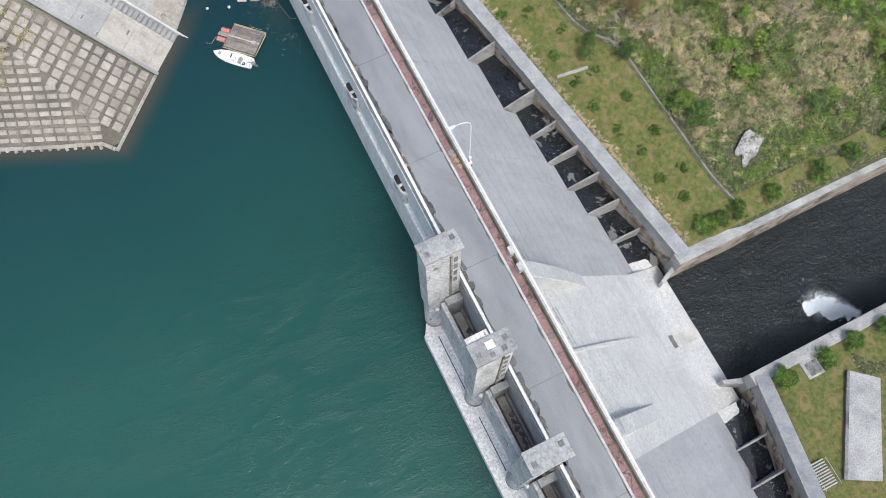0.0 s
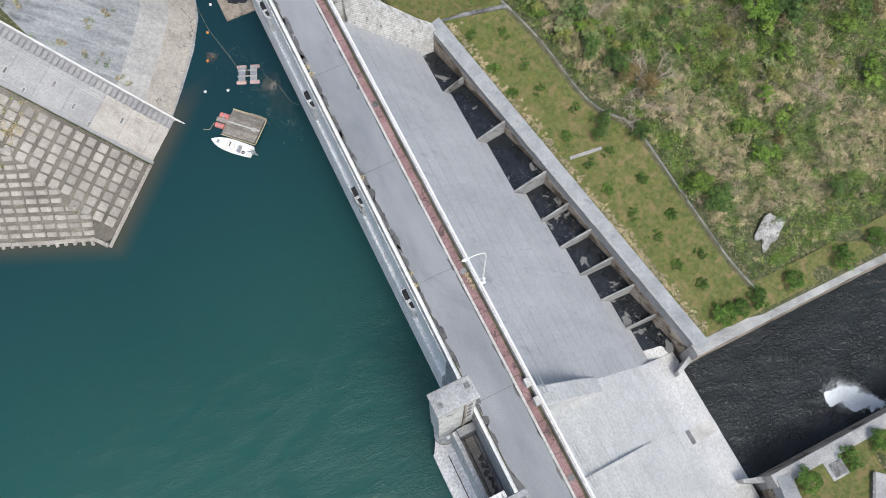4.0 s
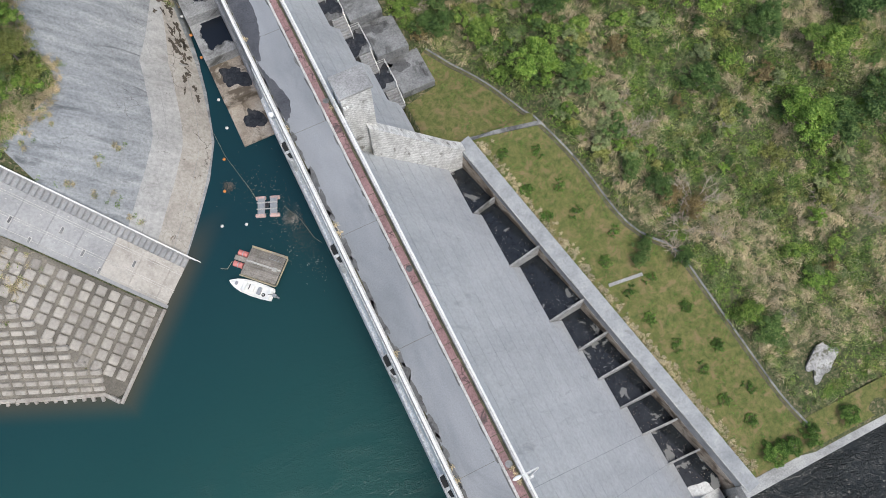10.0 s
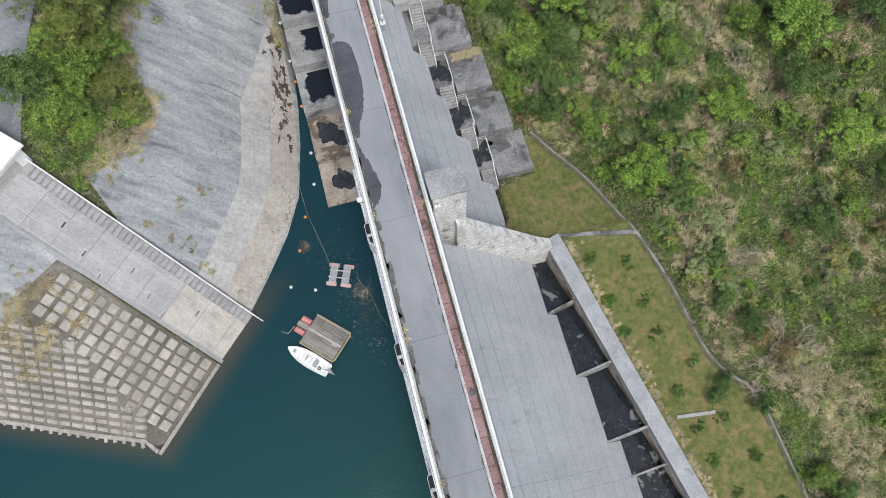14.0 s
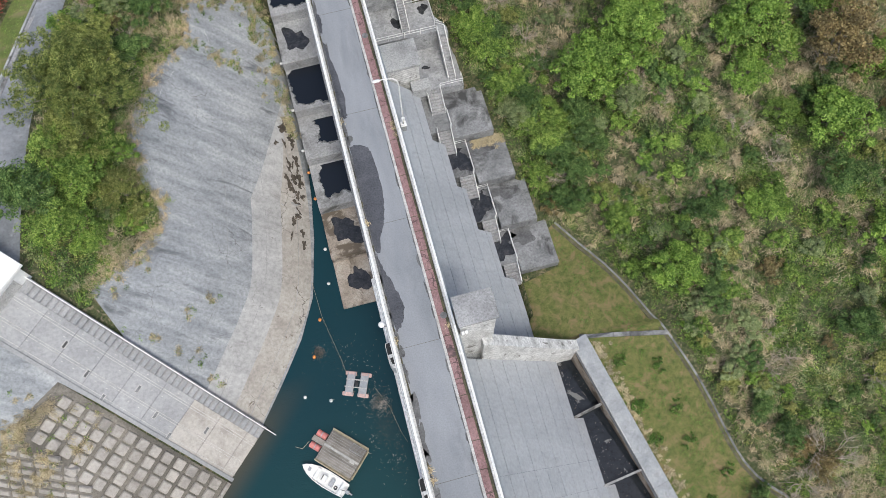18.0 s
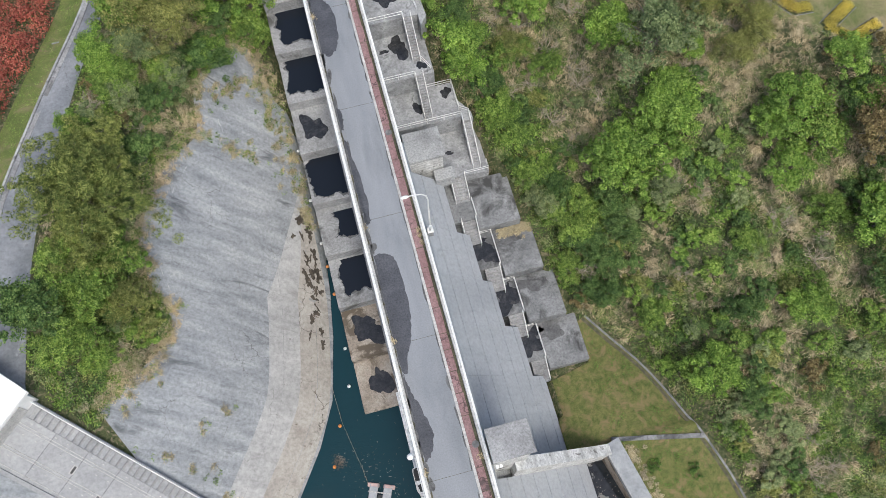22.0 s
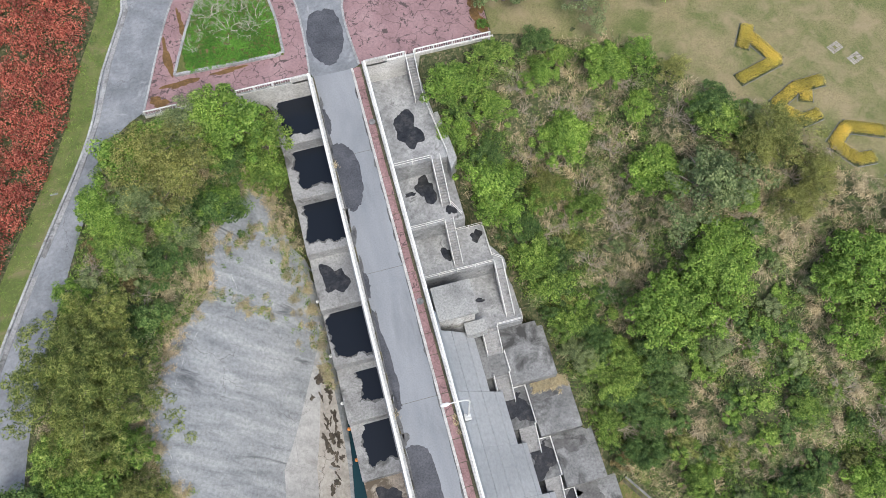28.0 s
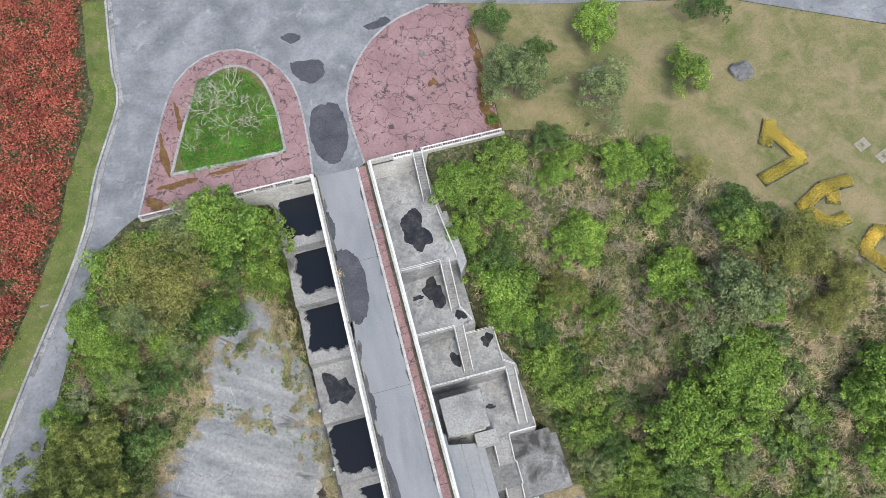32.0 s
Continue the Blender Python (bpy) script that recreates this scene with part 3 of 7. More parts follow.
def tower(yc, hatch):
    t = thing("gate_tower", "weathered grey concrete gate tower with a rounded nose", "tower", "gate towers on the dam")
    t.location = (8.9, yc, DECK)
    w, pw, top, sq = 0.95, 1.1, 22.2, 6.8
    part("shaft", bx(-1.8, 1.7, -w, w, sq, top, bev=0.06), M["board"], t)
    for k in range(10):
        z = sq + 0.25 + 1.5 * k
        part("lift_band", box(bx(-1.812, 1.0, -w - 0.014, -w, z, z + 1.45), -1.814, -1.8, -w, w, z, z + 1.45), M["board"], t)
    n = 16
    ring = [(1.7, pw)] + [(-0.75 - 1.15 * math.sin(math.pi * k / n), pw * math.cos(math.pi * k / n)) for k in range(0, n + 1)] + [(1.7, -pw)]
    part("pier", prism(ring, 0, sq), M["board"], t, "rounded upstream pier")
    foot = [(x * 1.012 if x < 0 else x, y * 1.012) for x, y in ring]
    part("tide_mark", prism(foot, 0.0, 0.8), M["brown"], t, "brown tide mark at the foot")
    part("roof", bx(-1.95, 1.95, -w - 0.1, w + 0.1, top, top + 0.5, bev=0.05), M["conc"], t, "flat roof slab with dark hatches")
    for x, yy in ((-1.35, -0.25), (1.35, 0.3)) + (((-0.25, -0.62), (0.9, -0.5)) if hatch else ()):
        part("hatch", bx(x - 0.24, x + 0.24, yy - 0.24, yy + 0.24, top + 0.5, top + 0.55, bev=0.02), M["dark"], t)
    if hatch:
        part("cover", bx(-0.45, 0.3, -0.1, 0.6, top + 0.5, top + 0.6, bev=0.02), M["white"], t, "white metal cover plate")
        part("roof_step", bx(-1.8, 0.3, w - 0.02, w + 0.7, 14, top + 0.35, bev=0.04), M["board"], t)
    part("gate_guide", bx(0.55, 0.75, -w - 0.2, -w + 0.02, 9.5, top - 0.3), M["brown"], t, "rust-stained gate guide")
    for k in range(4):
        part("guide_recess", bx(0.95, 1.35, -w - 0.03, -w + 0.02, 14.0 + 1.9 * k, 15.1 + 1.9 * k), M["dark"], t)
    lamp = bmesh.new()
    bmesh.ops.create_uvsphere(lamp, u_segments=10, v_segments=8, radius=0.24, matrix=Matrix.Translation((-1.0, -w - 0.3, sq + 1.2)))
    tube(lamp, [(-1.0, -w + 0.1, sq + 0.9), (-1.0, -w - 0.3, sq + 1.0)], 0.05)
    part("lamp", lamp, M["white"], t, "round white lamp", True)
    return t


for yc, h in ((19.85, False), (9.9, True), (0.2, False), (-9.6, False)):
    tower(yc, h)
gate = thing("gate_platform", "pale concrete platform and walls round the gate slots", "platform", "", "structure")
part("deck", prism([(6.1, -40), (10.35, -40), (10.35, 24.6), (9.9, 24.6), (8.0, 21.5), (6.2, 18.4)], -17, DECK), M["bleach"], gate)
part("deck_edge", prism([(6.0, -40), (6.35, -40), (6.42, 18.6), (6.1, 18.4)], -17, DECK + 0.06), M["bleach"], gate, "bright worn deck edge")
for ya, yb in ((11.1, 18.7), (1.4, 8.7), (-8.4, -1.0)):
    part("slot_wall", bx(8.35, 8.8, ya, yb, DECK, -4.2, bev=0.03), M["board"], gate)
    part("slot_floor", bx(8.75, 10.6, ya, yb, DECK, -7.5), M["pale"], gate)
    part("slot_rail", bx(9.3, 9.42, ya + 0.4, yb - 0.4, -7.5, -7.3), M["dark"], gate)
    part("end_block", bx(8.8, 10.6, yb - 0.8, yb, -7.5, -3.2, bev=0.03), M["conc"], gate)
    part("drain_line", bx(7.5, 7.6, ya, yb - 1, DECK, DECK + 0.02), M["moss"], gate)
    for k in range(6):
        part("silt_heap", prism(blob(9.9 + 0.1 * (k % 3), ya + 0.7 + 0.75 * k, 0.25, 0.35, 500 + k, n=20, rough=0.5), -7.5, -7.42), M["dark"], gate)

# ---- upstream abutment steps ----
ust = thing("abutment_steps", "large concrete steps down to the reservoir beside the dam", "steps", "", "structure")
for k in range(9):
    ya, yb = 81.2 + 5.757 * k, 81.2 + 5.757 * (k + 1)
    z = -15.0 + 1.55 * k
    part("step", bx(6.05, 10.55, ya, min(yb + 0.4, 133), z - 6, z, bev=0.05), M["brown" if k < 2 else "step"], ust, "silt-stained lower step" if k < 2 else "")
part("end_wall", bx(-6.6, 10.72, 132.75, 133.0, -4.5, 0.3), M["pale"], ust, "pale retaining wall below the plaza")
rp = random.Random(17)


def pool_outline(x0, x1, y0, y1, seed, bite=0.35):
    """Standing water against the wall: straight on the wall side, ragged on the others."""
    g = lambda a, b, k: sum(noise.noise((a * f + seed * 7.137, b * f + seed * 3.71, k + seed * 1.37)) * bite * h for f, h in ((0.55, 2.9), (1.6, 1.3), (4.1, 0.6), (9.0, 0.3)))
    n, m = 90, 70
    left = [(x0 + g(x0, y0 + (y1 - y0) * i / n, 1.0), y0 + (y1 - y0) * i / n) for i in range(n + 1)]
    low = [(x0 + (x1 - x0) * (1 - i / m), y0 + g(x0 + (x1 - x0) * (1 - i / m), y0, 2.0)) for i in range(m)]
    return [(x1, y1)] + low + left[1:-1] + [(x0 + 0.5, y1)]


PUD = [(2, 7.2, 1.1, 0.2), (3, 8.0, 1.9, 0.7), (4, 6.7, 1.0, 0.05), (6, 6.7, 1.1, 0.05), (7, 7.3, 1.2, 0.1), (8, 6.7, 1.0, 0.05)]
for k, xa, dy0, dy1 in PUD:
    ya = 81.2 + 5.757 * k
    z = -15.0 + 1.55 * k
    part("puddle", sheet(pool_outline(xa, 10.5, ya + dy0, min(ya + 5.757, 132.7) - dy1, 30 + k, 0.26), z + 0.006), M["still"], ust, "dark standing rainwater")
    part("damp_patch", sheet(pool_outline(xa - 0.12, 10.5, ya + dy0 - 0.14, min(ya + 5.757, 132.7) - dy1, 30 + k, 0.3), z + 0.003), M["damp"], ust, "damp dark concrete")

for k, xa, dy0, dy1, xb in ((0, 7.6, 1.6, 1.4, 9.7), (1, 7.1, 1.2, 0.6, 10.2), (5, 7.0, 1.2, 0.6, 9.4)):
    ya = 81.2 + 5.757 * k
    part("puddle", sheet(blob(0.5 * (xa + xb), ya + 3.0, 0.5 * (xb - xa), 1.6, 60 + k, n=120, rough=0.45, sq=0.5), -15.0 + 1.55 * k + 0.006), M["soaked"], ust, "dark wet silt")

# ---- stilling bays and training walls below the dam ----
def wall_top(y):
    return -19.3 - (71.5 - y) * 13.1 / 54.8


def mirrored(y, m):
    return 15.0 - y if m else y


for m in (False, True):
    bays = thing("stilling_bays", "row of dark water bays between low cross walls at the dam toe", "basin", "", "structure")
    for k in range(9):
        z = BAY_Z[k]
        (tb, ta), (wb, wa) = BAYS_TOE[k:k + 2], BAYS_WALL[k:k + 2]
        xt, xw = BAY_X[k] - 1.6, lambda y: wall_x(y) + 0.3
        q4 = [(xt, ta), (xw(wa), wa), (xw(wb), wb), (xt, tb)]
        if k == 0:
            q4 = [(27.6, ta), (xw(wa), wa), (31.3, 70.4), (27.0, 70.4)]
        if k == 8:
            q4 = [(xt, 18.6), (44.0, 18.6), (44.6, 21.0), (xw(wb), wb), (xt, tb)]
        q4 = [(x, mirrored(y, m)) for x, y in q4]
        part("bay_floor", prism(q4, z - 3.0, z - 0.3), M["dark"], bays)
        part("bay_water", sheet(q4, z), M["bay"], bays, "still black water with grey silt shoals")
        if k < 8:
            a_, b_ = Vector((BAY_X[k] - 0.5, ta)), Vector((wall_x(wa) + 0.2, wa))
            n_ = Vector((a_.y - b_.y, b_.x - a_.x)).normalized() * 0.13
            rise = 0.9 if k < 3 else 1.3
            wall4 = [(v.x, mirrored(v.y, m)) for v in (a_ - n_, b_ - n_, b_ + n_, a_ + n_)]
            part("cross_wall", prism(wall4, BAY_Z[k + 1] - 2, lambda x, y, a=a_.x, b=b_.x, z=z, r=rise: z + 0.22 + r * max(0.0, (x - a) / (b - a)) ** 1.4), M["step"], bays)
        lf = bmesh.new()
        for q in range(60):
            fy, fx = rp.uniform(0.08, 0.9), rp.uniform(0.05, 0.92)
            ly = ta + (tb - ta) * fy
            lx = xt + 1.6 + (wall_x(ly) - xt - 1.6) * fx
            lr, la = rp.uniform(0.02, 0.06), rp.uniform(0, 6.28)
            lf.faces.new([lf.verts.new((lx + lr * math.cos(la + h), mirrored(ly, m) + lr * math.sin(la + h), z + 0.02)) for h in (0, 1.2, 3.1, 4.4)])
        part("floating_leaves", lf, M["brown"], bays, "scattered brown leaves on the water")
    apron = [(38.6, 18.62), (42.9, 18.62), (42.7, 19.3)] + [(40.9 + 1.9 * math.cos(a), 19.3 + (1.15 + 0.22 * math.sin(3.1 * a + 0.7)) * math.sin(a)) for a in np.linspace(0.15, 2.9, 24)]
    part("apron_slab", sheet([(x, mirrored(y, m)) for x, y in apron], BAY_Z[8] + 0.03), M["spill"], bays, "pale worn slab at the spillway edge")
    w = thing("training_wall", "tall sloping concrete training wall beside the lawn", "wall", "", "structure")
    d = Vector((14.2, -54.8)).normalized()
    o = Vector((-d.y, d.x)) * 1.9
    seg = 6
    for i in range(seg):
        p, q = [Vector((31.0, 71.5)).lerp(Vector((45.2, 16.7)), kk / seg) for kk in (i, i + 1)]
        q = p.lerp(q, 0.998)
        pts = [(v.x, mirrored(v.y, m)) for v in (p, q, q + o, p + o)]
        part("wall_length", prism(pts, -44, lambda x, y: wall_top(mirrored(y, m))), M["walltop"], w)
        ii = o * 0.02
        lip = [(v.x, mirrored(v.y, m)) for v in (p - o * 0.05, q - o * 0.05, q + o * 0.02, p + o * 0.02)]
        part("coping", prism(lip, lambda x, y: wall_top(mirrored(y, m)) - 0.3, lambda x, y: wall_top(mirrored(y, m)) + 0.01), M["conc"], w, "worn coping lip")
        pts2 = [(v.x, mirrored(v.y, m)) for v in (p - ii, q - ii, q + ii, p + ii)]
        part("stained_base", prism(pts2, -44, lambda x, y: wall_top(mirrored(y, m)) - 1.6 - 0.03 * (60 - mirrored(y, m))), M["brown"], w, "brown-stained lower wall")
    ya, yb = sorted((mirrored(16.2, m), mirrored(17.9, m)))
    for i in range(5):
        xa = 44.6 + 13 * i
        part("channel_wall", bx(xa + 0.01, xa + 12.99, ya, yb, -46, -32.4, bev=0.03), M["conc"], w)
        yc_ = mirrored(16.2, m)
        part("stained_facing", bx(xa + 0.01, xa + 12.99, min(yc_, yc_ + (0.03 if m else -0.03)), max(yc_, yc_ + (0.03 if m else -0.03)), -46, -33.0), M["brown"], w, "brown-streaked channel wall facing")
    part("wall_tip", prism([(v[0], mirrored(v[1], m)) for v in ((42.0, 15.25), (45.1, 16.3), (45.1, 17.2), (42.1, 15.8))], -46, -35.3), M["conc"], w)

# wing wall and gauge house on the downstream side
wing = thing("wing_wall", "pale board-marked concrete wing wall on the dam face", "wall", "", "structure")
part("wall", extrude_profile([(19.4, -4.0), (20.0, -4.5), (29.7, -17.2), (31.6, -19.3), (31.6, -27), (19.4, -27)], 70.4, 71.6), M["board"], wing)
hut = thing("gauge_house", "small flat-roofed concrete hut standing on the dam face", "building")
hut.location = (18.9, 72.5, 0)
part("wall", bx(-1.75, 1.7, -1.3, 1.3, -12.5, 2.7, bev=0.03), M["board"], hut)
part("roof", bx(-1.95, 1.95, -1.5, 1.5, 2.7, 3.0, bev=0.03), M["step"], hut, "stained flat concrete roof")
hut_door = part("door", bx(-1.8, -1.74, -0.45, 0.45, 0.1, 2.1), M["white"], hut)
part("handle", bx(-1.84, -1.8, 0.28, 0.36, 1.0, 1.12), M["dark"], hut_door)
flood = bmesh.new()
for dx in (0.0, 0.35):
    box(flood, -1.7 + dx, -1.45 + dx, -1.85, -1.55, 1.2, 1.5, bev=0.02)
tube(flood, [(-1.4, -1.3, 0.9), (-1.4, -1.7, 1.0)], 0.04)
part("floodlight", flood, M["white"], hut, "white floodlights")

# ---- downstream abutment: blocks, terraces, stairs ----
abut = thing("abutment_terraces", "stepped concrete blocks and terraces up the hillside", "terrace", "", "structure")
BLOCKS = [(27.8, 32.6, 81.4, 87.2, -19.0), (26.8, 31.4, 87.0, 92.8, -17.3), (25.5, 30.2, 92.7, 98.6, -15.6), (23.9, 29.0, 98.5, 104.9, -13.9)]
for x0, x1, ya, yb, z in BLOCKS:
    part("block", bx(x0, x1, ya, yb, z - 3.0, z, bev=0.05), M["dark"], abut, "square dark-stained concrete block")
for i, (x0, x1, ya, yb, z) in enumerate(BLOCKS):
    part("landing_fill", bx(x0 - 4.4, x0 + 0.1, ya - 0.6, ya + 1.5, z - 4.5, z - 1.72), M["dark"], abut)
    part("landing", bx(x0 - 4.4, x0 + 0.1, ya + 1.4, yb + 0.2, z - 3, z - 0.05), M["dark"], abut)
    if i < 3:
        part("puddle", sheet(blob(x0 - 1.5, ya + 3.6, 1.3, 1.7, 90 + i, n=110, rough=0.5, sq=0.8), z - 0.04), M["soaked"], abut, "dark standing rainwater")
        part("damp_patch", sheet(blob(x0 + 1.5, yb - 1.3, 1.7, 1.0, 95 + i, n=110, rough=0.6), z + 0.005), M["damp"], abut, "damp dark concrete")
TERR = [(16.9, 26.9, 104.9, 111.1, -12.4), (16.9, 25.2, 111.0, 115.8, -9.2), (16.9, 23.2, 115.7, 121.9, -6.1), (16.9, 22.9, 121.8, 132.9, -3.1)]
for i, (x0, x1, ya, yb, z) in enumerate(TERR):
    part("terrace", bx(x0, x1, ya, yb, z - 7, z, bev=0.04), M["deck"], abut, "grey concrete terrace with dark stains")
for i, (x, y, rx, ry) in enumerate(((20.6, 113.3, 0.65, 0.75), (24.2, 114.6, 0.6, 0.7), (22.9, 108.3, 0.5, 0.25), (20.0, 120.0, 1.0, 1.5), (22.0, 117.0, 0.55, 0.55), (19.6, 126.0, 1.5, 2.0), (18.2, 119.9, 0.5, 0.3))):
    z = [q[4] for q in TERR if q[2] <= y < q[3]][0]
    part("puddle", sheet(blob(x, y, rx, ry, 120 + 3 * i, n=110, rough=0.4), z + 0.008), M["soaked"], abut, "dark soaked concrete")
part("edge_wall", prism([(22.9, 120.2), (23.8, 121.4), (23.7, 123.5), (22.9, 130.6)], -9, -3.05), M["conc"], abut)
part("edge_wall", prism([(25.1, 110.3), (26.4, 110.3), (26.4, 111.3), (25.1, 113.5)], -13, -9.15), M["conc"], abut)
part("end_wall", bx(16.95, 31, 132.8, 133.05, -4.2, 0.25), M["pale"], abut, "pale retaining wall below the plaza")
part("valve_house_roof", bx(17.6, 21.85, 105.6, 109.4, -7.65, -7.2, bev=0.04), M["conc"], abut, "flat stained roof of a valve house")
part("porch", bx(20.3, 22.6, 104.3, 105.75, -12.4, -10.6, bev=0.04), M["conc"], abut)
part("valve_house", bx(17.6, 21.6, 105.9, 109.2, -12.4, -7.65), M["board"], abut)


def flight(x0, x1, ytop, ztop, ybot, zbot, par):
    """A stair flight that falls towards -y, each tread a piece."""
    n = max(2, round((ztop - zbot) / 0.185))
    st = part("stair", extrude_profile([(0, 0), (0, 0.01), (0.01, 0)], 0, 0.01), M["step"], par)
    st.data.clear_geometry()
    bm = bmesh.new()
    for k in range(n):
        ya = ytop - (ytop - ybot) * (k + 1) / n
        yb = ytop - (ytop - ybot) * k / n
        z = ztop - (ztop - zbot) * (k + 1) / n
        box(bm, x0, x1, ya, yb + 0.02, z - 0.5, z + 0.001 * k)
    bm.to_mesh(st.data)
    bm.free()
    return st


FL = [(25.9, 27.6, 82.9, -19.05, 80.3, -20.3), (24.7, 26.4, 88.4, -17.35, 85.6, -19.05), (23.4, 25.2, 94.2, -15.65, 91.2, -17.35), (22.1, 23.9, 100.0, -13.95, 97.0, -15.65),
      (22.1, 23.9, 104.9, -12.4, 102.3, -13.95), (25.1, 26.1, 110.9, -9.2, 105.6, -12.4), (20.9, 21.9, 115.7, -6.1, 111.6, -9.2), (21.1, 22.1, 121.8, -3.1, 117.6, -6.1), (21.2, 22.2, 133.0, 0.0, 129.0, -3.1)]
for f in FL:
    flight(*f, abut)


def railing(name, pts, parent=None, h=1.0, r=0.035, gap=2.0, mat="white", label="white-painted steel pipe railing beside the concrete stairs"):
    """Two rails and posts along a line."""
    own = thing(name, label, "railing", "railings on the stairs") if parent is None else parent
    pts = [Vector(p) for p in pts]
    for k, zz in enumerate((h, h * 0.55)):
        part("rail", tube(bmesh.new(), [p + Vector((0, 0, zz)) for p in pts], r, 6), M[mat], own)
    for a, b in zip(pts, pts[1:]):
        n = max(1, round((b - a).length / gap))
        for i in range(n + (b is pts[-1])):
            p = a.lerp(b, i / n)
            part("post", tube(bmesh.new(), [p, p + Vector((0, 0, h))], r * 0.9, 6), M[mat], own)
    return own


for f in FL:
    x0, x1, yt, zt, yb, zb = f
    for x in ((x1 - 0.05,) if x0 > 22.5 and x0 != 25.1 or f[2] < 100 else (x0 + 0.05, x1 - 0.05)):
        railing("stair_railing", [(x, yt, zt), (x, yb, zb)], gap=1.4)
railing("terrace_railing", [(27.65, 82.9, -19.0), (27.65, 86.9, -19.0), (26.5, 86.9, -19.0)])
railing("terrace_railing", [(26.55, 88.4, -17.3), (26.55, 92.6, -17.3), (25.3, 92.6, -17.3)])
railing("terrace_railing", [(25.3, 94.2, -15.6), (25.3, 98.4, -15.6), (24.0, 98.4, -15.6)])
railing("terrace_railing", [(24.0, 100.0, -13.9), (24.0, 102.3, -13.9)])
railing("terrace_railing", [(23.9, 105.0, -12.4), (26.8, 105.0, -12.4), (26.8, 106.0, -12.4)])
railing("terrace_railing", [(17.1, 111.1, -9.2), (25.1, 111.1, -9.2)])
railing("terrace_railing", [(26.1, 111.2, -9.2), (25.1, 111.9, -9.2), (25.1, 115.6, -9.2), (22.0, 115.6, -9.2)])
railing("terrace_railing", [(17.1, 115.8, -6.1), (20.9, 115.8, -6.1)])
railing("terrace_railing", [(17.1, 121.9, -3.1), (21.1, 121.9, -3.1)])
railing("terrace_railing", [(22.2, 129.0, -3.1), (22.9, 122.0, -3.1)])
railing("terrace_railing", [(22.1, 117.6, -6.1), (22.9, 116.0, -6.1)])

# ---- street lamps ----
def street_lamp(x, y):
    t = thing("street_lamp", "white street lamp with a curved arm over the crest road", "street lamp", "street lamps on the dam", at=(x, y, 0))
    part("base_plate", bx(-0.3, 0.3, -0.3, 0.3, -0.15, -0.02, bev=0.02), M["white"], t)
    part("bracket", bx(-0.35, 0.25, -0.22, 0.22, -1.2, -0.15), M["conc"], t)
    part("pole", tube(bmesh.new(), [(0, 0, -0.02), (0, 0, 3), (0, 0, 7.4), (-0.12, 0, 8.2), (-0.5, 0, 8.75), (-1.2, 0, 9.0), (-1.75, 0, 9.02)], [0.1, 0.09, 0.075, 0.07, 0.06, 0.05, 0.05], 8), M["white"], t, "", True)
    head = bmesh.new()
    bmesh.ops.create_uvsphere(head, u_segments=12, v_segments=8, radius=1.0, matrix=Matrix.Translation((-2.05, 0, 9.0)) @ Matrix.Diagonal((0.42, 0.17, 0.11, 1)))
    lantern = part("lantern", head, M["white"], t, "white oval lantern", True)
    part("lens", bx(-2.3, -1.85, -0.1, 0.1, 8.86, 8.9, bev=0.01), M["bleach"], lantern, "frosted lens")
    part("control_box", bx(-0.16, 0.16, -0.28, -0.1, 0.9, 1.5, bev=0.02), M["white"], t)
    return t


street_lamp(17.2, 30.0)
street_lamp(17.4, 94.4)

# ---- plaza, roads, island ----
def arc(pts, n=6):
    """A smooth line through the points (Catmull-Rom)."""
    p = [Vector(q) for q in pts]
    out = []
    for i in range(len(p) - 1):
        a, b, c, d = p[max(i - 1, 0)], p[i], p[i + 1], p[min(i + 2, len(p) - 1)]
        for k in range(n):
            t = k / n
            out.append(tuple(0.5 * (2 * b + (c - a) * t + (2 * a - 5 * b + 4 * c - d) * t * t + (3 * b - a - 3 * c + d) * t ** 3)))
    return out + [tuple(p[-1])]


def strip(line, w0, w1):
    """A band beside a line, from w0 to w1 on its left."""
    p = [Vector(q) for q in line]
    nn = []
    for i in range(len(p)):
        d = (p[min(i + 1, len(p) - 1)] - p[max(i - 1, 0)]).normalized()
        nn.append(Vector((-d.y, d.x)))
    return [tuple(a + n * w0) for a, n in zip(p, nn)], [tuple(a + n * w1) for a, n in zip(p, nn)]


def kerb_line(name, line, w, h, mat, label, z=0.0, follow=False, piece=2.0):
    """A kerb of separate stones along a line."""
    own = thing(name, label, "kerb", "", "structure")
    p = [Vector(q) for q in line]
    run, acc = [p[0]], 0.0
    for a, b in zip(p, p[1:]):
        L = (b - a).length
        while acc + L >= piece:
            a = a.lerp(b, (piece - acc) / L)
            L = (b - a).length
            run.append(a)
            acc = 0.0
        acc += L
    run.append(p[-1])
    for a, b in zip(run, run[1:]):
        d = b - a
        if d.length < 0.2:
            continue
        d.normalize()
        n = Vector((-d.y, d.x)) * w / 2
        a2, b2 = a + d * 0.012, b - d * 0.012
        zf = (lambda x, y: ground_z(x, y) + h) if follow else z + h
        zl = (lambda x, y: ground_z(x, y) - 0.5) if follow else z - 0.3
        part("kerb_stone", prism([tuple(a2 - n), tuple(b2 - n), tuple(b2 + n), tuple(a2 + n)], zl, zf), mat, own)
    return own


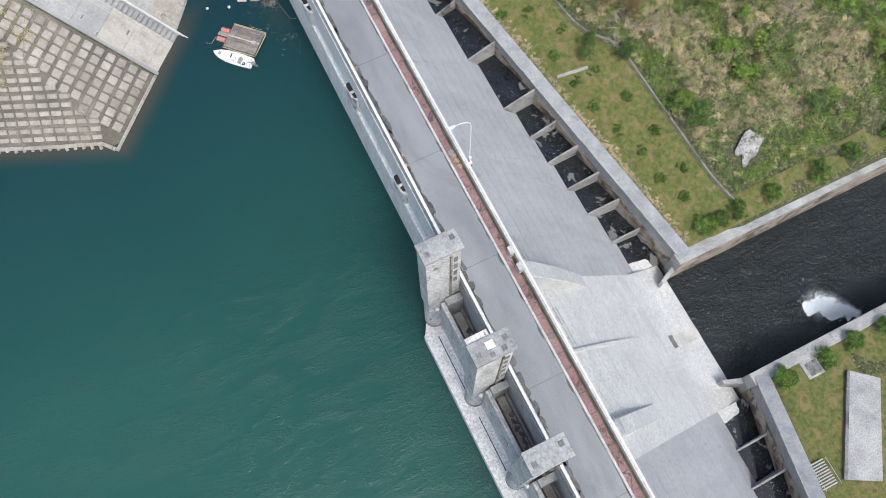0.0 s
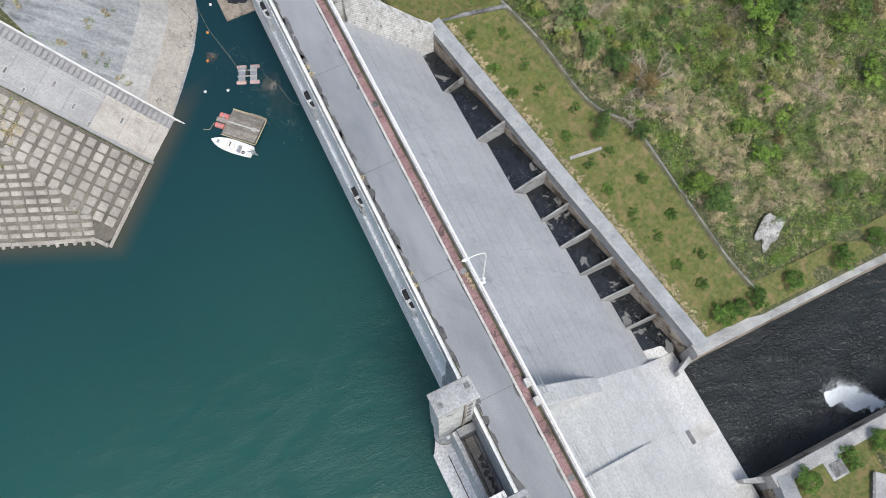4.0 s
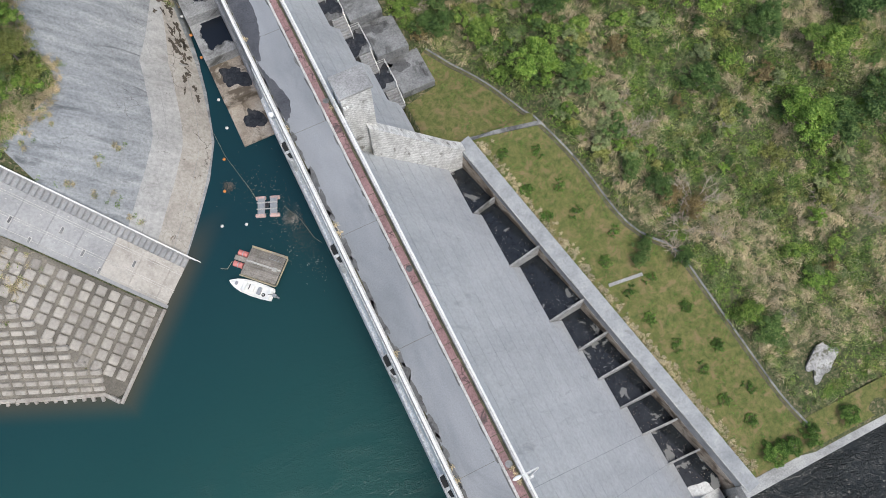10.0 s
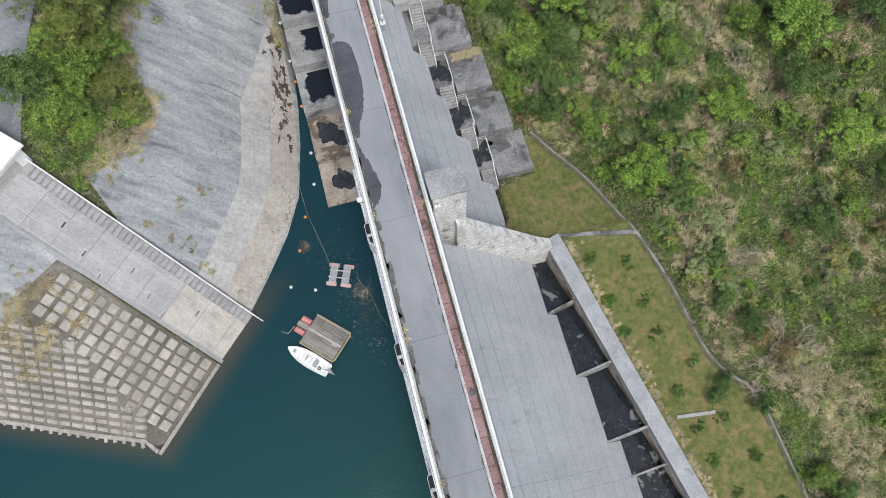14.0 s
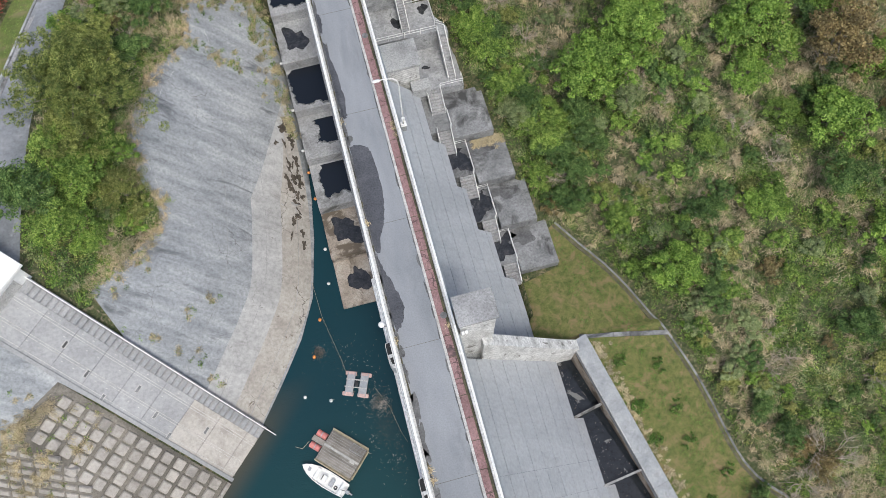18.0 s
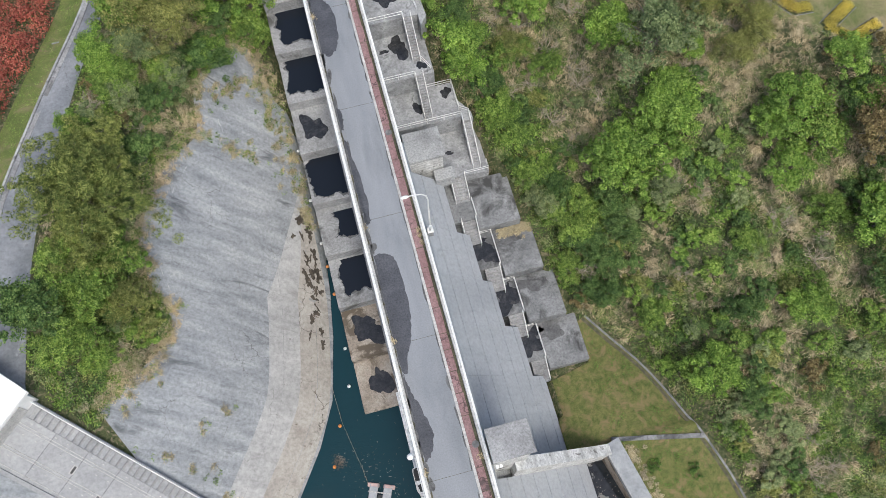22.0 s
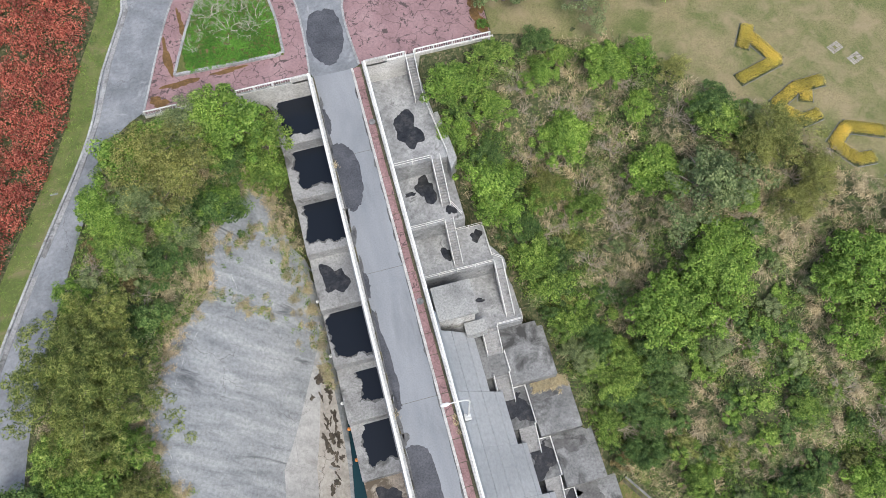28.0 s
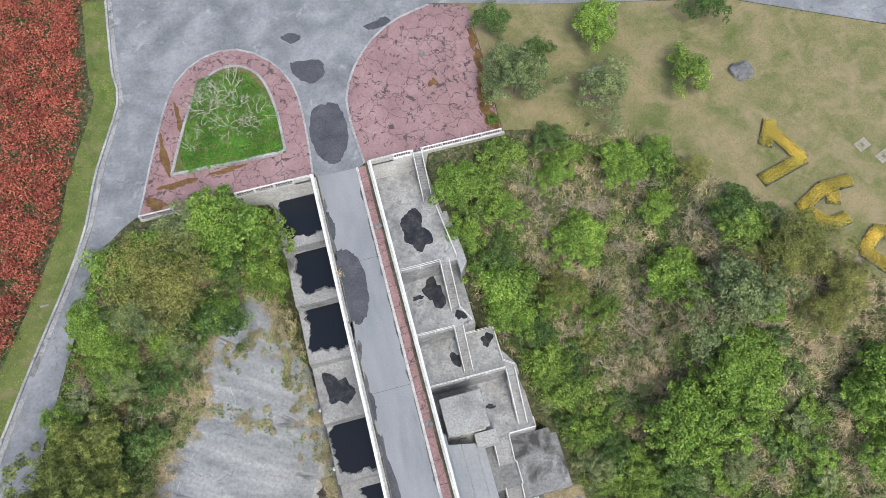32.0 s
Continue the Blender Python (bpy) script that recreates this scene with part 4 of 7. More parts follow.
left_in = arc([(-6.8, 133.5), (-10.1, 131.0), (-13.0, 124.3), (-15.9, 116.6), (-19.6, 106.0), (-21.4, 97.6), (-22.5, 88.0)])
left_out = arc([(-7.2, 161.0), (-7.5, 151.1), (-7.3, 147.3), (-10.5, 139.2), (-12.4, 132.6), (-17.8, 120.6), (-23.6, 108.3), (-26.5, 98.0), (-28.0, 86.0)])
isl = arc([(-6.8, 133.2), (-2.2, 146.2), (1.4, 150.1), (5.4, 150.7), (8.8, 148.5), (11.0, 144.4), (11.25, 138.7), (10.9, 133.3)])
plz = arc([(16.25, 133.3), (15.95, 140.0), (17.0, 143.6), (19.8, 147.4), (23.5, 149.8), (27.6, 150.8)])
edge_n = [(112, 117), (75, 135.0), (66, 139.6), (59.8, 142.8), (40, 147.5), (27.6, 151.0)]
road_out = left_out[::-1] + [(-6.8, 175), (112, 175)] + edge_n + plz[::-1][1:] + [(15.6, 133.0), (11.2, 133.0)] + isl[::-1][1:-1] + left_in
draped(road_out, 0.0, M["lane"], "road", "worn grey asphalt approach road and turning area", "road", 3.0)
structure("plaza_pavement", prism(plz + [(31.6, 149.7), (31.4, 143.4), (30.8, 133.1)], -0.4, 0.08), M["plaza"], "cracked faded red paved plaza with mossy stains", "pavement")
structure("island_pavement", prism(isl, -0.4, 0.08), M["plaza"], "faded red paved island with damp edges", "pavement")
bed = arc([(-2.9, 137.0), (0.0, 144.4), (2.9, 148.0), (5.7, 148.2), (7.8, 146.2), (8.7, 142.0), (8.75, 136.6)])
structure("island_bed", prism(bed, 0.0, 0.36), M["lawn"], "green planted bed with a low stone edge", "lawn")
kerb_line("island_kerb", isl, 0.2, 0.14, M["conc"], "weathered kerb round the island")
kerb_line("plaza_kerb", plz, 0.22, 0.14, M["conc"], "weathered kerb round the plaza")
kerb_line("bed_edge", bed + [bed[0]], 0.28, 0.42, M["conc"], "rough stone edging of the planted bed", piece=1.0)
kerb_line("roadside_kerb", left_out, 0.24, 0.16, M["conc"], "worn grey stone kerb along the approach road", follow=True)
park = [(30.9, 133.2), (31.5, 143.4), (31.6, 149.6), (27.7, 151.0), (40, 147.4), (59.8, 142.6), (66, 139.4), (75, 134.8), (112, 116.5), (112, 87), (90, 93), (72, 100.5), (62.3, 106.3), (58.5, 111.2), (53.5, 117.4), (49.5, 122.1), (44.6, 127.7), (39.4, 130.6), (33.9, 132.6)]
draped(park, 0.09, M["park"], "park_lawn", "dry mown park lawn with worn patches", "lawn", 2.0)
verge = left_out[::-1]
vl = [(x - 2.6, y + 0.6) for x, y in left_out]
M["verge"] = surface("grass_verge", (0.085, 0.12, 0.03), (0.125, 0.155, 0.042), (0.18, 0.185, 0.07), 0.6, 9, 0.95, (0.2, 0.17, 0.09), (0.52, 0.7), 0.5, (1, 1, 1), 0.6)
draped(left_out + vl[::-1], 0.03, M["verge"], "roadside_verge", "green grass verge beside the approach road", "lawn", 2.0)

# plaza rails
def picket_rail(x0, x1, y, z=0.0):
    own = thing("plaza_fence", "pale metal picket fence on the plaza edge", "fence", "plaza fences")
    n = max(1, round(abs(x1 - x0) / 2.0))
    part("top_rail", bx(min(x0, x1), max(x0, x1), y - 0.06, y + 0.06, z + 0.92, z + 1.04, bev=0.01), M["white"], own)
    part("bottom_rail", bx(min(x0, x1), max(x0, x1), y - 0.05, y + 0.05, z + 0.2, z + 0.3), M["white"], own)
    for i in range(n + 1):
        x = x0 + (x1 - x0) * i / n
        part("post", bx(x - 0.07, x + 0.07, y - 0.07, y + 0.07, z, z + 1.0), M["white"], own)
    k = round(abs(x1 - x0) / 0.25)
    for i in range(k):
        x = x0 + (x1 - x0) * (i + 0.5) / k
        part("picket", bx(x - 0.02, x + 0.02, y - 0.02, y + 0.02, z + 0.3, z + 0.92), M["white"], own)


picket_rail(19.2, 21.1, 132.95)
picket_rail(22.3, 30.6, 132.95)
picket_rail(8.9, 3.0, 132.9)
picket_rail(-3.2, -6.5, 132.9)
rail_wall = thing("plaza_parapet", "low pale concrete parapet on the plaza edge", "wall", "", "structure")
part("wall", bx(16.9, 19.2, 132.8, 133.05, 0, 1.0, bev=0.02), M["pale"], rail_wall)
part("wall", bx(8.9, 10.7, 132.75, 133.0, 0, 1.0, bev=0.02), M["pale"], rail_wall)

# ---- lawn terrace beside the training wall ----
PATH_L = arc([(33.6, 86.5), (38.6, 79.1), (42.5, 69.5), (44.7, 62.9), (46.4, 54.8), (48.2, 50.9), (51.2, 46.7), (53.3, 35.2), (54.9, 25.6), (56.5, 20.4)])
lawn_out = [(32.3, 71.6), (46.6, 17.7), (56.5, 17.7)] + [p for p in PATH_L[::-1]] + [(32.6, 86.0), (32.6, 81.2), (27.0, 80.0), (27.0, 72.0)]
draped(lawn_out, 0.1, M["lawn"], "terrace_lawn", "mown lawn terrace with dry patches below the dam", "lawn", 0.8)
draped([(46.5, 17.7), (100, 17.7), (100, 21.5), (57, 21.5)], 0.04, M["lawn"], "channel_lawn", "grass strip along the outlet channel", "lawn", 2.0)
draped([(45.5, -2.8), (100, -2.8), (100, -40), (36, -40)], 0.04, M["lawn"], "channel_lawn", "lawn on the far side of the outlet channel", "lawn", 2.0)
# raised dark strip: the ditch's shade is put in as colour, nothing is dug
kerb_line("ditch_shade_strip", strip(PATH_L, -0.42, -0.42)[0], 0.36, 0.13, M["moss"], "dark strip painting the shaded ditch beside the drain edge", follow=True, piece=3.0)
kerb_line("garden_kerb", PATH_L, 0.24, 0.2, M["dark"], "mossy concrete drain edge along the lawn", follow=True)
kerb_line("garden_kerb", [(32.2, 72.0), (42.4, 69.7)], 0.5, 0.3, M["dark"], "low concrete edge across the lawn", follow=True)
kerb_line("garden_kerb", [(40.9, 47.2), (45.6, 46.6)], 0.4, 0.3, M["step"], "low concrete edge across the lawn", follow=True)

# ---- reservoir bank ----
def bank_sheet(outline, lift, mat, name, label):
    return draped(outline, lift, mat, name, label, "bank", 1.0)


crest = arc([(-17.6, 86.0), (-12.6, 90.0), (-10.3, 93.4), (-11.3, 98.0), (-11.2, 102.9), (-7.5, 110.0), (-4.2, 113.4), (-3.5, 118), (-1.5, 122), (1.0, 125), (3.0, 124), (4.5, 118)])
water_side = arc([(6.0, 116), (6.0, 103), (5.4, 97.0), (4.5, 90.7), (2.9, 83.6), (0.6, 79.0), (-2.5, 74.5), (-5.4, 70.4)])
bank_sheet(crest + water_side + [(-5.4 - 14.5 * 0.70, 70.4 + 14.5 * 0.715)], 0.05, M["bank"], "bank_slope", "streaked grey sprayed-concrete reservoir bank")
shore_line = arc([(6.0, 110), (5.9, 106), (5.8, 103), (5.5, 97.0), (4.7, 90.7), (3.2, 83.6), (0.9, 79.0), (-2.1, 74.5), (-5.1, 70.2)])


def tapered(w0, w1):
    """A band along the shore that narrows to nothing uphill."""
    a, b = strip(shore_line, w0, w0)[0], strip(shore_line, w1, w1)[0]
    out = []
    for (ax, ay), (bx2, by2) in zip(a, b):
        k = min(1.0, max(0.04, (109 - ay) / 14.0))
        out.append((ax + (bx2 - ax) * k, ay + (by2 - ay) * k))
    return a + out[::-1]


bank_sheet(tapered(-0.6, -6.6), 0.072, M["beige"], "bank_band", "pale worn concrete strip of the bank")
bank_sheet(tapered(-0.6, -3.6), 0.09, M["shore"], "shore_band", "tan cracked concrete band above the waterline")

for off, wd in ((-1.9, 0.04), (-5.2, 0.03), (-9.0, 0.03)):
    a_, b_ = [q[len(q) // 5:] for q in strip(shore_line, off, off - wd)]
    bank_sheet(a_ + b_[::-1], 0.1, M["step"], "bank_seam", "grey construction seam in the bank slope")

M["efflor"] = surface("lime_bloom", (0.33, 0.34, 0.345), (0.43, 0.44, 0.44), (0.54, 0.545, 0.54), 1.2, 6, 0.9)
for i, (f0, f1, off) in enumerate(((0.06, 0.1, 1.1), (0.17, 0.22, 0.35), (0.24, 0.29, 1.3), (0.31, 0.38, 0.4), (0.4, 0.45, 1.6), (0.47, 0.52, 0.5), (0.49, 0.57, 2.2))):
    n_ = len(crest)
    seg = crest[int(f0 * n_):int(f1 * n_) + 2]
    mid = strip(seg, off, off)[0] if sum(p[0] for p in strip(seg, off, off)[0]) > sum(p[0] for p in seg) else strip(seg, -off, -off)[0]
    fine = [(ax + (bx2 - ax) * k / 8, ay + (by2 - ay) * k / 8) for (ax, ay), (bx2, by2) in zip(mid, mid[1:]) for k in range(8)]
    fine = [(x + 0.35 * noise.noise((x * 0.7, y * 0.7, i)), y + 0.35 * noise.noise((x * 0.7, y * 0.7, i + 9))) for x, y in fine]
    wide = [0.004 + 0.11 * max(0.0, noise.noise((x * 1.3, y * 1.3, 3.0 + i))) for x, y in fine]
    ring = [(x - w, y) for (x, y), w in zip(fine, wide)] + [(x + w, y) for (x, y), w in zip(fine, wide)][::-1]
    bank_sheet(ring, 0.105, M["efflor"], "lime_streak", "white lime bloom along a seam of the bank")
M["blackmoss"] = surface("black_moss", (0.045, 0.038, 0.03), (0.075, 0.062, 0.048), (0.12, 0.1, 0.08), 1.5, 6, 0.95)
rbm = random.Random(61)
for i in range(44):
    yy = 88 + 17 * rbm.random() ** 0.7
    xx = float(np.interp(yy, [88, 97, 103, 112], [3.6, 4.7, 5.1, 5.2])) - 0.2 - abs(rbm.gauss(0, 0.9))
    tagged(draped(blob(xx, yy, rbm.uniform(0.08, 0.3), rbm.uniform(0.12, 0.6), 640 + i, n=40, rough=0.8, turn=rbm.uniform(-0.5, 0.3)), 0.11, M["blackmoss"], "moss_patch", "", "moss", 0.8), "black moss crust on the worn bank concrete", "moss", "moss patches on the bank")

kerb_line("gutter", strip(left_out, 0.42, 0.42)[0], 0.46, 0.05, M["step"], "grey concrete gutter beside the approach road", follow=True, piece=7.0)

# ---- boat ramp on the bank ----
M["rampc"] = surface("ramp_concrete", (0.25, 0.255, 0.26), (0.315, 0.318, 0.32), (0.38, 0.38, 0.38), 0.35, 3, 0.85, (0.2, 0.2, 0.2), (0.6, 0.74), 0.5, (0.5, 0.5, 0.5), 0.25, 0.06, grain=0.4)
M["rampl"] = surface("ramp_concrete_silted", (0.33, 0.305, 0.275), (0.41, 0.385, 0.35), (0.49, 0.465, 0.43), 0.4, 3, 0.88, (0.26, 0.24, 0.215), (0.6, 0.74), 0.5, grain=0.4)
M["whitecoat"] = plain("white_roof_coating", (0.82, 0.81, 0.78), 0.6, 0, 0.06)
M["block"] = surface("revetment_block", (0.25, 0.23, 0.205), (0.345, 0.32, 0.285), (0.44, 0.41, 0.37), 0.3, 3, 0.9, (0.19, 0.18, 0.165), (0.58, 0.75), 0.5, (1, 1, 1), 0.35, 0.12, grain=0.5)
M["joint"] = surface("revetment_joint_soil", (0.09, 0.083, 0.07), (0.15, 0.137, 0.115), (0.25, 0.227, 0.19), 0.25, 5, 0.95)
RU = Vector((-0.70, 0.715, 0)).normalized()
RS = Vector((-0.715, -0.70, 0)).normalized()
R0 = Vector((-5.5, 70.5, LAKE + 0.10))


def on_ramp(u, s, h=0.0):
    """A place on the slope: u metres uphill in plan, s across, h above."""
    return R0 + RU * u + RS * s + Vector((0, 0, 0.66 * u + h))


def slope_box(bm, u0, u1, s0, s1, h0, h1):
    v = [bm.verts.new(on_ramp(u, s, h)) for h in (h0, h1) for u, s in ((u0, s0), (u1, s0), (u1, s1), (u0, s1))]
    for q in ((0, 1, 2, 3), (4, 7, 6, 5), (0, 4, 5, 1), (1, 5, 6, 2), (2, 6, 7, 3), (3, 7, 4, 0)):
        bm.faces.new([v[i] for i in q])
    bmesh.ops.recalc_face_normals(bm, faces=bm.faces)
    return bm


ramp = thing("boat_ramp", "pale concrete boat ramp with rails and a stair down the bank", "ramp", "", "structure")
for i in range(9):
    ua = -2.0 + 2.85 * i
    part("ramp_slab", slope_box(bmesh.new(), ua + 0.015, ua + 2.835, 1.35, 6.1, -0.5, 0.12), M["rampl" if i < 3 else "rampc"], ramp)
part("stair_bed", slope_box(bmesh.new(), -1.0, 23.6, 0.1, 1.35, -0.5, 0.0), M["rampc"], ramp)
for i in range(44):
    u = -0.9 + 0.55 * i
    b = bmesh.new()
    v = [on_ramp(u + du, s, 0) for s in (0.18, 1.3) for du in (0.0, 0.42)]
    box(b, -0.56, 0.56, -0.21, 0.21, -0.12, 0.16)
    t_ = part("tread", b, M["rampc"], ramp)
    c = on_ramp(u + 0.2, 0.74, 0.06)
    t_.matrix_local = Matrix.Translation(c) @ Matrix((RS.to_tuple(), RU.to_tuple(), (0, 0, 1))).transposed().to_4x4()
part("ramp_kerb", slope_box(bmesh.new(), -2.6, 23.6, 6.1, 6.5, -0.5, 0.28), M["rampc"], ramp, "raised concrete edge")
part("ramp_kerb", slope_box(bmesh.new(), -1.5, 23.6, -0.15, 0.1, -0.5, 0.22), M["rampc"], ramp)
for s in (2.0, 2.25, 4.2, 4.45, 5.75):
    part("track", slope_box(bmesh.new(), -3.0, 23.6, s, s + 0.05, 0.1, 0.17), M["kerb"], ramp, "worn steel-edged track")
for i in range(22):
    for s in (1.65, 2.75, 4.85):
        part("dowel", slope_box(bmesh.new(), 0.6 + 1.05 * i, 0.75 + 1.05 * i, s, s + 0.07, 0.1, 0.16), M["kerb"], ramp) if (i + int(s)) % 3 else None
for u, s in ((4.0, 3.0), (8.5, 4.3), (11.0, 3.0), (15.2, 4.3), (18.0, 3.0), (6.5, 5.4), (13.0, 5.5)):
    part("slot_cover", slope_box(bmesh.new(), u, u + 0.2, s, s + 0.75, 0.11, 0.17), M["dark"], ramp)
    part("slot_frame", slope_box(bmesh.new(), u - 0.06, u + 0.26, s - 0.06, s + 0.81, 0.1, 0.15), M["kerb"], ramp)
for u in np.arange(-1.2, 23.5, 2.15):
    part("rail_post", tube(bmesh.new(), [on_ramp(u, 0.0, 0.2), on_ramp(u, 0.0, 1.05)], 0.05, 6), M["white"], ramp)
part("handrail", tube(bmesh.new(), [on_ramp(-2.4, 0.0, 1.05), on_ramp(23.4, 0.0, 1.05)], 0.06, 6), M["white"], ramp)
part("handrail", tube(bmesh.new(), [on_ramp(-2.4, 0.0, 0.6), on_ramp(23.4, 0.0, 0.6)], 0.045, 6), M["white"], ramp)
boathouse = thing("boathouse", "white flat-roofed winch house at the head of the boat ramp", "building")
c = on_ramp(27.2, 3.0, 0)
boathouse.matrix_world = Matrix.Translation((c.x, c.y, 0.4)) @ Matrix((RS.to_tuple(), RU.to_tuple(), (0, 0, 1))).transposed().to_4x4()
part("wall", bx(-3.4, 3.6, -3.6, 5.0, -6, 2.6, bev=0.03), M["whitecoat"], boathouse)
part("roof", bx(-3.8, 4.0, -4.1, 5.4, 2.6, 2.85, bev=0.03), M["whitecoat"], boathouse, "clean white roof")
part("roof_edge", bx(-3.8, 4.0, -4.1, -3.85, 2.85, 3.0, bev=0.02), M["whitecoat"], boathouse)
part("roller_door", bx(-2.2, 2.4, -3.68, -3.6, -1.4, 1.6), M["kerb"], boathouse)

# ---- block revetment on the bank ----
def revetment_block():
    bm = bmesh.new()
    box(bm, -0.6, 0.6, -0.57, 0.57, -0.2, 0.16)
    for v in bm.verts:
        if v.co.z > 0:
            v.co.x *= 0.88
            v.co.y *= 0.88
    bmesh.ops.bevel(bm, geom=bm.edges[:], offset=0.07, segments=2, affect="EDGES")
    return mesh_of("revetment_block", bm, M["block"])


rev = thing("revetment", "concrete block revetment on the reservoir bank", "revetment", "", "structure")
shared = revetment_block()
rr = random.Random(5)


def lay(origin, along, up, slope, na, nu, pa, pu, keep, size=(1, 1)):
    n = 0
    u3 = Vector((up.x, up.y, slope)).normalized()
    nn = along.cross(u3).normalized()
    nn = nn if nn.z > 0 else -nn
    a3 = u3.cross(nn)
    rot = Matrix((a3, u3, nn)).transposed().to_4x4()
    for i in range(na):
        for j in range(nu):
            p = origin + along * (pa * (i + 0.5)) + up * (pu * (j + 0.5))
            if not keep(p.x, p.y):
                continue
            ob = new("block", shared)
            ob.parent = rev
            ob.matrix_local = Matrix.Translation((p.x, p.y, ground_z(p.x, p.y) + 0.17 + rr.uniform(-0.03, 0.03))) @ rot @ Matrix.Rotation(rr.uniform(-0.02, 0.02), 4, "Z") @ Matrix.Diagonal((size[0], size[1], 1, 1))
            n += 1
    return n


def in_a(x, y):
    a = 0.66 * float(shore_gap(x, y))
    b = 0.98 * ((x + 24.0) * 0.40 + (y - 61.0) * 0.92)
    return a < b - 0.25


base_a = Vector((-10.35, 65.45, 0))
dir_a = Vector((-7.8, -8.2, 0)).normalized()
up_a = Vector((-0.725, 0.689, 0)).normalized()
lay(base_a + up_a * 0.3 - dir_a * 0.2, dir_a, up_a, 0.66, 9, 13, 1.3, 1.22, in_a)
dir_b = Vector((-0.92, 0.40, 0)).normalized()
up_b = Vector((0.40, 0.92, 0)).normalized()
lay(Vector((-17.6, 58.55, 0)) + up_b * 0.05 - dir_b * 1.5, dir_b, up_b, 0.98, 18, 12, 1.45, 0.76, lambda x, y: not in_a(x, y) and x < -18.3, (1.1, 0.57))
for outline, nm in (([(-10.1, 65.6), (-17.9, 57.5), (-19.0, 59.2), (-24.0, 61.0), (-45.0, 70.1), (-41.8, 77.4), (-29.5, 72.0), (-22.0, 77.8)], "bed"),):
    draped(outline, 0.10, M["joint"], "revetment_bed", "brown silted joints under the revetment blocks", "bank", 1.0)
draped([(-14.4, 70.8), (-22.0, 77.8), (-29.5, 72.0), (-34, 78), (-28, 86), (-22.5, 83)], 0.07, M["bank"], "bank_slope", "grey sprayed-concrete slope above the revetment", "bank", 1.0)
part("toe_beam", tube(bmesh.new(), [(-10.0, 65.5, LAKE + 0.15), (-17.9, 57.3, LAKE + 0.15)], 0.24, 6), M["shore"], rev, "pale worn toe beam")
part("toe_beam", tube(bmesh.new(), [(-18.0, 57.6, LAKE + 0.1), (-19.3, 59.2, LAKE + 0.1), (-24.0, 61.0, LAKE + 0.1), (-45, 70, LAKE + 0.1)], 0.28, 6), M["shore"], rev)

for i in range(24):
    p = Vector((-19.6, 59.2, 0)).lerp(Vector((-42, 68.9, 0)), i / 23)
    L = 0.05 + 0.3 * rr.random()
    part("toe_stub", bx(p.x - 0.2, p.x + 0.2, p.y - 0.5 - L, p.y + 0.4, LAKE - 0.4, LAKE + 0.16 + 0.1 * rr.random(), bev=0.06), M["shore"], rev)

# ---- things afloat ----
M["gel"] = plain("boat_gelcoat_white", (0.78, 0.78, 0.76), 0.35, 0, 0.06)
M["plank"] = surface("raft_planks", (0.16, 0.145, 0.125), (0.24, 0.22, 0.195), (0.32, 0.3, 0.27), 1.0, 9, 0.85, None, vary=0.2)
M["float_red"] = plain("faded_red_float", (0.55, 0.2, 0.18), 0.6, 0, 0.2)
M["float_pink"] = plain("faded_pink_float", (0.6, 0.42, 0.38), 0.6, 0, 0.2)
M["steel"] = plain("galvanised_steel", (0.42, 0.43, 0.44), 0.45, 0.6, 0.15)
M["bamboo"] = plain("weathered_fender_wood", (0.42, 0.37, 0.26), 0.8, 0, 0.25)
M["orange"] = plain("buoy_orange", (0.7, 0.27, 0.07), 0.5, 0, 0.1)
M["black"] = plain("black_plastic", (0.03, 0.03, 0.032), 0.4, 0, 0.2)


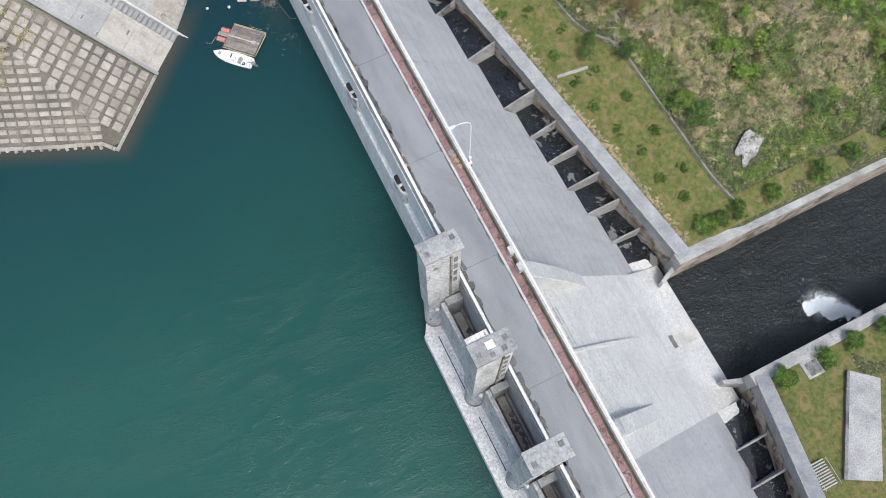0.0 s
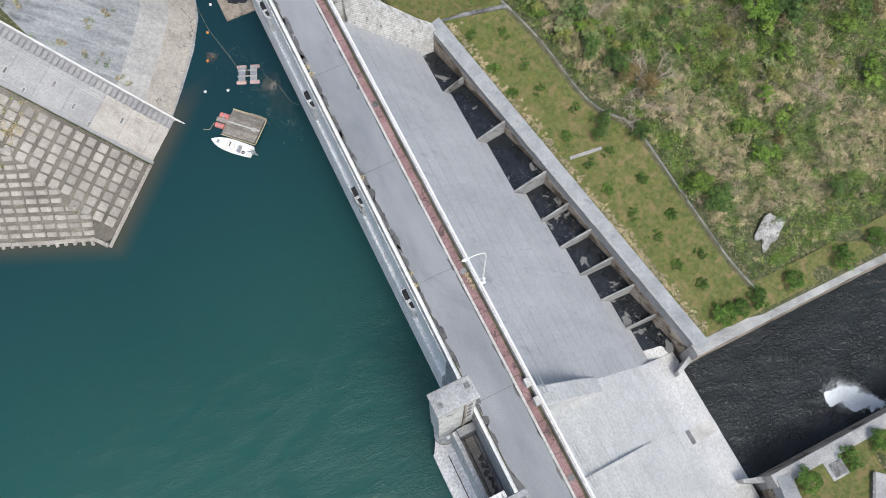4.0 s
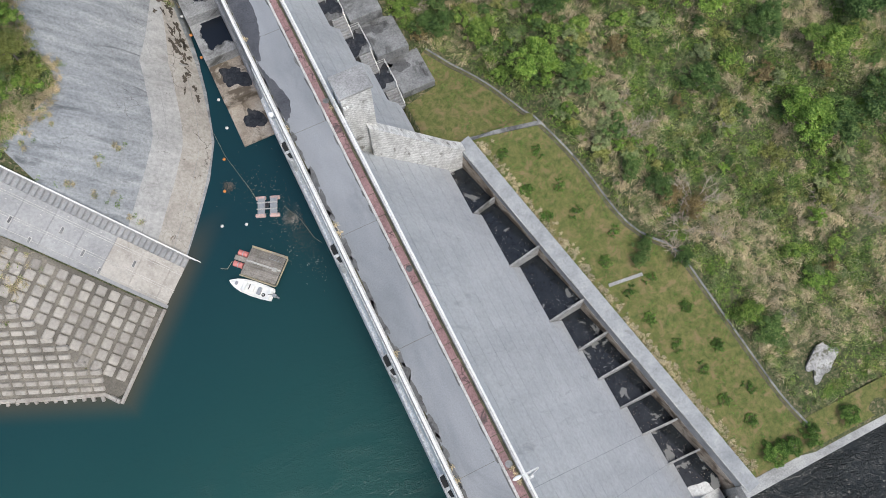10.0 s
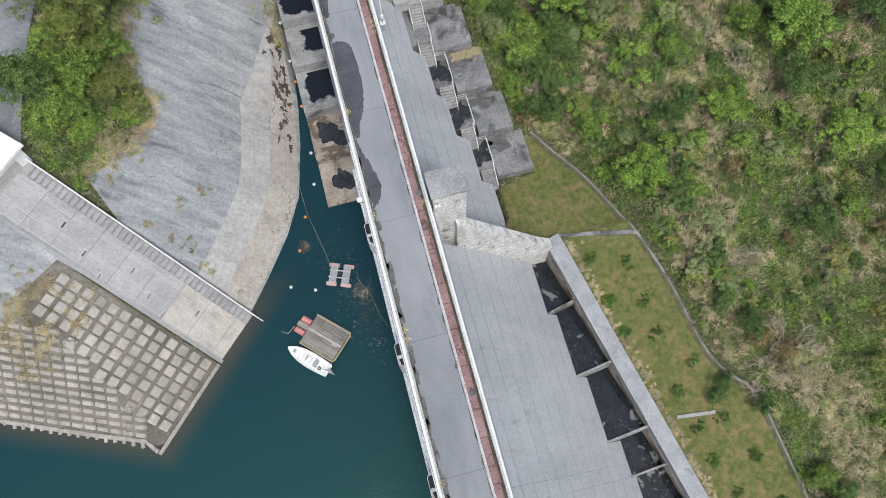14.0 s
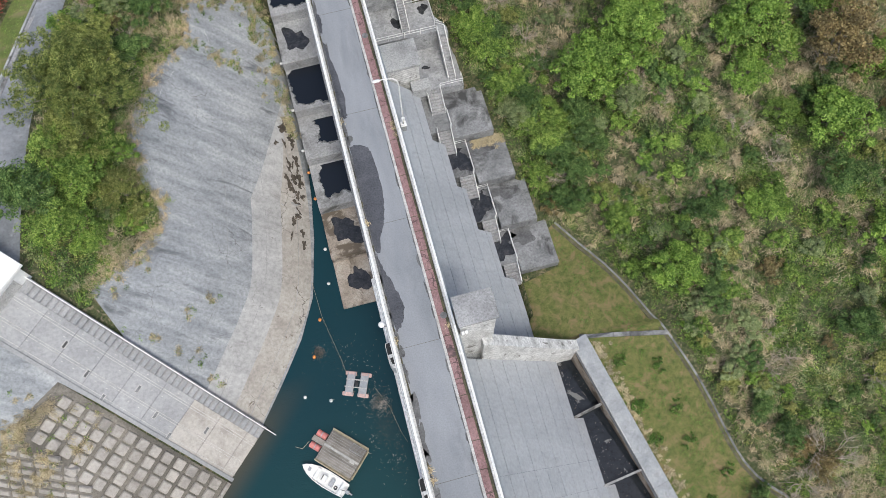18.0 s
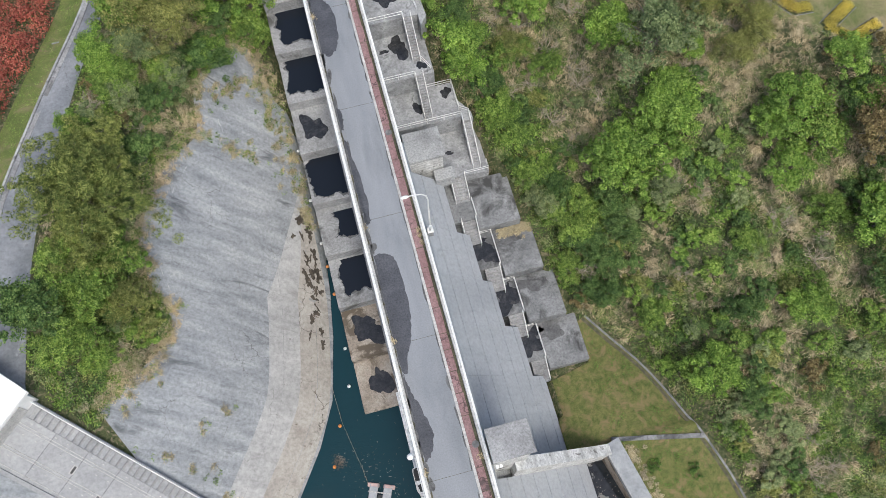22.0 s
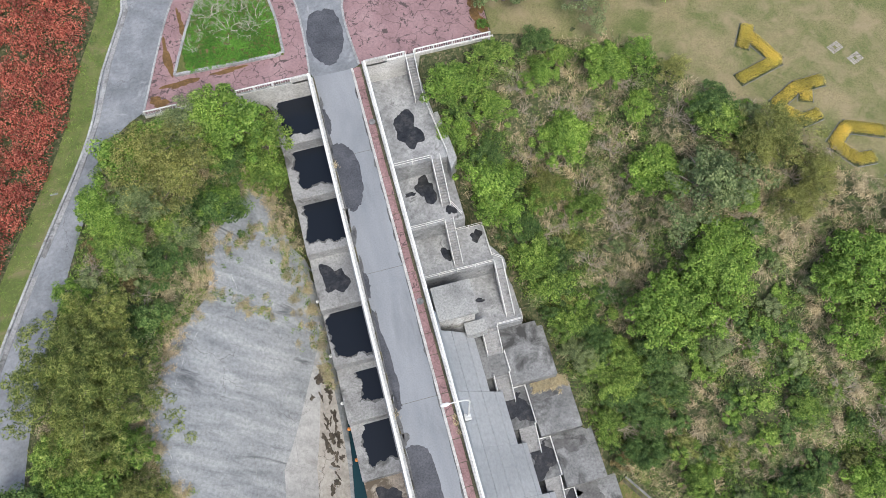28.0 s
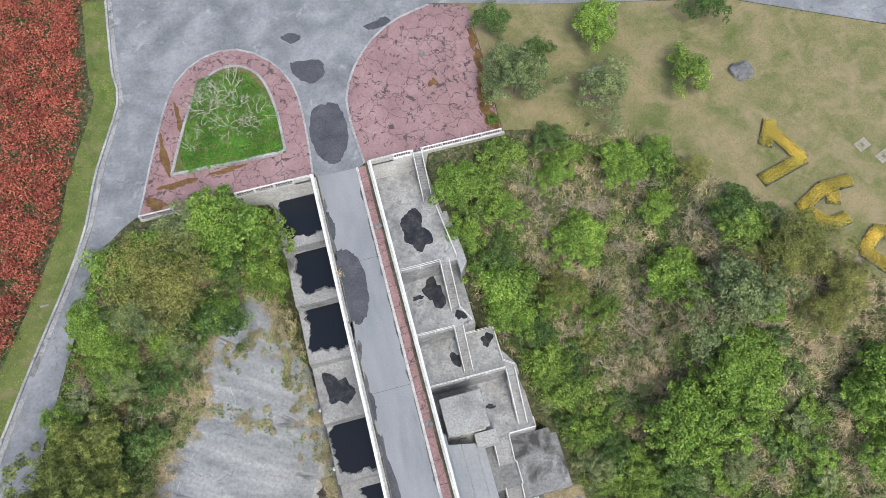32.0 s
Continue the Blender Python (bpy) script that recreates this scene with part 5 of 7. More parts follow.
def motor_boat(x, y, ang):
    t = thing("motor_boat", "small white open motorboat moored beside the raft", "boat", at=(x, y, LAKE), rz=ang)
    st = [(-2.7, 0.78, 0.5), (-1.6, 0.88, 0.5), (-0.3, 0.92, 0.53), (1.0, 0.82, 0.58), (1.9, 0.56, 0.66), (2.45, 0.26, 0.72), (2.72, 0.04, 0.75)]
    bm = bmesh.new()
    rows = []
    for px, w, h in st:
        prof = [(0, -0.25), (w * 0.75, -0.1), (w, h), (w - 0.07 * min(1, w * 3), h + 0.03), (w * 0.82, 0.18), (0, 0.14)]
        if px > 1.3:
            prof[4], prof[5] = (w * 0.8, h - 0.02), (0, h + 0.04)
        rows.append([[bm.verts.new((px, s * a, b)) for a, b in prof] for s in (1, -1)])
    for r, q in zip(rows, rows[1:]):
        for s in (0, 1):
            for i in range(5):
                f = (r[s][i], q[s][i], q[s][i + 1], r[s][i + 1])
                bm.faces.new(f if s == 0 else f[::-1])
    for s in (0, 1):
        bm.faces.new(rows[0][s])
    bmesh.ops.remove_doubles(bm, verts=bm.verts, dist=0.002)
    bmesh.ops.recalc_face_normals(bm, faces=bm.faces)
    part("hull", bm, M["gel"], t)
    part("console", bx(-0.35, 0.15, -0.35, 0.35, 0.14, 0.8, bev=0.06), M["gel"], t)
    part("windscreen", bx(0.12, 0.16, -0.3, 0.3, 0.8, 1.05), M["black"], t)
    part("seat", bx(-1.2, -0.75, -0.45, 0.45, 0.14, 0.5, bev=0.05), M["steel"], t, "grey seat")
    part("thwart", bx(-2.4, -2.0, -0.75, 0.75, 0.3, 0.48, bev=0.03), M["gel"], t)
    part("thwart", bx(0.7, 1.1, -0.65, 0.65, 0.32, 0.5, bev=0.03), M["gel"], t)
    part("fore_hatch", bx(1.65, 2.0, -0.22, 0.22, 0.66, 0.72, bev=0.02), M["steel"], t)
    m = part("outboard_motor", bx(-3.2, -2.72, -0.2, 0.2, 0.35, 0.85, bev=0.07), M["steel"], t, "grey outboard motor")
    part("motor_leg", bx(-3.45, -2.95, -0.07, 0.07, -0.3, 0.4), M["steel"], m)
    part("tiller", tube(bmesh.new(), [(-2.7, 0, 0.7), (-2.2, 0.15, 0.72)], 0.03), M["black"], m)
    coil = bmesh.new()
    for k in range(3):
        tube(coil, [(-1.55 + (0.2 - 0.05 * k) * math.cos(a), 0.25 + (0.2 - 0.05 * k) * math.sin(a), 0.2) for a in [0.5 * i for i in range(13)]], 0.025, 5)
    part("rope_coil", coil, M["black"], t)
    return t


motor_boat(0.0, 63.35, 135)


def raft(x, y, ang):
    t = thing("work_raft", "weathered grey plank work raft with red floats", "raft", at=(x, y, LAKE), rz=ang)
    for i in range(13):
        part("plank", bx(-2.2, 2.2, -1.72 + 0.265 * i, -1.48 + 0.265 * i, 0.42, 0.48), M["plank"], t)
    part("centre_board", bx(-2.2, 2.2, -0.1, 0.1, 0.485, 0.51), M["kerb"], t)
    part("frame", bx(-2.15, 2.15, -1.7, 1.7, 0.22, 0.42), M["steel"], t)
    for s in (-1, 1):
        part("pontoon", bx(-2.1, 2.1, s * 1.2 - 0.35, s * 1.2 + 0.35, -0.25, 0.22, bev=0.1), M["black"], t)
        for k in range(3):
            part("fender", tube(bmesh.new(), [(-2.25, s * (1.75 + 0.08 * k), 0.15 + 0.14 * k), (2.3, s * (1.78 + 0.08 * k), 0.12 + 0.14 * k)], 0.07, 6), M["bamboo"], t)
    for k in range(3):
        part("fender", tube(bmesh.new(), [(2.25 + 0.08 * k, -1.7, 0.12 + 0.14 * k), (2.25 + 0.08 * k, 1.7, 0.12 + 0.14 * k)], 0.07, 6), M["bamboo"], t)
    part("railing", tube(tube(bmesh.new(), [(0.6, 1.6, 0.48), (0.6, 1.6, 1.4), (2.1, 1.6, 1.4), (2.1, 1.6, 0.48)], 0.03), [(0.6, 0.8, 1.4), (2.1, 0.8, 1.4)], 0.03), M["steel"], t)
    for k in range(5):
        part("rail_post", tube(bmesh.new(), [(0.6 + 0.37 * k, 1.6, 0.5), (0.6 + 0.37 * k, 0.8, 1.4)], 0.022), M["steel"], t)
    part("gangway", bx(-3.7, -2.2, -0.3, 0.3, 0.3, 0.36), M["plank"], t)
    for s in (-0.72, 0.72):
        for k in range(2):
            b = bmesh.new()
            tube(b, [(-3.55, s + 0.0, 0.12), (-2.35, s, 0.12)], 0.36, 12)
            part("drum_float", b, M["float_red"], t, "faded red drum float") if k == 0 else None
            part("band", tube(bmesh.new(), [(-3.0, s, 0.12), (-2.9, s, 0.12)], 0.375, 12), M["steel"], t) if k else None
    part("crate", bx(1.2, 1.8, -0.3, 0.15, 0.48, 0.72, bev=0.03), M["kerb"], t, "pale bundle")
    return t


raft(2.3, 65.3, -45)


def survey_float(x, y, ang):
    t = thing("survey_float", "small grey frame float on faded pink pontoons", "raft", at=(x, y, LAKE), rz=ang)
    for sy in (-1.15, 1.15):
        for sx in (-0.85, 0.85):
            part("pontoon", bx(sx - 0.62, sx + 0.62, sy - 0.22, sy + 0.22, -0.12, 0.3, bev=0.08), M["float_pink"], t)
    for sx in (-0.75, 0.75):
        part("grating", bx(sx - 0.38, sx + 0.38, -1.0, 1.0, 0.32, 0.38), M["steel"], t)
    for sx in (-1.15, -0.35, 0.35, 1.15):
        part("beam", tube(bmesh.new(), [(sx, -1.25, 0.36), (sx, 1.25, 0.36)], 0.05), M["steel"], t)
    for sy in (-0.4, 0.45):
        part("cross_beam", bx(-1.3, 1.2, sy - 0.06, sy + 0.06, 0.38, 0.46), M["kerb"], t)
    part("winch", bx(-0.2, 0.2, -0.25, 0.25, 0.4, 0.75, bev=0.04), M["black"], t)
    return t


survey_float(5.6, 72.3, -22)


def buoy(x, y, mat, z=LAKE):
    b = bmesh.new()
    bmesh.ops.create_uvsphere(b, u_segments=12, v_segments=8, radius=0.2)
    t = thing("buoy", "round orange marker buoy afloat" if mat == "orange" else "round white marker buoy afloat", "buoy", "buoys on the reservoir", at=(x, y, z + 0.08))
    part("float_ball", b, M["white" if mat == "white" else mat], t, "", True)
    part("eye", tube(bmesh.new(), [(0, 0, 0.18), (0, 0, 0.3)], 0.03), M["black"], t)


for x, y, m_ in ((5.5, 89.0, "white"), (5.0, 84.7, "white"), (3.1, 80.7, "orange"), (1.6, 76.6, "orange"), (-0.3, 72.4, "white"), (2.4, 71.3, "white")):
    buoy(x, y, m_)
for x, y, m_, z in ((5.75, 95.3, "orange", -14.4), (5.75, 98.5, "orange", -13.6), (5.7, 101.2, "white", -12.9), (5.7, 106.2, "white", -11.6), (5.7, 112.0, "white", -10.0)):
    buoy(x, y, m_, z)
rope = thing("mooring_rope", "thin pale mooring rope lying on the water", "rope", "mooring ropes")
part("strand", tube(bmesh.new(), [(3.2, 85.5, -14.4), (3.4, 81.0, LAKE + 0.06), (4.5, 75.5, LAKE + 0.05), (4.8, 73.2, LAKE + 0.3)], 0.014, 5), M["bamboo"], rope)
rope = thing("mooring_rope", "thin pale mooring rope lying on the water", "rope", "mooring ropes")
part("strand", tube(bmesh.new(), [(7.4, 71.5, LAKE + 0.04), (8.5, 69.0, LAKE + 0.04), (9.1, 66.0, LAKE + 0.05), (9.6, 64.5, -13.8)], 0.014, 5), M["bamboo"], rope)
rope = thing("mooring_rope", "thin pale mooring rope lying on the water", "rope", "mooring ropes")
part("strand", tube(bmesh.new(), [(-0.8, 67.6, LAKE + 0.2), (-1.7, 67.0, LAKE + 0.04), (-2.4, 67.4, LAKE + 0.03)], 0.03, 5), M["bamboo"], rope)
# moss on the plaza edges
M["mossy"] = surface("moss_rusty", (0.09, 0.05, 0.02), (0.15, 0.085, 0.03), (0.2, 0.12, 0.045), 1.5, 8, 0.95)
for i_, (x, y, rx, ry) in enumerate(((30.1, 135.2, 0.8, 1.5), (30.4, 137.6, 0.7, 1.4), (30.6, 139.9, 0.6, 1.3), (30.9, 142.3, 0.45, 1.5), (31.0, 145.2, 0.35, 1.6), (25.4, 140.8, 0.45, 0.5), (-3.4, 139.4, 0.35, 2.6), (-1.4, 143.6, 0.3, 1.6), (-2.5, 135.9, 1.6, 0.45), (2.6, 136.2, 1.6, 0.3), (-5.0, 134.2, 0.9, 0.7))):
    tagged(part("moss_patch", sheet(blob(x, y, rx, ry, 300 + i_, n=64, rough=0.5), 0.088 + 0.001 * i_), M["mossy"]), "rust-brown moss growing on damp pavement", "moss", "moss patches on the plaza")
# floating debris
deb = bmesh.new()
rd = random.Random(11)
for cx, cy, n, sp in ((7.6, 69.6, 420, 0.55), (2.2, 77.0, 300, 0.35), (7.4, 66.8, 260, 1.2), (7.8, 70.5, 160, 1.6), (8.3, 63.5, 160, 1.3), (5.2, 75.6, 120, 1.8)):
    for _ in range(n):
        a, l = rd.uniform(0, 6.28), rd.uniform(0.02, 0.14)
        x, y, w = rd.gauss(cx, sp), rd.gauss(cy, sp), rd.uniform(0.006, 0.02)
        if x > 9.0:
            continue
        dx, dy = math.cos(a), math.sin(a)
        deb.faces.new([deb.verts.new((x + p * dx - q * dy, y + p * dy + q * dx, LAKE + 0.02)) for p, q in ((-l, -w), (l, -w * 0.6), (l, w * 0.6), (-l, w))])
tagged(part("floating_debris", deb, M["brown"]), "scattered twigs and leaves afloat on the reservoir", "debris", "", "stuff")

# ---- wet patches on the crest road ----
wets = [[(11.3, 106.8), (11.7, 104.5), (12.1, 100.5), (12.0, 97.5), (11.5, 96.6), (11.3, 98)], [(11.3, 93.2), (12.2, 93.2), (13.3, 92.4), (13.55, 88.5), (13.2, 85.5), (12.4, 83.2), (11.3, 81.6)],
        [(11.3, 81.2), (11.8, 79.0), (12.6, 76.0), (12.5, 74.4), (11.8, 73.2), (11.3, 73.6)], [(11.35, 124.6), (12.6, 124.4), (13.5, 122.6), (13.5, 119.5), (12.7, 117.2), (11.4, 117.4)],
        [(12.5, 141.2), (15.0, 140.9), (15.4, 137.2), (13.9, 134.2), (12.2, 134.9), (11.5, 138.0)], [(11.2, 147.4), (14.3, 146.9), (14.5, 145.0), (12.9, 144.2), (11.3, 145.8)],
        [(10.8, 150.9), (12.0, 151.2), (13.0, 150.3), (11.8, 149.8)], [(19.8, 149.9), (22.3, 150.5), (22.9, 149.7), (20.8, 149.2)], [(11.3, 129.0), (11.7, 128.4), (11.8, 126.5), (11.3, 126.0)], [(11.3, 110.5), (11.75, 109.6), (11.6, 108.0), (11.3, 107.8)]]
M["wet"] = surface("asphalt_wet", (0.06, 0.062, 0.069), (0.082, 0.084, 0.092), (0.11, 0.112, 0.12), 0.5, 6, 0.12, None, bump=0.05)
rw = random.Random(3)
for w_ in wets:
    line = arc(w_ + [w_[0]], 8)[:-1]
    line = [(max(11.29, x + rw.gauss(0, 0.05)) if y < 133 else x + rw.gauss(0, 0.06), y + rw.gauss(0, 0.07)) for x, y in line]
    tagged(part("puddle", sheet(line, 0.006), M["wet"]), "dark wet patch on the asphalt road", "puddle", "wet patches on the road")
for x, y in ((25.2, 144.6), (16.0, 31.7), (16.1, 73.3), (15.95, 10.0), (16.0, 126.1), (15.95, 52.4), (15.95, 106.0)):
    b = bmesh.new()
    bmesh.ops.create_cone(b, cap_ends=True, segments=20, radius1=0.34, radius2=0.33, depth=0.05, matrix=Matrix.Translation((x, y, 0.11)))
    tagged(part("manhole_cover", b, M["dark"]), "round dark iron manhole cover in the walkway", "manhole", "manhole covers")
for y in (-5.5, 6.5, 19.7, 32.5, 45.6, 58.5, 71.2, 84, 97, 110, 123):
    part("road_joint", bx(11.3, 15.25, y - 0.015, y + 0.015, -0.2, 0.004), M["moss"], dam)
# dirt washed against the parapet and the kerb
rg = random.Random(29)
y = -32.0
while y < 131:
    L = rg.uniform(0.5, 1.7)
    part("dirt_patch", sheet([(max(11.13, px), py) for px, py in blob(11.3, y, rg.uniform(0.16, 0.38), L, int(y * 10) + 900, n=28, rough=0.6)], 0.0025), M["damp"], dam, "black dirt washed along the parapet")
    y += L * rg.uniform(1.9, 2.6)
y = -32.0
while y < 131:
    L = rg.uniform(0.4, 1.4)
    part("dirt_patch", sheet([(min(15.268, px), py) for px, py in blob(15.24, y, rg.uniform(0.06, 0.16), L, int(y * 10) + 1900, n=24, rough=0.6)], 0.0025), M["damp"], dam)
    y += L * rg.uniform(2.2, 3.6)
# cabinets at the parapet and ladder cages on the spillway side
for y in (19.2, 17.3):
    t_ = thing("control_cabinet", "small white control cabinet on the walkway", "cabinet", "control cabinets on the dam", at=(16.35, y, 0.1))
    part("case", bx(-0.28, 0.28, -0.4, 0.4, 0, 1.0, bev=0.03), M["kerb"], t_)
    d_ = part("door", bx(-0.3, -0.285, -0.35, 0.35, 0.08, 0.92), M["kerb"], t_)
    part("handle", bx(-0.33, -0.3, 0.22, 0.28, 0.45, 0.6), M["steel"], d_)
    part("cap", bx(-0.3, 0.3, -0.42, 0.42, 1.0, 1.06, bev=0.02), M["kerb"], t_)
for y in (18.6, 9.2, 0.0, 11.5):
    t_ = thing("ladder_cage", "grey steel access ladder cage below the parapet", "ladder", "ladder cages on the dam", at=(17.05, y, -1.0))
    for k in range(7):
        part("rung", tube(bmesh.new(), [(0.35, -0.8 + 0.27 * k, 0.9), (0.75, -0.8 + 0.27 * k, 0.55)], 0.025, 5), M["steel"], t_)
    for dx, dz in ((0.35, 0.9), (0.75, 0.55)):
        part("stringer", tube(bmesh.new(), [(dx, -0.9, dz), (dx, 0.95, dz)], 0.04, 5), M["steel"], t_)
    part("bracket", bx(-0.1, 0.4, -0.06, 0.06, 0.3, 0.9), M["steel"], t_)
# globe lamp at the parapet
t_ = thing("globe_lamp", "round white globe lamp on the upstream parapet", "lamp", at=(10.2, 73.6, 0))
b = bmesh.new()
bmesh.ops.create_uvsphere(b, u_segments=14, v_segments=10, radius=0.3, matrix=Matrix.Translation((0, 0, 1.3)))
part("globe", b, M["whitecoat"], t_, "", True)
part("stem", tube(bmesh.new(), [(0.4, 0, 0.4), (0, 0, 0.6), (0, 0, 1.05)], 0.06), M["steel"], t_)
# outlet jet in the channel
M["foam"] = plain("white_water_foam", (0.8, 0.84, 0.86), 0.7, 0, 0.15)
b = bmesh.new()
rj = random.Random(21)
for q in range(9):
    k = q / 8
    ring = blob(66.2 - 4.2 * k, -0.6 + 3.6 * k, 0.6 + 1.1 * k, 0.5 + 0.9 * k, 800 + q, n=36, rough=0.8)
    b.faces.new([b.verts.new((x, y, TAIL + 0.03 + 0.006 * q)) for x, y in ring])
for _ in range(6500):
    k = rj.random() ** 0.8
    x = 66.4 - 4.6 * k + rj.gauss(0, 0.25 + 0.85 * k)
    y = -0.8 + 4.2 * k + rj.gauss(0, 0.25 + 0.75 * k)
    z = TAIL + 0.1 + (0.7 * (1 - k) + 0.2) * rj.random()
    r = rj.uniform(0.015, 0.06)
    b.faces.new([b.verts.new((x + r * p, y + r * q, z + r * h)) for p, q, h in ((-1, -0.6, 0.3), (1, -1, -0.2), (0.7, 1, 0.4), (-0.8, 0.8, 0))])
tagged(part("water_jet_foam", b, M["foam"]), "white foam of the outlet jet in the channel", "water jet", "", "stuff")
# channel-side lawn fittings
t_ = thing("concrete_slab", "long bare concrete slab path on the lawn", "slab", at=(0, 0, 0))
part("slab", prism([(56.9, -6.7), (60.0, -9.4), (52.2, -20.4), (48.2, -18.2)], -33.0, -32.2), M["conc"], t_)
part("kerb", prism([(56.5, -6.6), (56.9, -6.7), (48.2, -18.2), (47.8, -18.0)], -33.0, -32.0), M["dark"], t_)
t_ = thing("drain_pit", "square concrete drain pit with an iron cover", "drain", at=(52.8, -4.1, -32.6))
part("rim", bx(-1.25, 1.25, -1.35, 1.35, -0.3, 0.12, bev=0.03), M["conc"], t_)
part("cover", bx(-0.8, 0.95, -1.1, 0.75, 0.1, 0.15, bev=0.02), M["dark"], t_)
t_ = thing("steel_grating", "steel grating stair beside the training wall", "grating", at=(45.8, -16.3, -32.2))
for k in range(10):
    part("bar", bx(-1.1, 1.1, -1.7 + 0.36 * k, -1.55 + 0.36 * k, 0, 0.1), M["steel"], t_)
for s in (-1.15, 1.15):
    part("rail", tube(bmesh.new(), [(s, -1.8, 0.9), (s, 1.8, 0.9)], 0.04), M["steel"], t_)
# bare slab on the hillside
M["lichen"] = surface("lichened_rock", (0.19, 0.19, 0.18), (0.31, 0.308, 0.3), (0.45, 0.447, 0.435), 0.9, 4, 0.92, (0.12, 0.12, 0.085), (0.54, 0.62), 1.3, (1, 1, 1), 1.0)
b = prism(blob(61.9, 26.7, 2.7, 1.25, 95, n=140, rough=0.4, turn=0.58, sq=0.5), -34.0, lambda x, y: ground_z(x, y) + 0.16 + 0.16 * noise.noise((x * 1.6, y * 1.6, 0)))
tagged(part("rock_slab", b, M["lichen"]), "bare pale rock slab on the hillside", "rock")

t_ = thing("drain_pit", "small square concrete drain pit in the verge", "drain", at=(-16.5, 126.0, 0.2))
part("frame", bx(-0.55, 0.55, -0.5, 0.5, -0.3, 0.14, bev=0.03), M["conc"], t_)
part("cover", bx(-0.4, 0.4, -0.36, 0.36, 0.14, 0.17), M["dark"], t_, "dark cover")

# ---- planting ----
def leaf_mat(name, cols, trans=0.25):
    m, t, b = _nodes(name, 0.65)
    b.inputs["Specular IOR Level"].default_value = 0.25
    g = t.nodes.new("ShaderNodeNewGeometry")
    o = t.nodes.new("ShaderNodeObjectInfo")
    c = _ramp(t, g.outputs["Random Per Island"], [(i / (len(cols) - 1), k) for i, k in enumerate(cols)])
    big = _ramp(t, _noise(t, g.outputs["Position"], 0.45, 3, 0.5), [(0.35, (0.78, 0.78, 0.78)), (0.65, (1.36, 1.3, 1.2))])
    c = _mix(t, 1.0, c, big, "MULTIPLY")
    c = _mix(t, 1.0, c, _ramp(t, o.outputs["Random"], [(0, (0.82, 0.85, 0.8)), (1, (1.18, 1.12, 1.1))]), "MULTIPLY")
    t.links.new(c, b.inputs["Base Color"])
    tr = t.nodes.new("ShaderNodeBsdfTranslucent")
    t.links.new(c, tr.inputs["Color"])
    mx = t.nodes.new("ShaderNodeMixShader")
    mx.inputs[0].default_value = trans
    t.links.new(b.outputs[0], mx.inputs[1])
    t.links.new(tr.outputs[0], mx.inputs[2])
    t.links.new(mx.outputs[0], t.nodes["Material Output"].inputs["Surface"])
    return m


LEAF = {
    "bright": leaf_mat("leaves_yellow_green", [(0.058, 0.128, 0.023), (0.176, 0.312, 0.057), (0.335, 0.485, 0.124)]),
    "mid": leaf_mat("leaves_mid_green", [(0.042, 0.094, 0.018), (0.158, 0.275, 0.056), (0.325, 0.44, 0.12)]),
    "dark": leaf_mat("leaves_dark_green", [(0.024, 0.059, 0.019), (0.087, 0.169, 0.051), (0.2, 0.292, 0.102)]),
    "olive": leaf_mat("leaves_olive", [(0.07, 0.088, 0.026), (0.21, 0.25, 0.075), (0.39, 0.4, 0.16)]),
    "grey": leaf_mat("leaves_grey_green", [(0.08, 0.128, 0.055), (0.2, 0.265, 0.12), (0.33, 0.385, 0.21)]),
    "dry": leaf_mat("dry_grass_straw", [(0.2, 0.165, 0.1), (0.46, 0.39, 0.265), (0.72, 0.64, 0.48)], 0.1),
    "reed": leaf_mat("reed_green", [(0.065, 0.13, 0.034), (0.19, 0.27, 0.09), (0.47, 0.45, 0.26)], 0.15),
    "red": leaf_mat("leaves_red", [(0.17, 0.042, 0.033), (0.47, 0.125, 0.095), (0.66, 0.27, 0.21)]),
    "yellow": leaf_mat("hedge_yellow", [(0.19, 0.18, 0.03), (0.63, 0.51, 0.09), (0.84, 0.72, 0.24)]),
    "turf": leaf_mat("turf_green", [(0.03, 0.11, 0.015), (0.075, 0.22, 0.03), (0.15, 0.33, 0.06)]),
    "pine": leaf_mat("pine_needles", [(0.055, 0.09, 0.025), (0.18, 0.235, 0.064), (0.38, 0.42, 0.15)]),
    "shrub": leaf_mat("leaves_shrub_green", [(0.026, 0.07, 0.015), (0.085, 0.18, 0.038), (0.2, 0.32, 0.08)]),
    "brown": leaf_mat("leaves_brown_olive", [(0.08, 0.06, 0.03), (0.2, 0.16, 0.075), (0.36, 0.31, 0.16)]),
}
M["bark"] = surface("bark_grey", (0.1, 0.085, 0.07), (0.17, 0.15, 0.125), (0.25, 0.225, 0.19), 1.5, 9, 0.9)
M["deadwood"] = surface("bare_twigs", (0.29, 0.24, 0.19), (0.43, 0.365, 0.3), (0.58, 0.51, 0.43), 1.5, 9, 0.9)
M["palewood"] = surface("bare_pale_twigs", (0.4, 0.37, 0.32), (0.52, 0.48, 0.42), (0.62, 0.58, 0.52), 1.5, 9, 0.9)


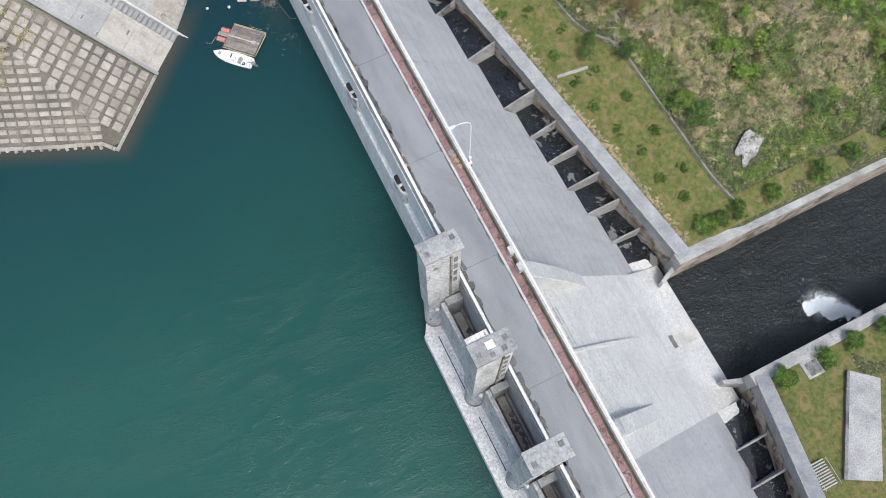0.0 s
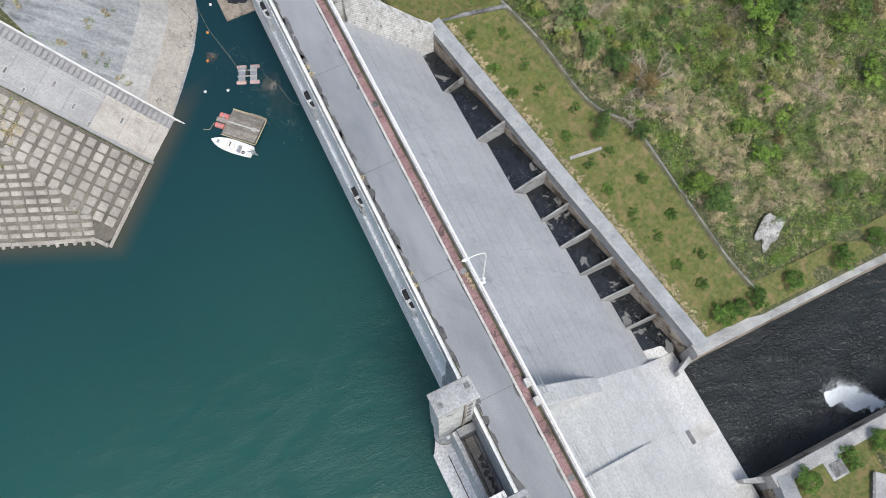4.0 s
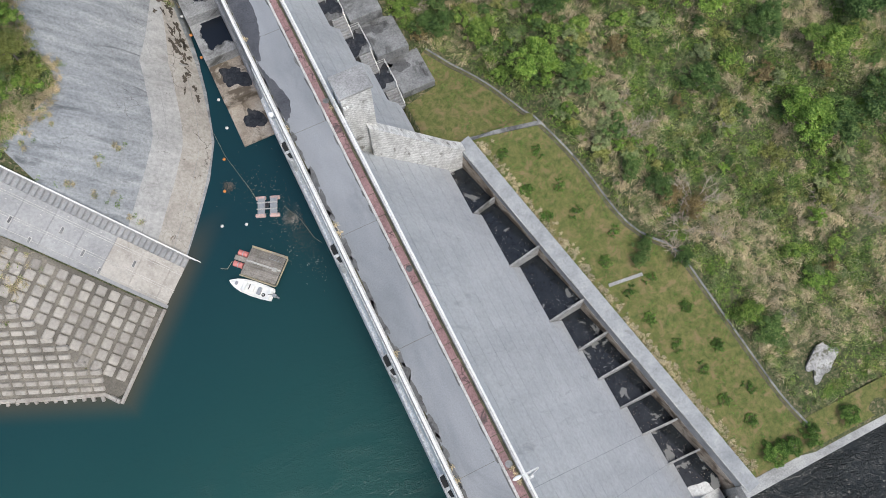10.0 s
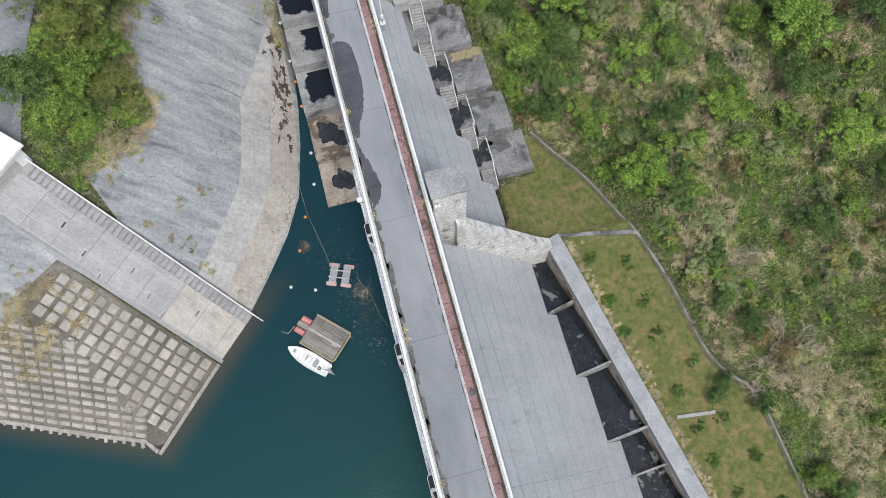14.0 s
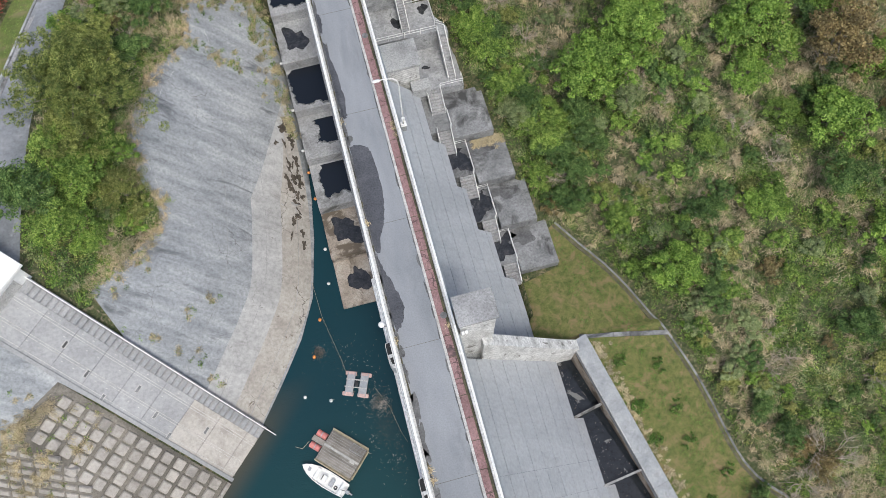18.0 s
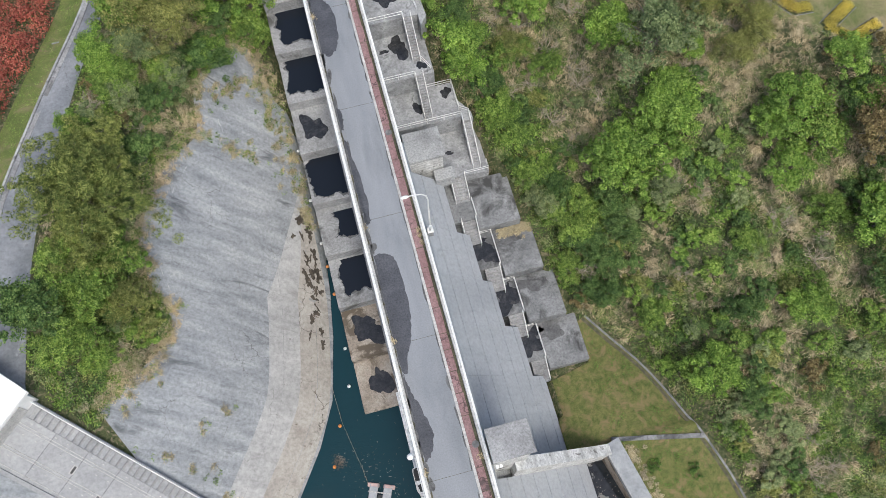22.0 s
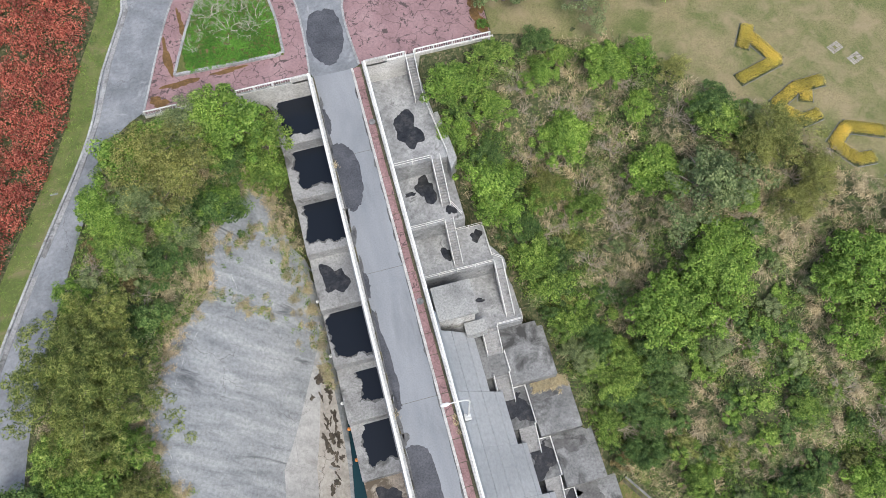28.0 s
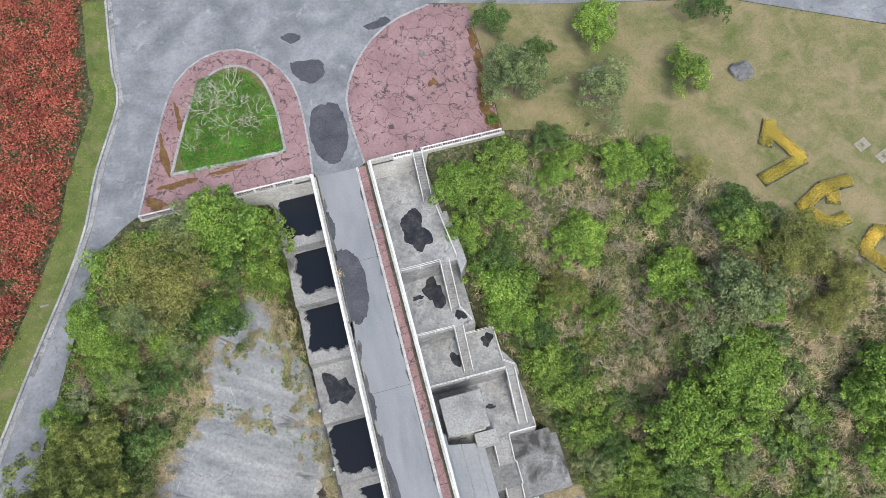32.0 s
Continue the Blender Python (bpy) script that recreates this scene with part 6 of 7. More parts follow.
def leaf_arrays(c, nrm, size, rng, aspect=0.55, up=0.5):
    """Leaf quads (diamonds) at the centres c, facing roughly along nrm."""
    n = len(c)
    nrm = nrm + rng.normal(0, 0.45, (n, 3)) + np.array([0, 0, up])
    nrm /= np.linalg.norm(nrm, axis=1, keepdims=True) + 1e-9
    d = rng.normal(0, 1, (n, 3))
    d -= (d * nrm).sum(1, keepdims=True) * nrm
    d /= np.linalg.norm(d, axis=1, keepdims=True) + 1e-9
    w = np.cross(nrm, d)
    s = (size * rng.uniform(0.6, 1.35, n))[:, None]
    v = np.stack([c - d * s * 0.5, c + w * s * aspect * 0.5 - nrm * s * 0.08, c + d * s * 0.55, c - w * s * aspect * 0.5 - nrm * s * 0.08], 1)
    return v.reshape(-1, 3)


def quads_mesh(name, verts, mat, per=4):
    n = len(verts) // per
    me = bpy.data.meshes.new(name)
    me.vertices.add(len(verts))
    me.vertices.foreach_set("co", np.ascontiguousarray(verts, np.float32).ravel())
    me.loops.add(n * per)
    me.loops.foreach_set("vertex_index", np.arange(n * per, dtype=np.int32))
    me.polygons.add(n)
    me.polygons.foreach_set("loop_start", np.arange(0, n * per, per, dtype=np.int32))
    me.update(calc_edges=True)
    me.materials.append(mat)
    return me


def ball_points(n, rng, flat=0.0):
    d = rng.normal(0, 1, (n, 3))
    d /= np.linalg.norm(d, axis=1, keepdims=True)
    d[:, 2] = np.where(d[:, 2] < flat, -d[:, 2] * 0.6 + flat, d[:, 2])
    return d


def crown_mesh(name, rad, high, lobes, leaves, size, mat, seed, gap=0.35, aspect=0.55):
    """An uneven crown: lobes spread over a dome, each a loose shell of leaves."""
    rng = np.random.default_rng(seed)
    out = []
    for i in range(lobes):
        a, k = rng.uniform(0, 6.283), rng.uniform(0.0, 1.0) ** 0.55
        bay = 0.72 + 0.22 * math.sin(2 * a + seed) + 0.16 * math.sin(3 * a + 2.3 * seed) + 0.12 * math.sin(5 * a + 4.1 * seed)
        if rad < 1.2:
            bay = 0.85
        r = rad * k * rng.uniform(0.75, 1.2) * bay * 1.25
        h = high * (0.5 + 0.34 * math.sqrt(max(0.0, 1 - k * k))) * rng.uniform(0.72, 1.15)
        c = np.array([r * math.cos(a), r * math.sin(a), h])
        lr = rad * rng.uniform(min(0.12, 0.6 * gap), gap)
        n = int(leaves * rng.uniform(0.7, 1.3))
        d = ball_points(n, rng, -0.2)
        out.append(leaf_arrays(c + d * lr * rng.uniform(0.6, 1.05, (n, 1)) * np.array([1, 1, 0.75]), d, size, rng, aspect))
    return quads_mesh(name, np.concatenate(out), mat)


def trunk_mesh(name, rad, high, seed, mat, limbs=6, thick=0.14):
    rng = random.Random(seed)
    bm = bmesh.new()
    top = Vector((rng.uniform(-0.3, 0.3), rng.uniform(-0.3, 0.3), high * 0.62))
    tube(bm, [(0, 0, -0.6), (rng.uniform(-0.1, 0.1), rng.uniform(-0.1, 0.1), high * 0.3), top], [thick * 1.4, thick, thick * 0.5], 7)
    for i in range(limbs):
        a = 6.283 * i / limbs + rng.uniform(-0.4, 0.4)
        s = Vector((0, 0, high * rng.uniform(0.25, 0.5)))
        e = Vector((rad * 0.75 * math.cos(a), rad * 0.75 * math.sin(a), high * rng.uniform(0.55, 0.85)))
        tube(bm, [s, s.lerp(e, 0.5) + Vector((0, 0, 0.15)), e], [thick * 0.55, thick * 0.35, thick * 0.12], 5)
    return mesh_of(name, bm, mat)


def dead_mesh(name, rad, high, seed, mat, limbs=9, depth=3, thick=0.09):
    """A leafless tree: forked limbs down to twigs."""
    rng = random.Random(seed)
    bm = bmesh.new()

    def grow(p, d, length, r, level):
        q = p + d * length
        m_ = p.lerp(q, 0.5) + Vector((rng.gauss(0, 0.06), rng.gauss(0, 0.06), rng.gauss(0, 0.05))) * length
        tube(bm, [p, m_, q], [r, r * 0.8, r * 0.55], 4 if level else 6)
        if level >= depth:
            return
        for _ in range(3 if level < depth - 1 else 4):
            nd = (d + Vector((rng.gauss(0, 0.5), rng.gauss(0, 0.5), rng.gauss(0.05, 0.35)))).normalized()
            grow(p.lerp(q, rng.uniform(0.45, 1.0)), nd, length * rng.uniform(0.5, 0.75), r * 0.5, level + 1)

    for i in range(limbs):
        a = 6.283 * i / limbs + rng.uniform(-0.4, 0.4)
        grow(Vector((0, 0, -0.2)), Vector((math.cos(a), math.sin(a), rng.uniform(0.35, 1.1))).normalized(), rad * rng.uniform(0.4, 0.6), thick, 0)
    return mesh_of(name, bm, mat)


TREE = {}


def kind_of_tree(key, name, label, rad, high, lobes, leaves, size, leaf, seeds, category="tree", thick=0.14, gap=0.35, aspect=0.55):
    for s in seeds:
        TREE.setdefault(key, []).append((crown_mesh("crown", rad, high, lobes, leaves, size, LEAF[leaf], s, gap, aspect), trunk_mesh("trunk", rad, high, s, M["bark"], 6, thick), name, label, category))


kind_of_tree("bright", "tree", "leafy tree with fresh yellow-green foliage", 2.7, 4.6, 78, 105, 0.225, "bright", (1, 2, 3), gap=0.3)
kind_of_tree("mid", "tree", "leafy broadleaf tree with mid-green foliage", 2.5, 4.2, 74, 105, 0.2, "mid", (4, 5, 6), gap=0.3)
kind_of_tree("dark", "tree", "dense dark green broadleaf tree", 2.4, 4.0, 74, 105, 0.19, "dark", (7, 8, 9), gap=0.3)
kind_of_tree("olive", "tree", "tall olive-green tree with fine foliage", 3.2, 6.0, 130, 105, 0.15, "olive", (10, 11), gap=0.24)
kind_of_tree("pine", "pine_tree", "large olive-green pine with tufted needles", 4.6, 7.0, 430, 74, 0.26, "pine", (18, 19), thick=0.2, gap=0.115, aspect=0.2)
kind_of_tree("brown", "tree", "tree with sparse brownish olive foliage", 3.0, 5.4, 90, 90, 0.18, "brown", (20, 21), gap=0.24)
kind_of_tree("grey", "tree", "grey-green tree with a rounded crown", 2.4, 4.0, 84, 110, 0.155, "grey", (12, 13), gap=0.28)
kind_of_tree("shrub", "shrub", "rounded dark green clipped shrub on the lawn", 1.0, 1.35, 46, 120, 0.11, "shrub", (14, 15), "shrub", 0.05)
kind_of_tree("tuft", "shrub", "small low shrub planted in the lawn", 0.6, 0.5, 22, 110, 0.06, "shrub", (16, 17), "shrub", 0.02)


for key in ("bright", "mid", "dark", "grey", "olive", "brown"):
    nm_, lb_, ct_ = TREE[key][0][2:]
    for s in (41, 42, 43):
        TREE.setdefault("small_" + key, []).append((crown_mesh("crown", 2.5, 4.2, 34, 62, 0.36, LEAF[key], s + len(key), 0.3), trunk_mesh("trunk", 2.5, 4.2, s, M["bark"], 5), "small_tree", lb_.replace("tall ", "low "), ct_))


def plant(key, x, y, scale=1.0, group="trees on the slopes", seed=0, z=None, tall=1.0):
    crown, trunk, name, label, cat = TREE[key][seed % len(TREE[key])]
    t = thing(name, label, cat, group, at=(x, y, ground_z(x, y) - 0.05 if z is None else z), rz=(seed * 67.0 + x * 31) % 360)
    t.scale = (scale, scale, scale * tall)
    for nm, me in (("crown", crown), ("trunk", trunk)):
        o = new(nm, me)
        o.parent = t
    return t


ROADSIDE = [("dark", -20.0, 94.6, 1.0), ("mid", -12.6, 99.8, 0.95), ("mid", -15.8, 96.2, 0.9), ("mid", -17.2, 92.2, 0.8), ("mid", -15.8, 90.2, 0.7), ("pine", -13.6, 104.6, 1.25), ("pine", -12.6, 108.0, 0.9), ("pine", -14.6, 101.2, 0.8), ("dark", -21.0, 95.4, 1.1), ("mid", -16.0, 96.8, 1.05), ("olive", -12.6, 95.6, 0.75), ("mid", -18.8, 91.8, 0.9), ("dark", -9.2, 110.4, 0.9), ("mid", -17.6, 99.8, 0.9)]
BANK_HEAD = [("mid", 6.6, 128.4, 1.0), ("dark", -0.5, 122.2, 0.7), ("grey", -9.5, 116.4, 0.8), ("mid", -5.6, 119.0, 0.8), ("grey", -7.8, 121.6, 0.9), ("mid", -11.0, 117.6, 0.7), ("dark", 0.6, 126.0, 0.8), ("mid", 5.2, 124.8, 0.6), ("bright", -14.8, 113.6, 0.62), ("dark", -6.8, 115.6, 0.9), ("dark", -1.8, 121.1, 1.0), ("bright", 1.9, 129.4, 1.3), ("bright", -0.8, 130.2, 1.0), ("mid", 4.6, 128.2, 1.15), ("bright", -7.4, 126.2, 1.15), ("mid", -9.8, 126.8, 0.8), ("olive", -4.0, 123.2, 1.1), ("olive", -5.8, 125.4, 1.1), ("mid", -0.8, 121.6, 0.95), ("bright", -10.6, 120.7, 0.75), ("mid", -9.0, 118.2, 0.8), ("grey", -4.9, 118.9, 0.9), ("mid", 3.4, 125.4, 0.9), ("grey", -2.8, 129.2, 1.1), ("grey", -8.2, 122.4, 0.9), ("bright", -11.9, 122.6, 0.7)]
PARK = [("grey", 33.4, 137.2, 1.25), ("grey", 32.9, 139.6, 1.0), ("dark", 36.2, 141.0, 0.6), ("grey", 41.6, 133.6, 1.2), ("mid", 51.0, 133.3, 0.9), ("bright", 43.6, 141.8, 0.9), ("dark", 33.2, 145.4, 0.8), ("dark", 55.8, 141.2, 0.9)]
TERRACE_SIDE = [("bright", 26.9, 116.2, 0.95), ("bright", 35.8, 121.0, 0.9), ("mid", 34.9, 95.5, 0.9), ("dark", 31.5, 108.5, 0.85), ("mid", 29.6, 110.4, 0.9), ("dark", 27.3, 121.5, 0.8), ("mid", 26.5, 127.2, 0.95), ("mid", 29.6, 130.3, 0.85), ("grey", 32.0, 99.6, 0.8), ("mid", 32.8, 92.0, 0.7), ("bright", 24.6, 124.4, 0.6), ("bright", 29.0, 125.5, 0.7), ("dark", 30.4, 104.4, 0.6), ("dark", 35.4, 94.0, 0.95), ("dark", 34.8, 88.6, 0.7), ("mid", 33.4, 97.6, 0.7), ("dark", 34.0, 101.6, 0.8), ("bright", 35.5, 121.1, 0.95), ("olive", 32.8, 116.7, 0.7), ("dark", 35.2, 130.7, 0.7), ("bright", 26.6, 118.4, 1.1), ("bright", 24.9, 128.4, 0.9), ("mid", 32.3, 116.4, 0.9), ("bright", 34.7, 127.5, 0.7), ("mid", 29.4, 111.3, 1.0), ("mid", 30.5, 107.6, 1.0), ("dark", 29.0, 114.2, 0.9), ("mid", 31.8, 103.2, 0.8)]
LOWER_SLOPE = [("bright", 44.9, 76.3, 1.0), ("bright", 65.3, 86.2, 0.9), ("bright", 71.5, 53.4, 1.2), ("dark", 74.7, 51.2, 1.3), ("dark", 81.0, 50.0, 1.5), ("mid", 56.0, 79.9, 0.9), ("bright", 67.4, 72.3, 1.0), ("dark", 64.4, 79.5, 1.1), ("dark", 49.0, 80.9, 0.8), ("dark", 56.8, 33.0, 0.9), ("mid", 55.6, 36.0, 0.7), ("dark", 37.0, 88.0, 0.8), ("mid", 40.5, 84.2, 0.8), ("dark", 47.8, 72.5, 0.7), ("dark", 49.6, 58.6, 0.7), ("dark", 51.8, 55.0, 0.75), ("dark", 62.0, 64.0, 0.9), ("dark", 72.0, 66.0, 1.1), ("mid", 78.0, 60.0, 1.2), ("dark", 84.0, 62.0, 1.4), ("bright", 80.0, 72.0, 1.2), ("dark", 74.0, 84.0, 1.2), ("bright", 72.0, 90.0, 1.0), ("dark", 47.4, 49.6, 0.5), ("dark", 45.9, 48.2, 0.45), ("mid", 51.0, 88.0, 0.7), ("mid", 60.0, 88.5, 0.7), ("dark", 37.2, 91.0, 0.9), ("brown", 54.6, 50.8, 0.6), ("brown", 53.0, 53.2, 0.5)]
LOWER_SLOPE_MORE = [("dark", 51.0, 46.0, 0.55), ("bright", 64.8, 85.4, 1.25), ("bright", 55.3, 79.4, 0.85)]
MID_SLOPE = [("bright", 47.0, 104.3, 1.0), ("bright", 43.5, 101.3, 0.85), ("bright", 57.0, 93.4, 0.95), ("bright", 41.0, 100.0, 1.25), ("bright", 46.4, 103.2, 0.9), ("bright", 56.6, 98.5, 0.9), ("dark", 39.8, 97.8, 0.9), ("grey", 44.8, 96.2, 0.8), ("dark", 66.0, 98.0, 1.0), ("mid", 36.4, 98.0, 0.85), ("dark", 39.4, 94.2, 0.9), ("bright", 41.8, 101.6, 1.3), ("bright", 44.4, 101.0, 1.15), ("bright", 47.2, 102.6, 1.0), ("bright", 47.5, 105.2, 0.95), ("bright", 58.7, 99.5, 1.15), ("mid", 60.5, 95.0, 1.2), ("brown", 66.4, 93.1, 1.5), ("bright", 64.9, 102.0, 0.8)]
UPPER_SLOPE = [("bright", 67.0, 97.5, 0.9), ("olive", 55.0, 106.6, 0.7), ("bright", 41.5, 126.1, 0.8), ("grey", 47.3, 110.4, 1.75), ("olive", 52.9, 112.4, 0.8), ("bright", 43.0, 114.4, 0.8), ("olive", 57.5, 108.5, 0.7), ("mid", 36.4, 114.2, 0.8), ("mid", 49.0, 117.6, 0.7), ("olive", 54.2, 113.0, 0.95), ("mid", 49.8, 116.6, 0.9), ("dark", 49.6, 118.2, 0.9), ("mid", 51.6, 116.0, 0.6), ("bright", 41.5, 126.2, 0.8), ("bright", 44.7, 125.9, 0.6), ("bright", 44.0, 114.4, 0.95), ("bright", 43.6, 121.3, 0.6), ("mid", 37.2, 129.2, 0.6), ("olive", 47.3, 122.9, 0.5), ("bright", 50.6, 108.9, 0.6)]
SPOTS = ROADSIDE + BANK_HEAD + PARK + TERRACE_SIDE + LOWER_SLOPE + LOWER_SLOPE_MORE + MID_SLOPE + UPPER_SLOPE
for i, (k, x, y, s) in enumerate(SPOTS):
    if s > 0.1:
        plant(k, x, y, s * 1.08, "trees in the park" if y > 131 and x > 20 else "trees on the slopes", i)
for i, (x, y) in enumerate(((50.3, 19.3), (55.9, 19.3), (61.6, 19.3), (69.0, 19.0), (74.2, 19.3), (80.5, 19.3), (48.3, -3.9), (54.9, -3.9), (59.8, -3.6), (65.4, -3.8), (52.8, 19.2))):
    plant("shrub", x, y, 1.3 if i % 3 else 1.5, "clipped shrubs by the channel", i)
for i, (x, y) in enumerate(((36.0, 67.9), (40.3, 66.4), (36.6, 62.8), (40.8, 61.3), (37.5, 58.3), (41.3, 57.3), (41.6, 50.1), (42.9, 45.4), (44.0, 41.2), (45.5, 36.7), (50.5, 34.4), (47.1, 32.7), (48.0, 28.2), (46.2, 45.6), (48.6, 40.4), (51.4, 28.0), (50.0, 24.4), (44.6, 53.0))):
    plant("tuft", x, y, 1.55, "small shrubs on the lawn", i)

def patch(x, y, s, off):
    return noise.noise((x * s, y * s, off))


rngu = np.random.default_rng(77)


def park_edge(x):
    """Where the rough slope gives way to the park lawn."""
    return float(np.interp(x, [24, 31, 33.9, 39.4, 44.6, 49.5, 53.5, 58.5, 62.3, 72, 90, 110], [132, 132, 133.6, 131.6, 128.7, 123.1, 118.4, 112.2, 107.3, 101.5, 94, 88]))


def dry_zone(x, y):
    """The strip of dead grass and twigs below the plaza."""
    return math.hypot((x - 36.5) / 7.5, (y - 121.5) / 8.5) < 1.0 + 0.35 * patch(x, y, 0.25, 11.0)


def wild_ok(x, y):
    """Whether a place is rough slope, clear of lawn, paths, walls and roads."""
    if math.hypot(x - 60.8, y - 27.0) < 3.0:
        return False
    if x > 20:
        if y < 22 or y > park_edge(x) - 0.7 + 1.6 * patch(x, y, 0.25, 9):
            return False
        pl = float(np.interp(y, [20, 25.6, 35.2, 46.7, 50.9, 54.8, 62.9, 69.5, 79.1, 86.5], [58.0, 56.2, 54.2, 52.0, 49.2, 47.4, 45.7, 43.6, 39.6, 34.6]))
        if y < 86.5:
            return x > pl
        return x > float(np.interp(y, [86.5, 98.6, 104.9, 111, 116, 122, 131], [33.0, 30.6, 29.2, 27.2, 25.4, 24.2, 23.4]))
    if y > 131.5 or y < 84 or (y < 92 and -0.715 * (x + 5.5) - 0.70 * (y - 70.5) > -1.0):
        return False
    inner = float(np.interp(y, [84, 97.6, 106, 116.6, 124.3, 131], [-22.3, -20.8, -19.0, -15.3, -12.4, -9.6]))
    outer = float(np.interp(y, [84, 90.0, 93.4, 98, 102.9, 110, 113.4, 118, 122, 126, 131], [-18.5, -13.5, -10.8, -11.8, -11.6, -8.0, -4.6, -3.8, -1.5, 4.5, 6.2]))
    return inner < x < outer


# leafless trees
for key, (rad, high, lim, mt, sd) in {"a": (2.6, 2.4, 11, "deadwood", 31), "b": (2.0, 2.0, 10, "deadwood", 32), "p": (2.4, 2.6, 6, "palewood", 33)}.items():
    TREE["dead" + key] = dead_mesh("limb_frame", rad, high, sd, M[mt], lim, 3 if key != "p" else 4, 0.036 if key != "p" else 0.03)


def bare(key, x, y, s, label, group, z=None, seed=0):
    t = thing("bare_tree", label, "tree", group, at=(x, y, ground_z(x, y) + 0.5 if z is None else z), rz=seed * 73.0)
    t.scale = (s, s, s * 1.1)
    o = new("limb_frame", TREE["dead" + key])
    o.parent = t


BARE_LOW = [("a", 55.2, 51.6, 1.9), ("b", 52.6, 49.4, 1.7), ("a", 36.0, 108.9, 1.0), ("b", 37.5, 105.6, 1.1), ("a", 51.9, 62.8, 0.9), ("b", 54.3, 63.0, 0.9), ("a", 52.9, 66.5, 0.8), ("b", 66.0, 92.5, 1.0), ("b", 41.5, 109.0, 0.9), ("a", 50.5, 106.5, 0.9), ("b", 58.0, 84.0, 1.0), ("a", 62.8, 58.4, 1.0), ("b", 70.0, 44.5, 1.1), ("b", 60.0, 33.5, 0.8), ("a", 75.0, 40.0, 1.1), ("b", 50.5, 47.8, 1.0), ("a", 56.3, 47.0, 1.0), ("b", -6.6, 123.4, 0.8)]
BARE_HIGH = [("b", 34.1, 113.7, 1.0), ("a", 44.8, 104.5, 0.8), ("a", 55.2, 88.6, 1.0), ("b", 44.8, 87.3, 0.9), ("a", 62.9, 99.1, 1.0), ("b", 48.1, 94.4, 0.8), ("a", 47.0, 119.0, 0.9), ("b", 31.5, 120.9, 1.0), ("b", 43.6, 124.0, 0.7), ("a", 56.0, 109.6, 0.8), ("b", 59.7, 109.9, 0.6), ("a", 39.5, 113.7, 0.9), ("b", 31.9, 113.1, 0.9), ("b", 27.0, 125.3, 0.8), ("a", -9.0, 113.4, 0.7), ("b", -13.0, 117.0, 0.8), ("a", -11.2, 100.4, 0.6), ("b", -3.0, 126.0, 0.6)]
for i, (k, x, y, s) in enumerate(BARE_LOW + BARE_HIGH):
    bare(k, x, y, s, "leafless grey-brown tree among the undergrowth", "bare trees on the slope", None, i)
for i, (x, y, s) in enumerate(((32.1, 127.3, 0.9), (38.4, 123.5, 1.1), (34.5, 119.4, 1.0), (42.6, 124.6, 0.8), (39.7, 111.6, 1.0), (36.0, 124.6, 0.9), (40.4, 119.0, 0.9), (33.0, 123.2, 0.8), (37.0, 116.4, 0.9))):
    bare("ab"[i % 2], x, y, s, "leafless grey-brown tree among the undergrowth", "bare trees on the slope", ground_z(x, y) + 0.8, i + 90)
rb = random.Random(55)
n_bare = 0
while n_bare < 16:
    x, y = (rb.uniform(28, 68), rb.uniform(84, 128)) if n_bare % 5 else (rb.uniform(-17, 0), rb.uniform(92, 126))
    n_bare += 1
    if not wild_ok(x, y) or not wild_ok(x - 1.2, y) or not wild_ok(x + 1.0, y + 1.0):
        continue
    bare(rb.choice("ab"), x, y, rb.uniform(0.6, 1.05), "leafless grey-brown tree among the undergrowth", "bare trees on the slope", ground_z(x, y) + 0.9, n_bare + 40)
for i, (x, y, s) in enumerate(((1.6, 143.6, 1.1), (4.6, 145.6, 1.3), (3.6, 141.0, 1.0), (6.8, 141.6, 0.95), (-0.6, 139.8, 0.7), (5.0, 143.4, 0.8), (2.6, 145.0, 0.9), (5.8, 140.4, 0.7), (1.0, 141.6, 0.6))):
    bare("p", x, y, s, "leafless pale-twigged young tree on the island", "bare trees on the island", 0.36, i + 3)

# ---- undergrowth, joined ----
EXTRA = 520
def domes(spots, rng, leaves, size, aspect=0.55):
    out = []
    for x, y, z, r, h in spots:
        n = max(12, int(leaves * r * r))
        d = ball_points(n, rng, 0.0)
        out.append(leaf_arrays(np.array([x, y, z]) + d * np.array([r, r, h]) * rng.uniform(0.7, 1.05, (n, 1)), d, size, rng, aspect))
    return np.concatenate(out)


def tussocks(spots, rng, blades, length, width):
    """Arched blades, two quads each."""
    out = []
    for x, y, z, r, h in spots:
        n = blades
        a = rng.normal(9.0 * patch(x, y, 0.22, 8.0), 0.85, n)
        d = np.stack([np.cos(a), np.sin(a), np.zeros(n)], 1)
        w = np.stack([-np.sin(a), np.cos(a), np.zeros(n)], 1) * width * rng.uniform(0.6, 1.3, (n, 1))
        L = (length * h * rng.uniform(0.6, 1.2, n))[:, None]
        p0 = np.array([x, y, z]) + np.concatenate([rng.normal(0, 0.42 * r, (n, 2)), np.zeros((n, 1))], 1)
        p1 = p0 + d * L * 0.35 + np.array([0, 0, 1.0]) * L * 0.55
        p2 = p0 + d * L * 0.95 + np.array([0, 0, 1.0]) * L * rng.uniform(0.15, 0.5, (n, 1))
        out.append(np.stack([p0 - w, p0 + w, p1 + w, p1 - w, p1 - w, p1 + w, p2 + w * 0.2, p2 - w * 0.2], 1).reshape(-1, 3))
    return np.concatenate(out)


